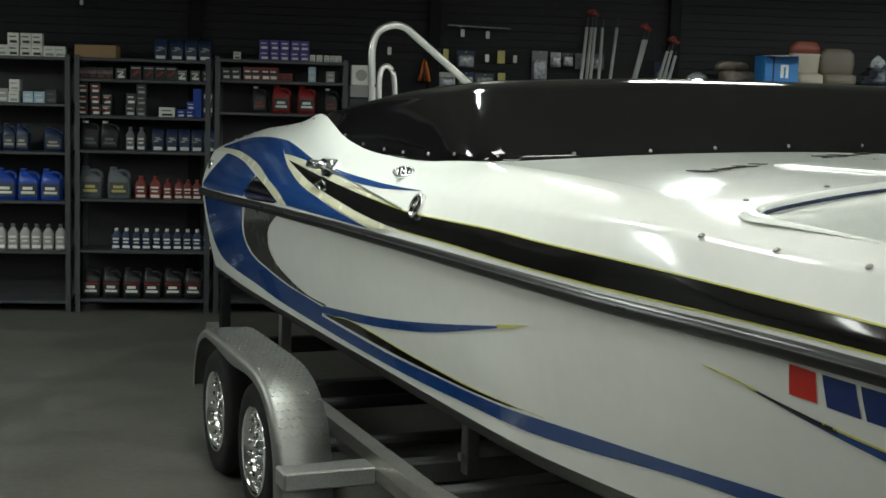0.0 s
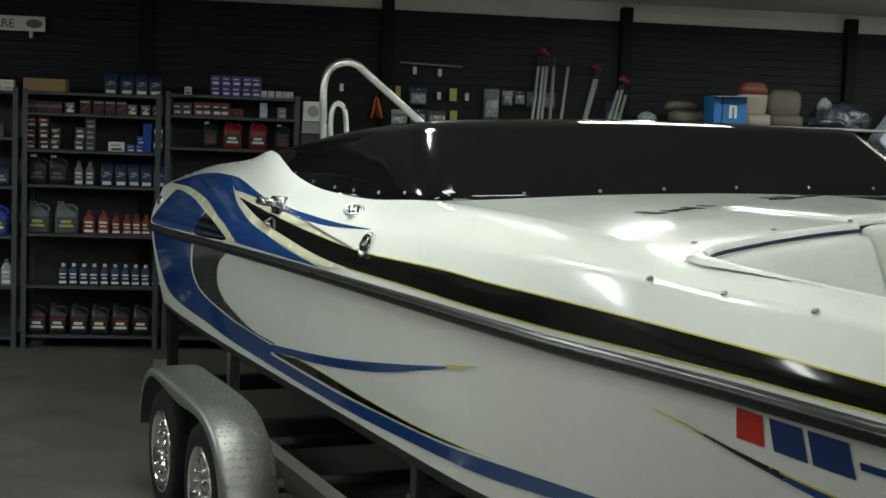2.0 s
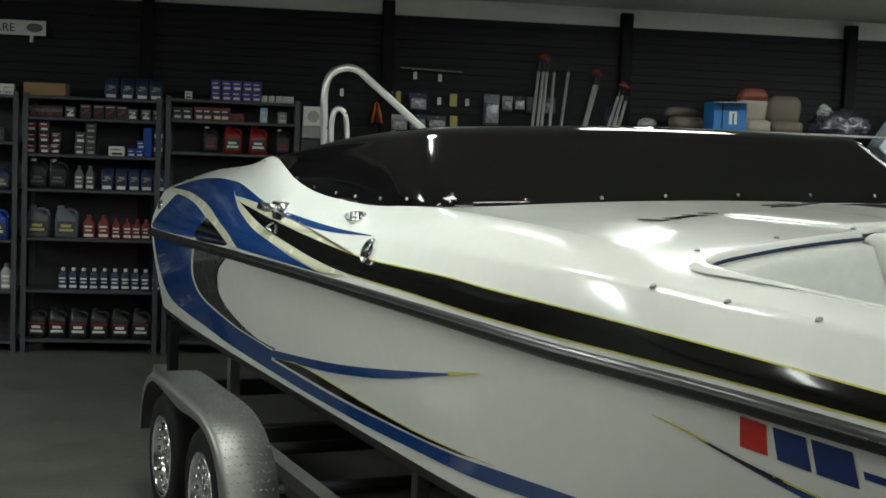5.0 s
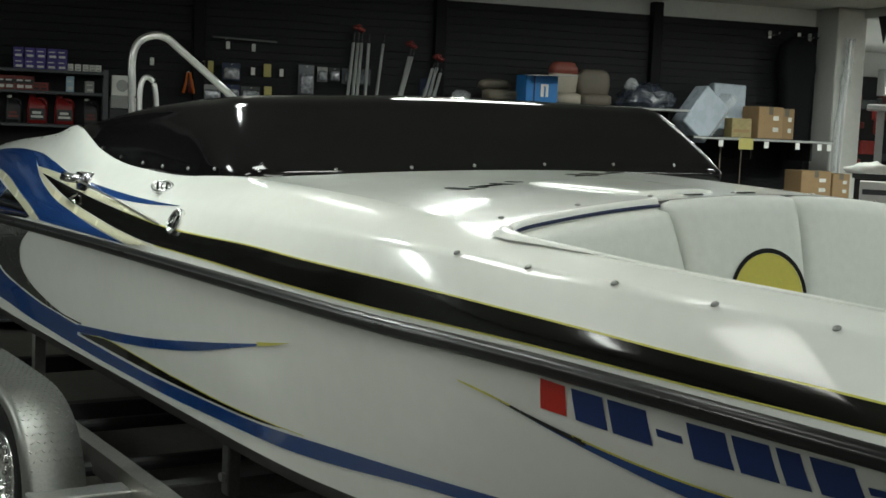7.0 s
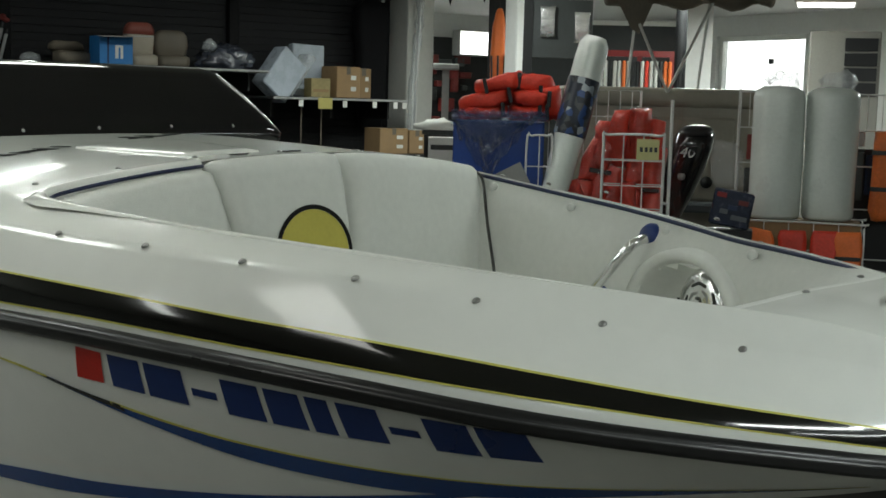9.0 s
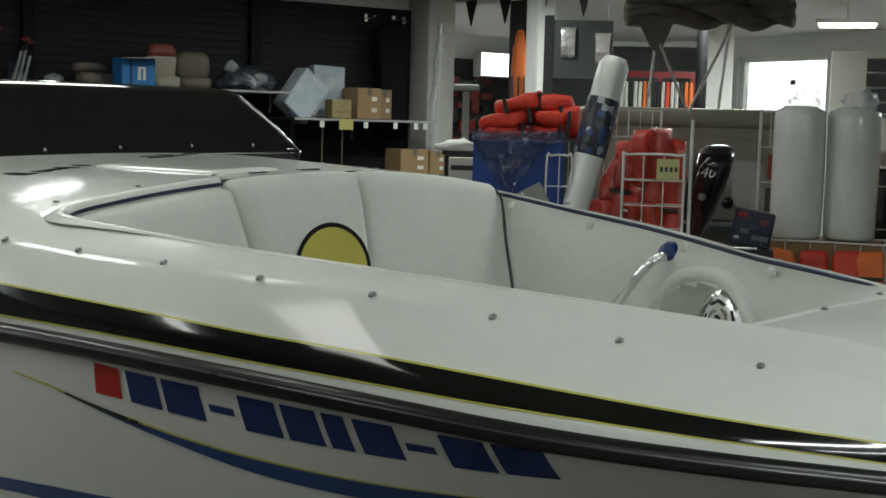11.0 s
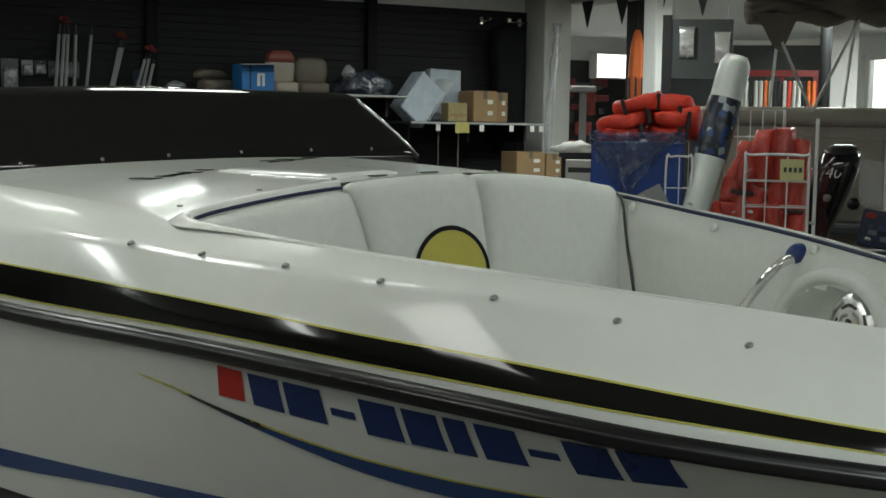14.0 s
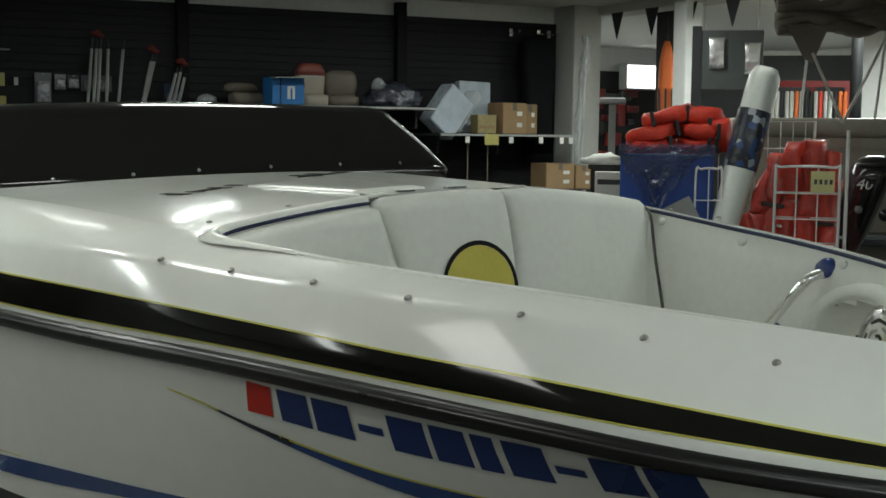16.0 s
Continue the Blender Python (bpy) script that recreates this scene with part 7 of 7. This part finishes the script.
slab(b, [(-0.55, 2.9), (-0.2, 2.9), (-0.28, 2.7), (-0.33, 2.58), (-0.4, 2.62), (-0.46, 2.74)], 0.03, pose(0, -0.06, 0))
part("canvas_flap", b, M_CANVAS, tb, "hanging canvas flap")
om = thing("outboard_motor", face(7.64, 5.92, 0), "glossy black outboard motor with white numerals", "outboard motor")
b = bmesh.new()
rounded(b, [(1.02, 0.12, 0.16), (1.12, 0.17, 0.22), (1.3, 0.25, 0.34), (1.5, 0.31, 0.42), (1.68, 0.325, 0.46), (1.78, 0.29, 0.42), (1.83, 0.2, 0.3), (1.845, 0.08, 0.14)], n=6, k=0.36)
for v in b.verts:
    v.co.x += 0.26 * (v.co.z - 1.5)
part("cowling", b, M_GLOSS, om, "", True)
b = bmesh.new()
rounded(b, [(1.765, 0.29, 0.44), (1.80, 0.27, 0.41), (1.835, 0.2, 0.32), (1.85, 0.1, 0.16)], n=6, k=0.4)
for v in b.verts:
    v.co.x += 0.26 * (v.co.z - 1.5)
part("cowl_cap", b, PAL["black"], om, "dull black top panel", True)
part("midsection", box_bm(-0.06, -0.1, 0.3, 0.04, 0.1, 1.05, bevel=0.02), M_GLOSS, om)
part("engine_stand", box_bm(-0.25, -0.2, 0, 0.25, 0.25, 0.31), PAL["black"], om)
fc = bpy.data.curves.new("numerals", "FONT")
fc.body, fc.size, fc.extrude, fc.shear = "40", 0.12, 0.002, 0.3
fo = new("numerals", fc)
bpy.context.view_layer.update()
tm = bpy.data.meshes.new_from_object(fo.evaluated_get(bpy.context.evaluated_depsgraph_get()))
bpy.data.objects.remove(fo)
tm.materials.append(PAL["white"])
part_of("numerals", tm, om, pose(-0.05, -0.232, 1.60, 90, 0, 4), "white numerals")
b = bmesh.new()
lathe(b, [(0.03, 0), (0.028, 0.008), (0, 0.008)], 16, "y")
part("badge", b, PAL["silver"], om, "", True, at=pose(-0.02, -0.205, 1.45))

# ---- lamps of the showroom: unseen, a few set from reflections, most added fill ----
def ceiling_or_fill_lamp(x, y, rz, w, d, power, z=CEIL_Z, name="ceiling_light"):
    l = thing(name, pose(x, y, z, 0, 0, rz), "white fluorescent ceiling light, switched on, most of them added fill", "ceiling light", "ceiling lights")
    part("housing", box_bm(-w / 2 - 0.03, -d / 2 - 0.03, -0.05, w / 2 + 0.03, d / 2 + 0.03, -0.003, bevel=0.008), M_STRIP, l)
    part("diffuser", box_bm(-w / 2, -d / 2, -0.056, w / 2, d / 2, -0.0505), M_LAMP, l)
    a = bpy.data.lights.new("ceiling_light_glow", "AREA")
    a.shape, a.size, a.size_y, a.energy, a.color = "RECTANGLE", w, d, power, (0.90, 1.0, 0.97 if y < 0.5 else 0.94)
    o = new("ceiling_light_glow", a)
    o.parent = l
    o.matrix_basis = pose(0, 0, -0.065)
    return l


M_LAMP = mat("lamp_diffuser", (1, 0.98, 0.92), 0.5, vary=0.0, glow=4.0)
# a few stand where the boat's reflections point; the rest brighten deck, shelves, pillar
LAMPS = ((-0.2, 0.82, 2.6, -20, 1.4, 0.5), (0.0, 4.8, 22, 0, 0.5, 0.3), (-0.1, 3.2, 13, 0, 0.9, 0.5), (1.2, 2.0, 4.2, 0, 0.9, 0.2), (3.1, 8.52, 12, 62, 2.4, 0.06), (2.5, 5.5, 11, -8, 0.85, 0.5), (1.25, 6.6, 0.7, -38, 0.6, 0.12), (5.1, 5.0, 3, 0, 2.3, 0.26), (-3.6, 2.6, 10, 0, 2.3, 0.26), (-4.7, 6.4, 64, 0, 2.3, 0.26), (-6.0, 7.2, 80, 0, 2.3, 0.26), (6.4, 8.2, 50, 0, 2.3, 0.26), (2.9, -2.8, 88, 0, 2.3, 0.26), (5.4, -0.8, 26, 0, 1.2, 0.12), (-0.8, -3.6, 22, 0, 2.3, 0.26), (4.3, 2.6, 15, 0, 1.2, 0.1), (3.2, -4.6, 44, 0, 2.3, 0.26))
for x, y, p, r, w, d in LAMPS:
    ceiling_or_fill_lamp(x, y, r, w, d, p)
# the first shop lamp is a real fixture; the other three are added fill
for x, y in ((11.93, 8.26), (11.0, 4.5), (8.9, 14.2), (9.8, 8.0)):
    l = ceiling_or_fill_lamp(x, y, 40, 0.62, 0.6, 82, 3.2)
    for sx in (-0.2, 0.2):
        part("rod", tube_bm([(sx, 0, -0.01), (sx, 0, 0.18)], 0.008, 8), M_STRIP, l)
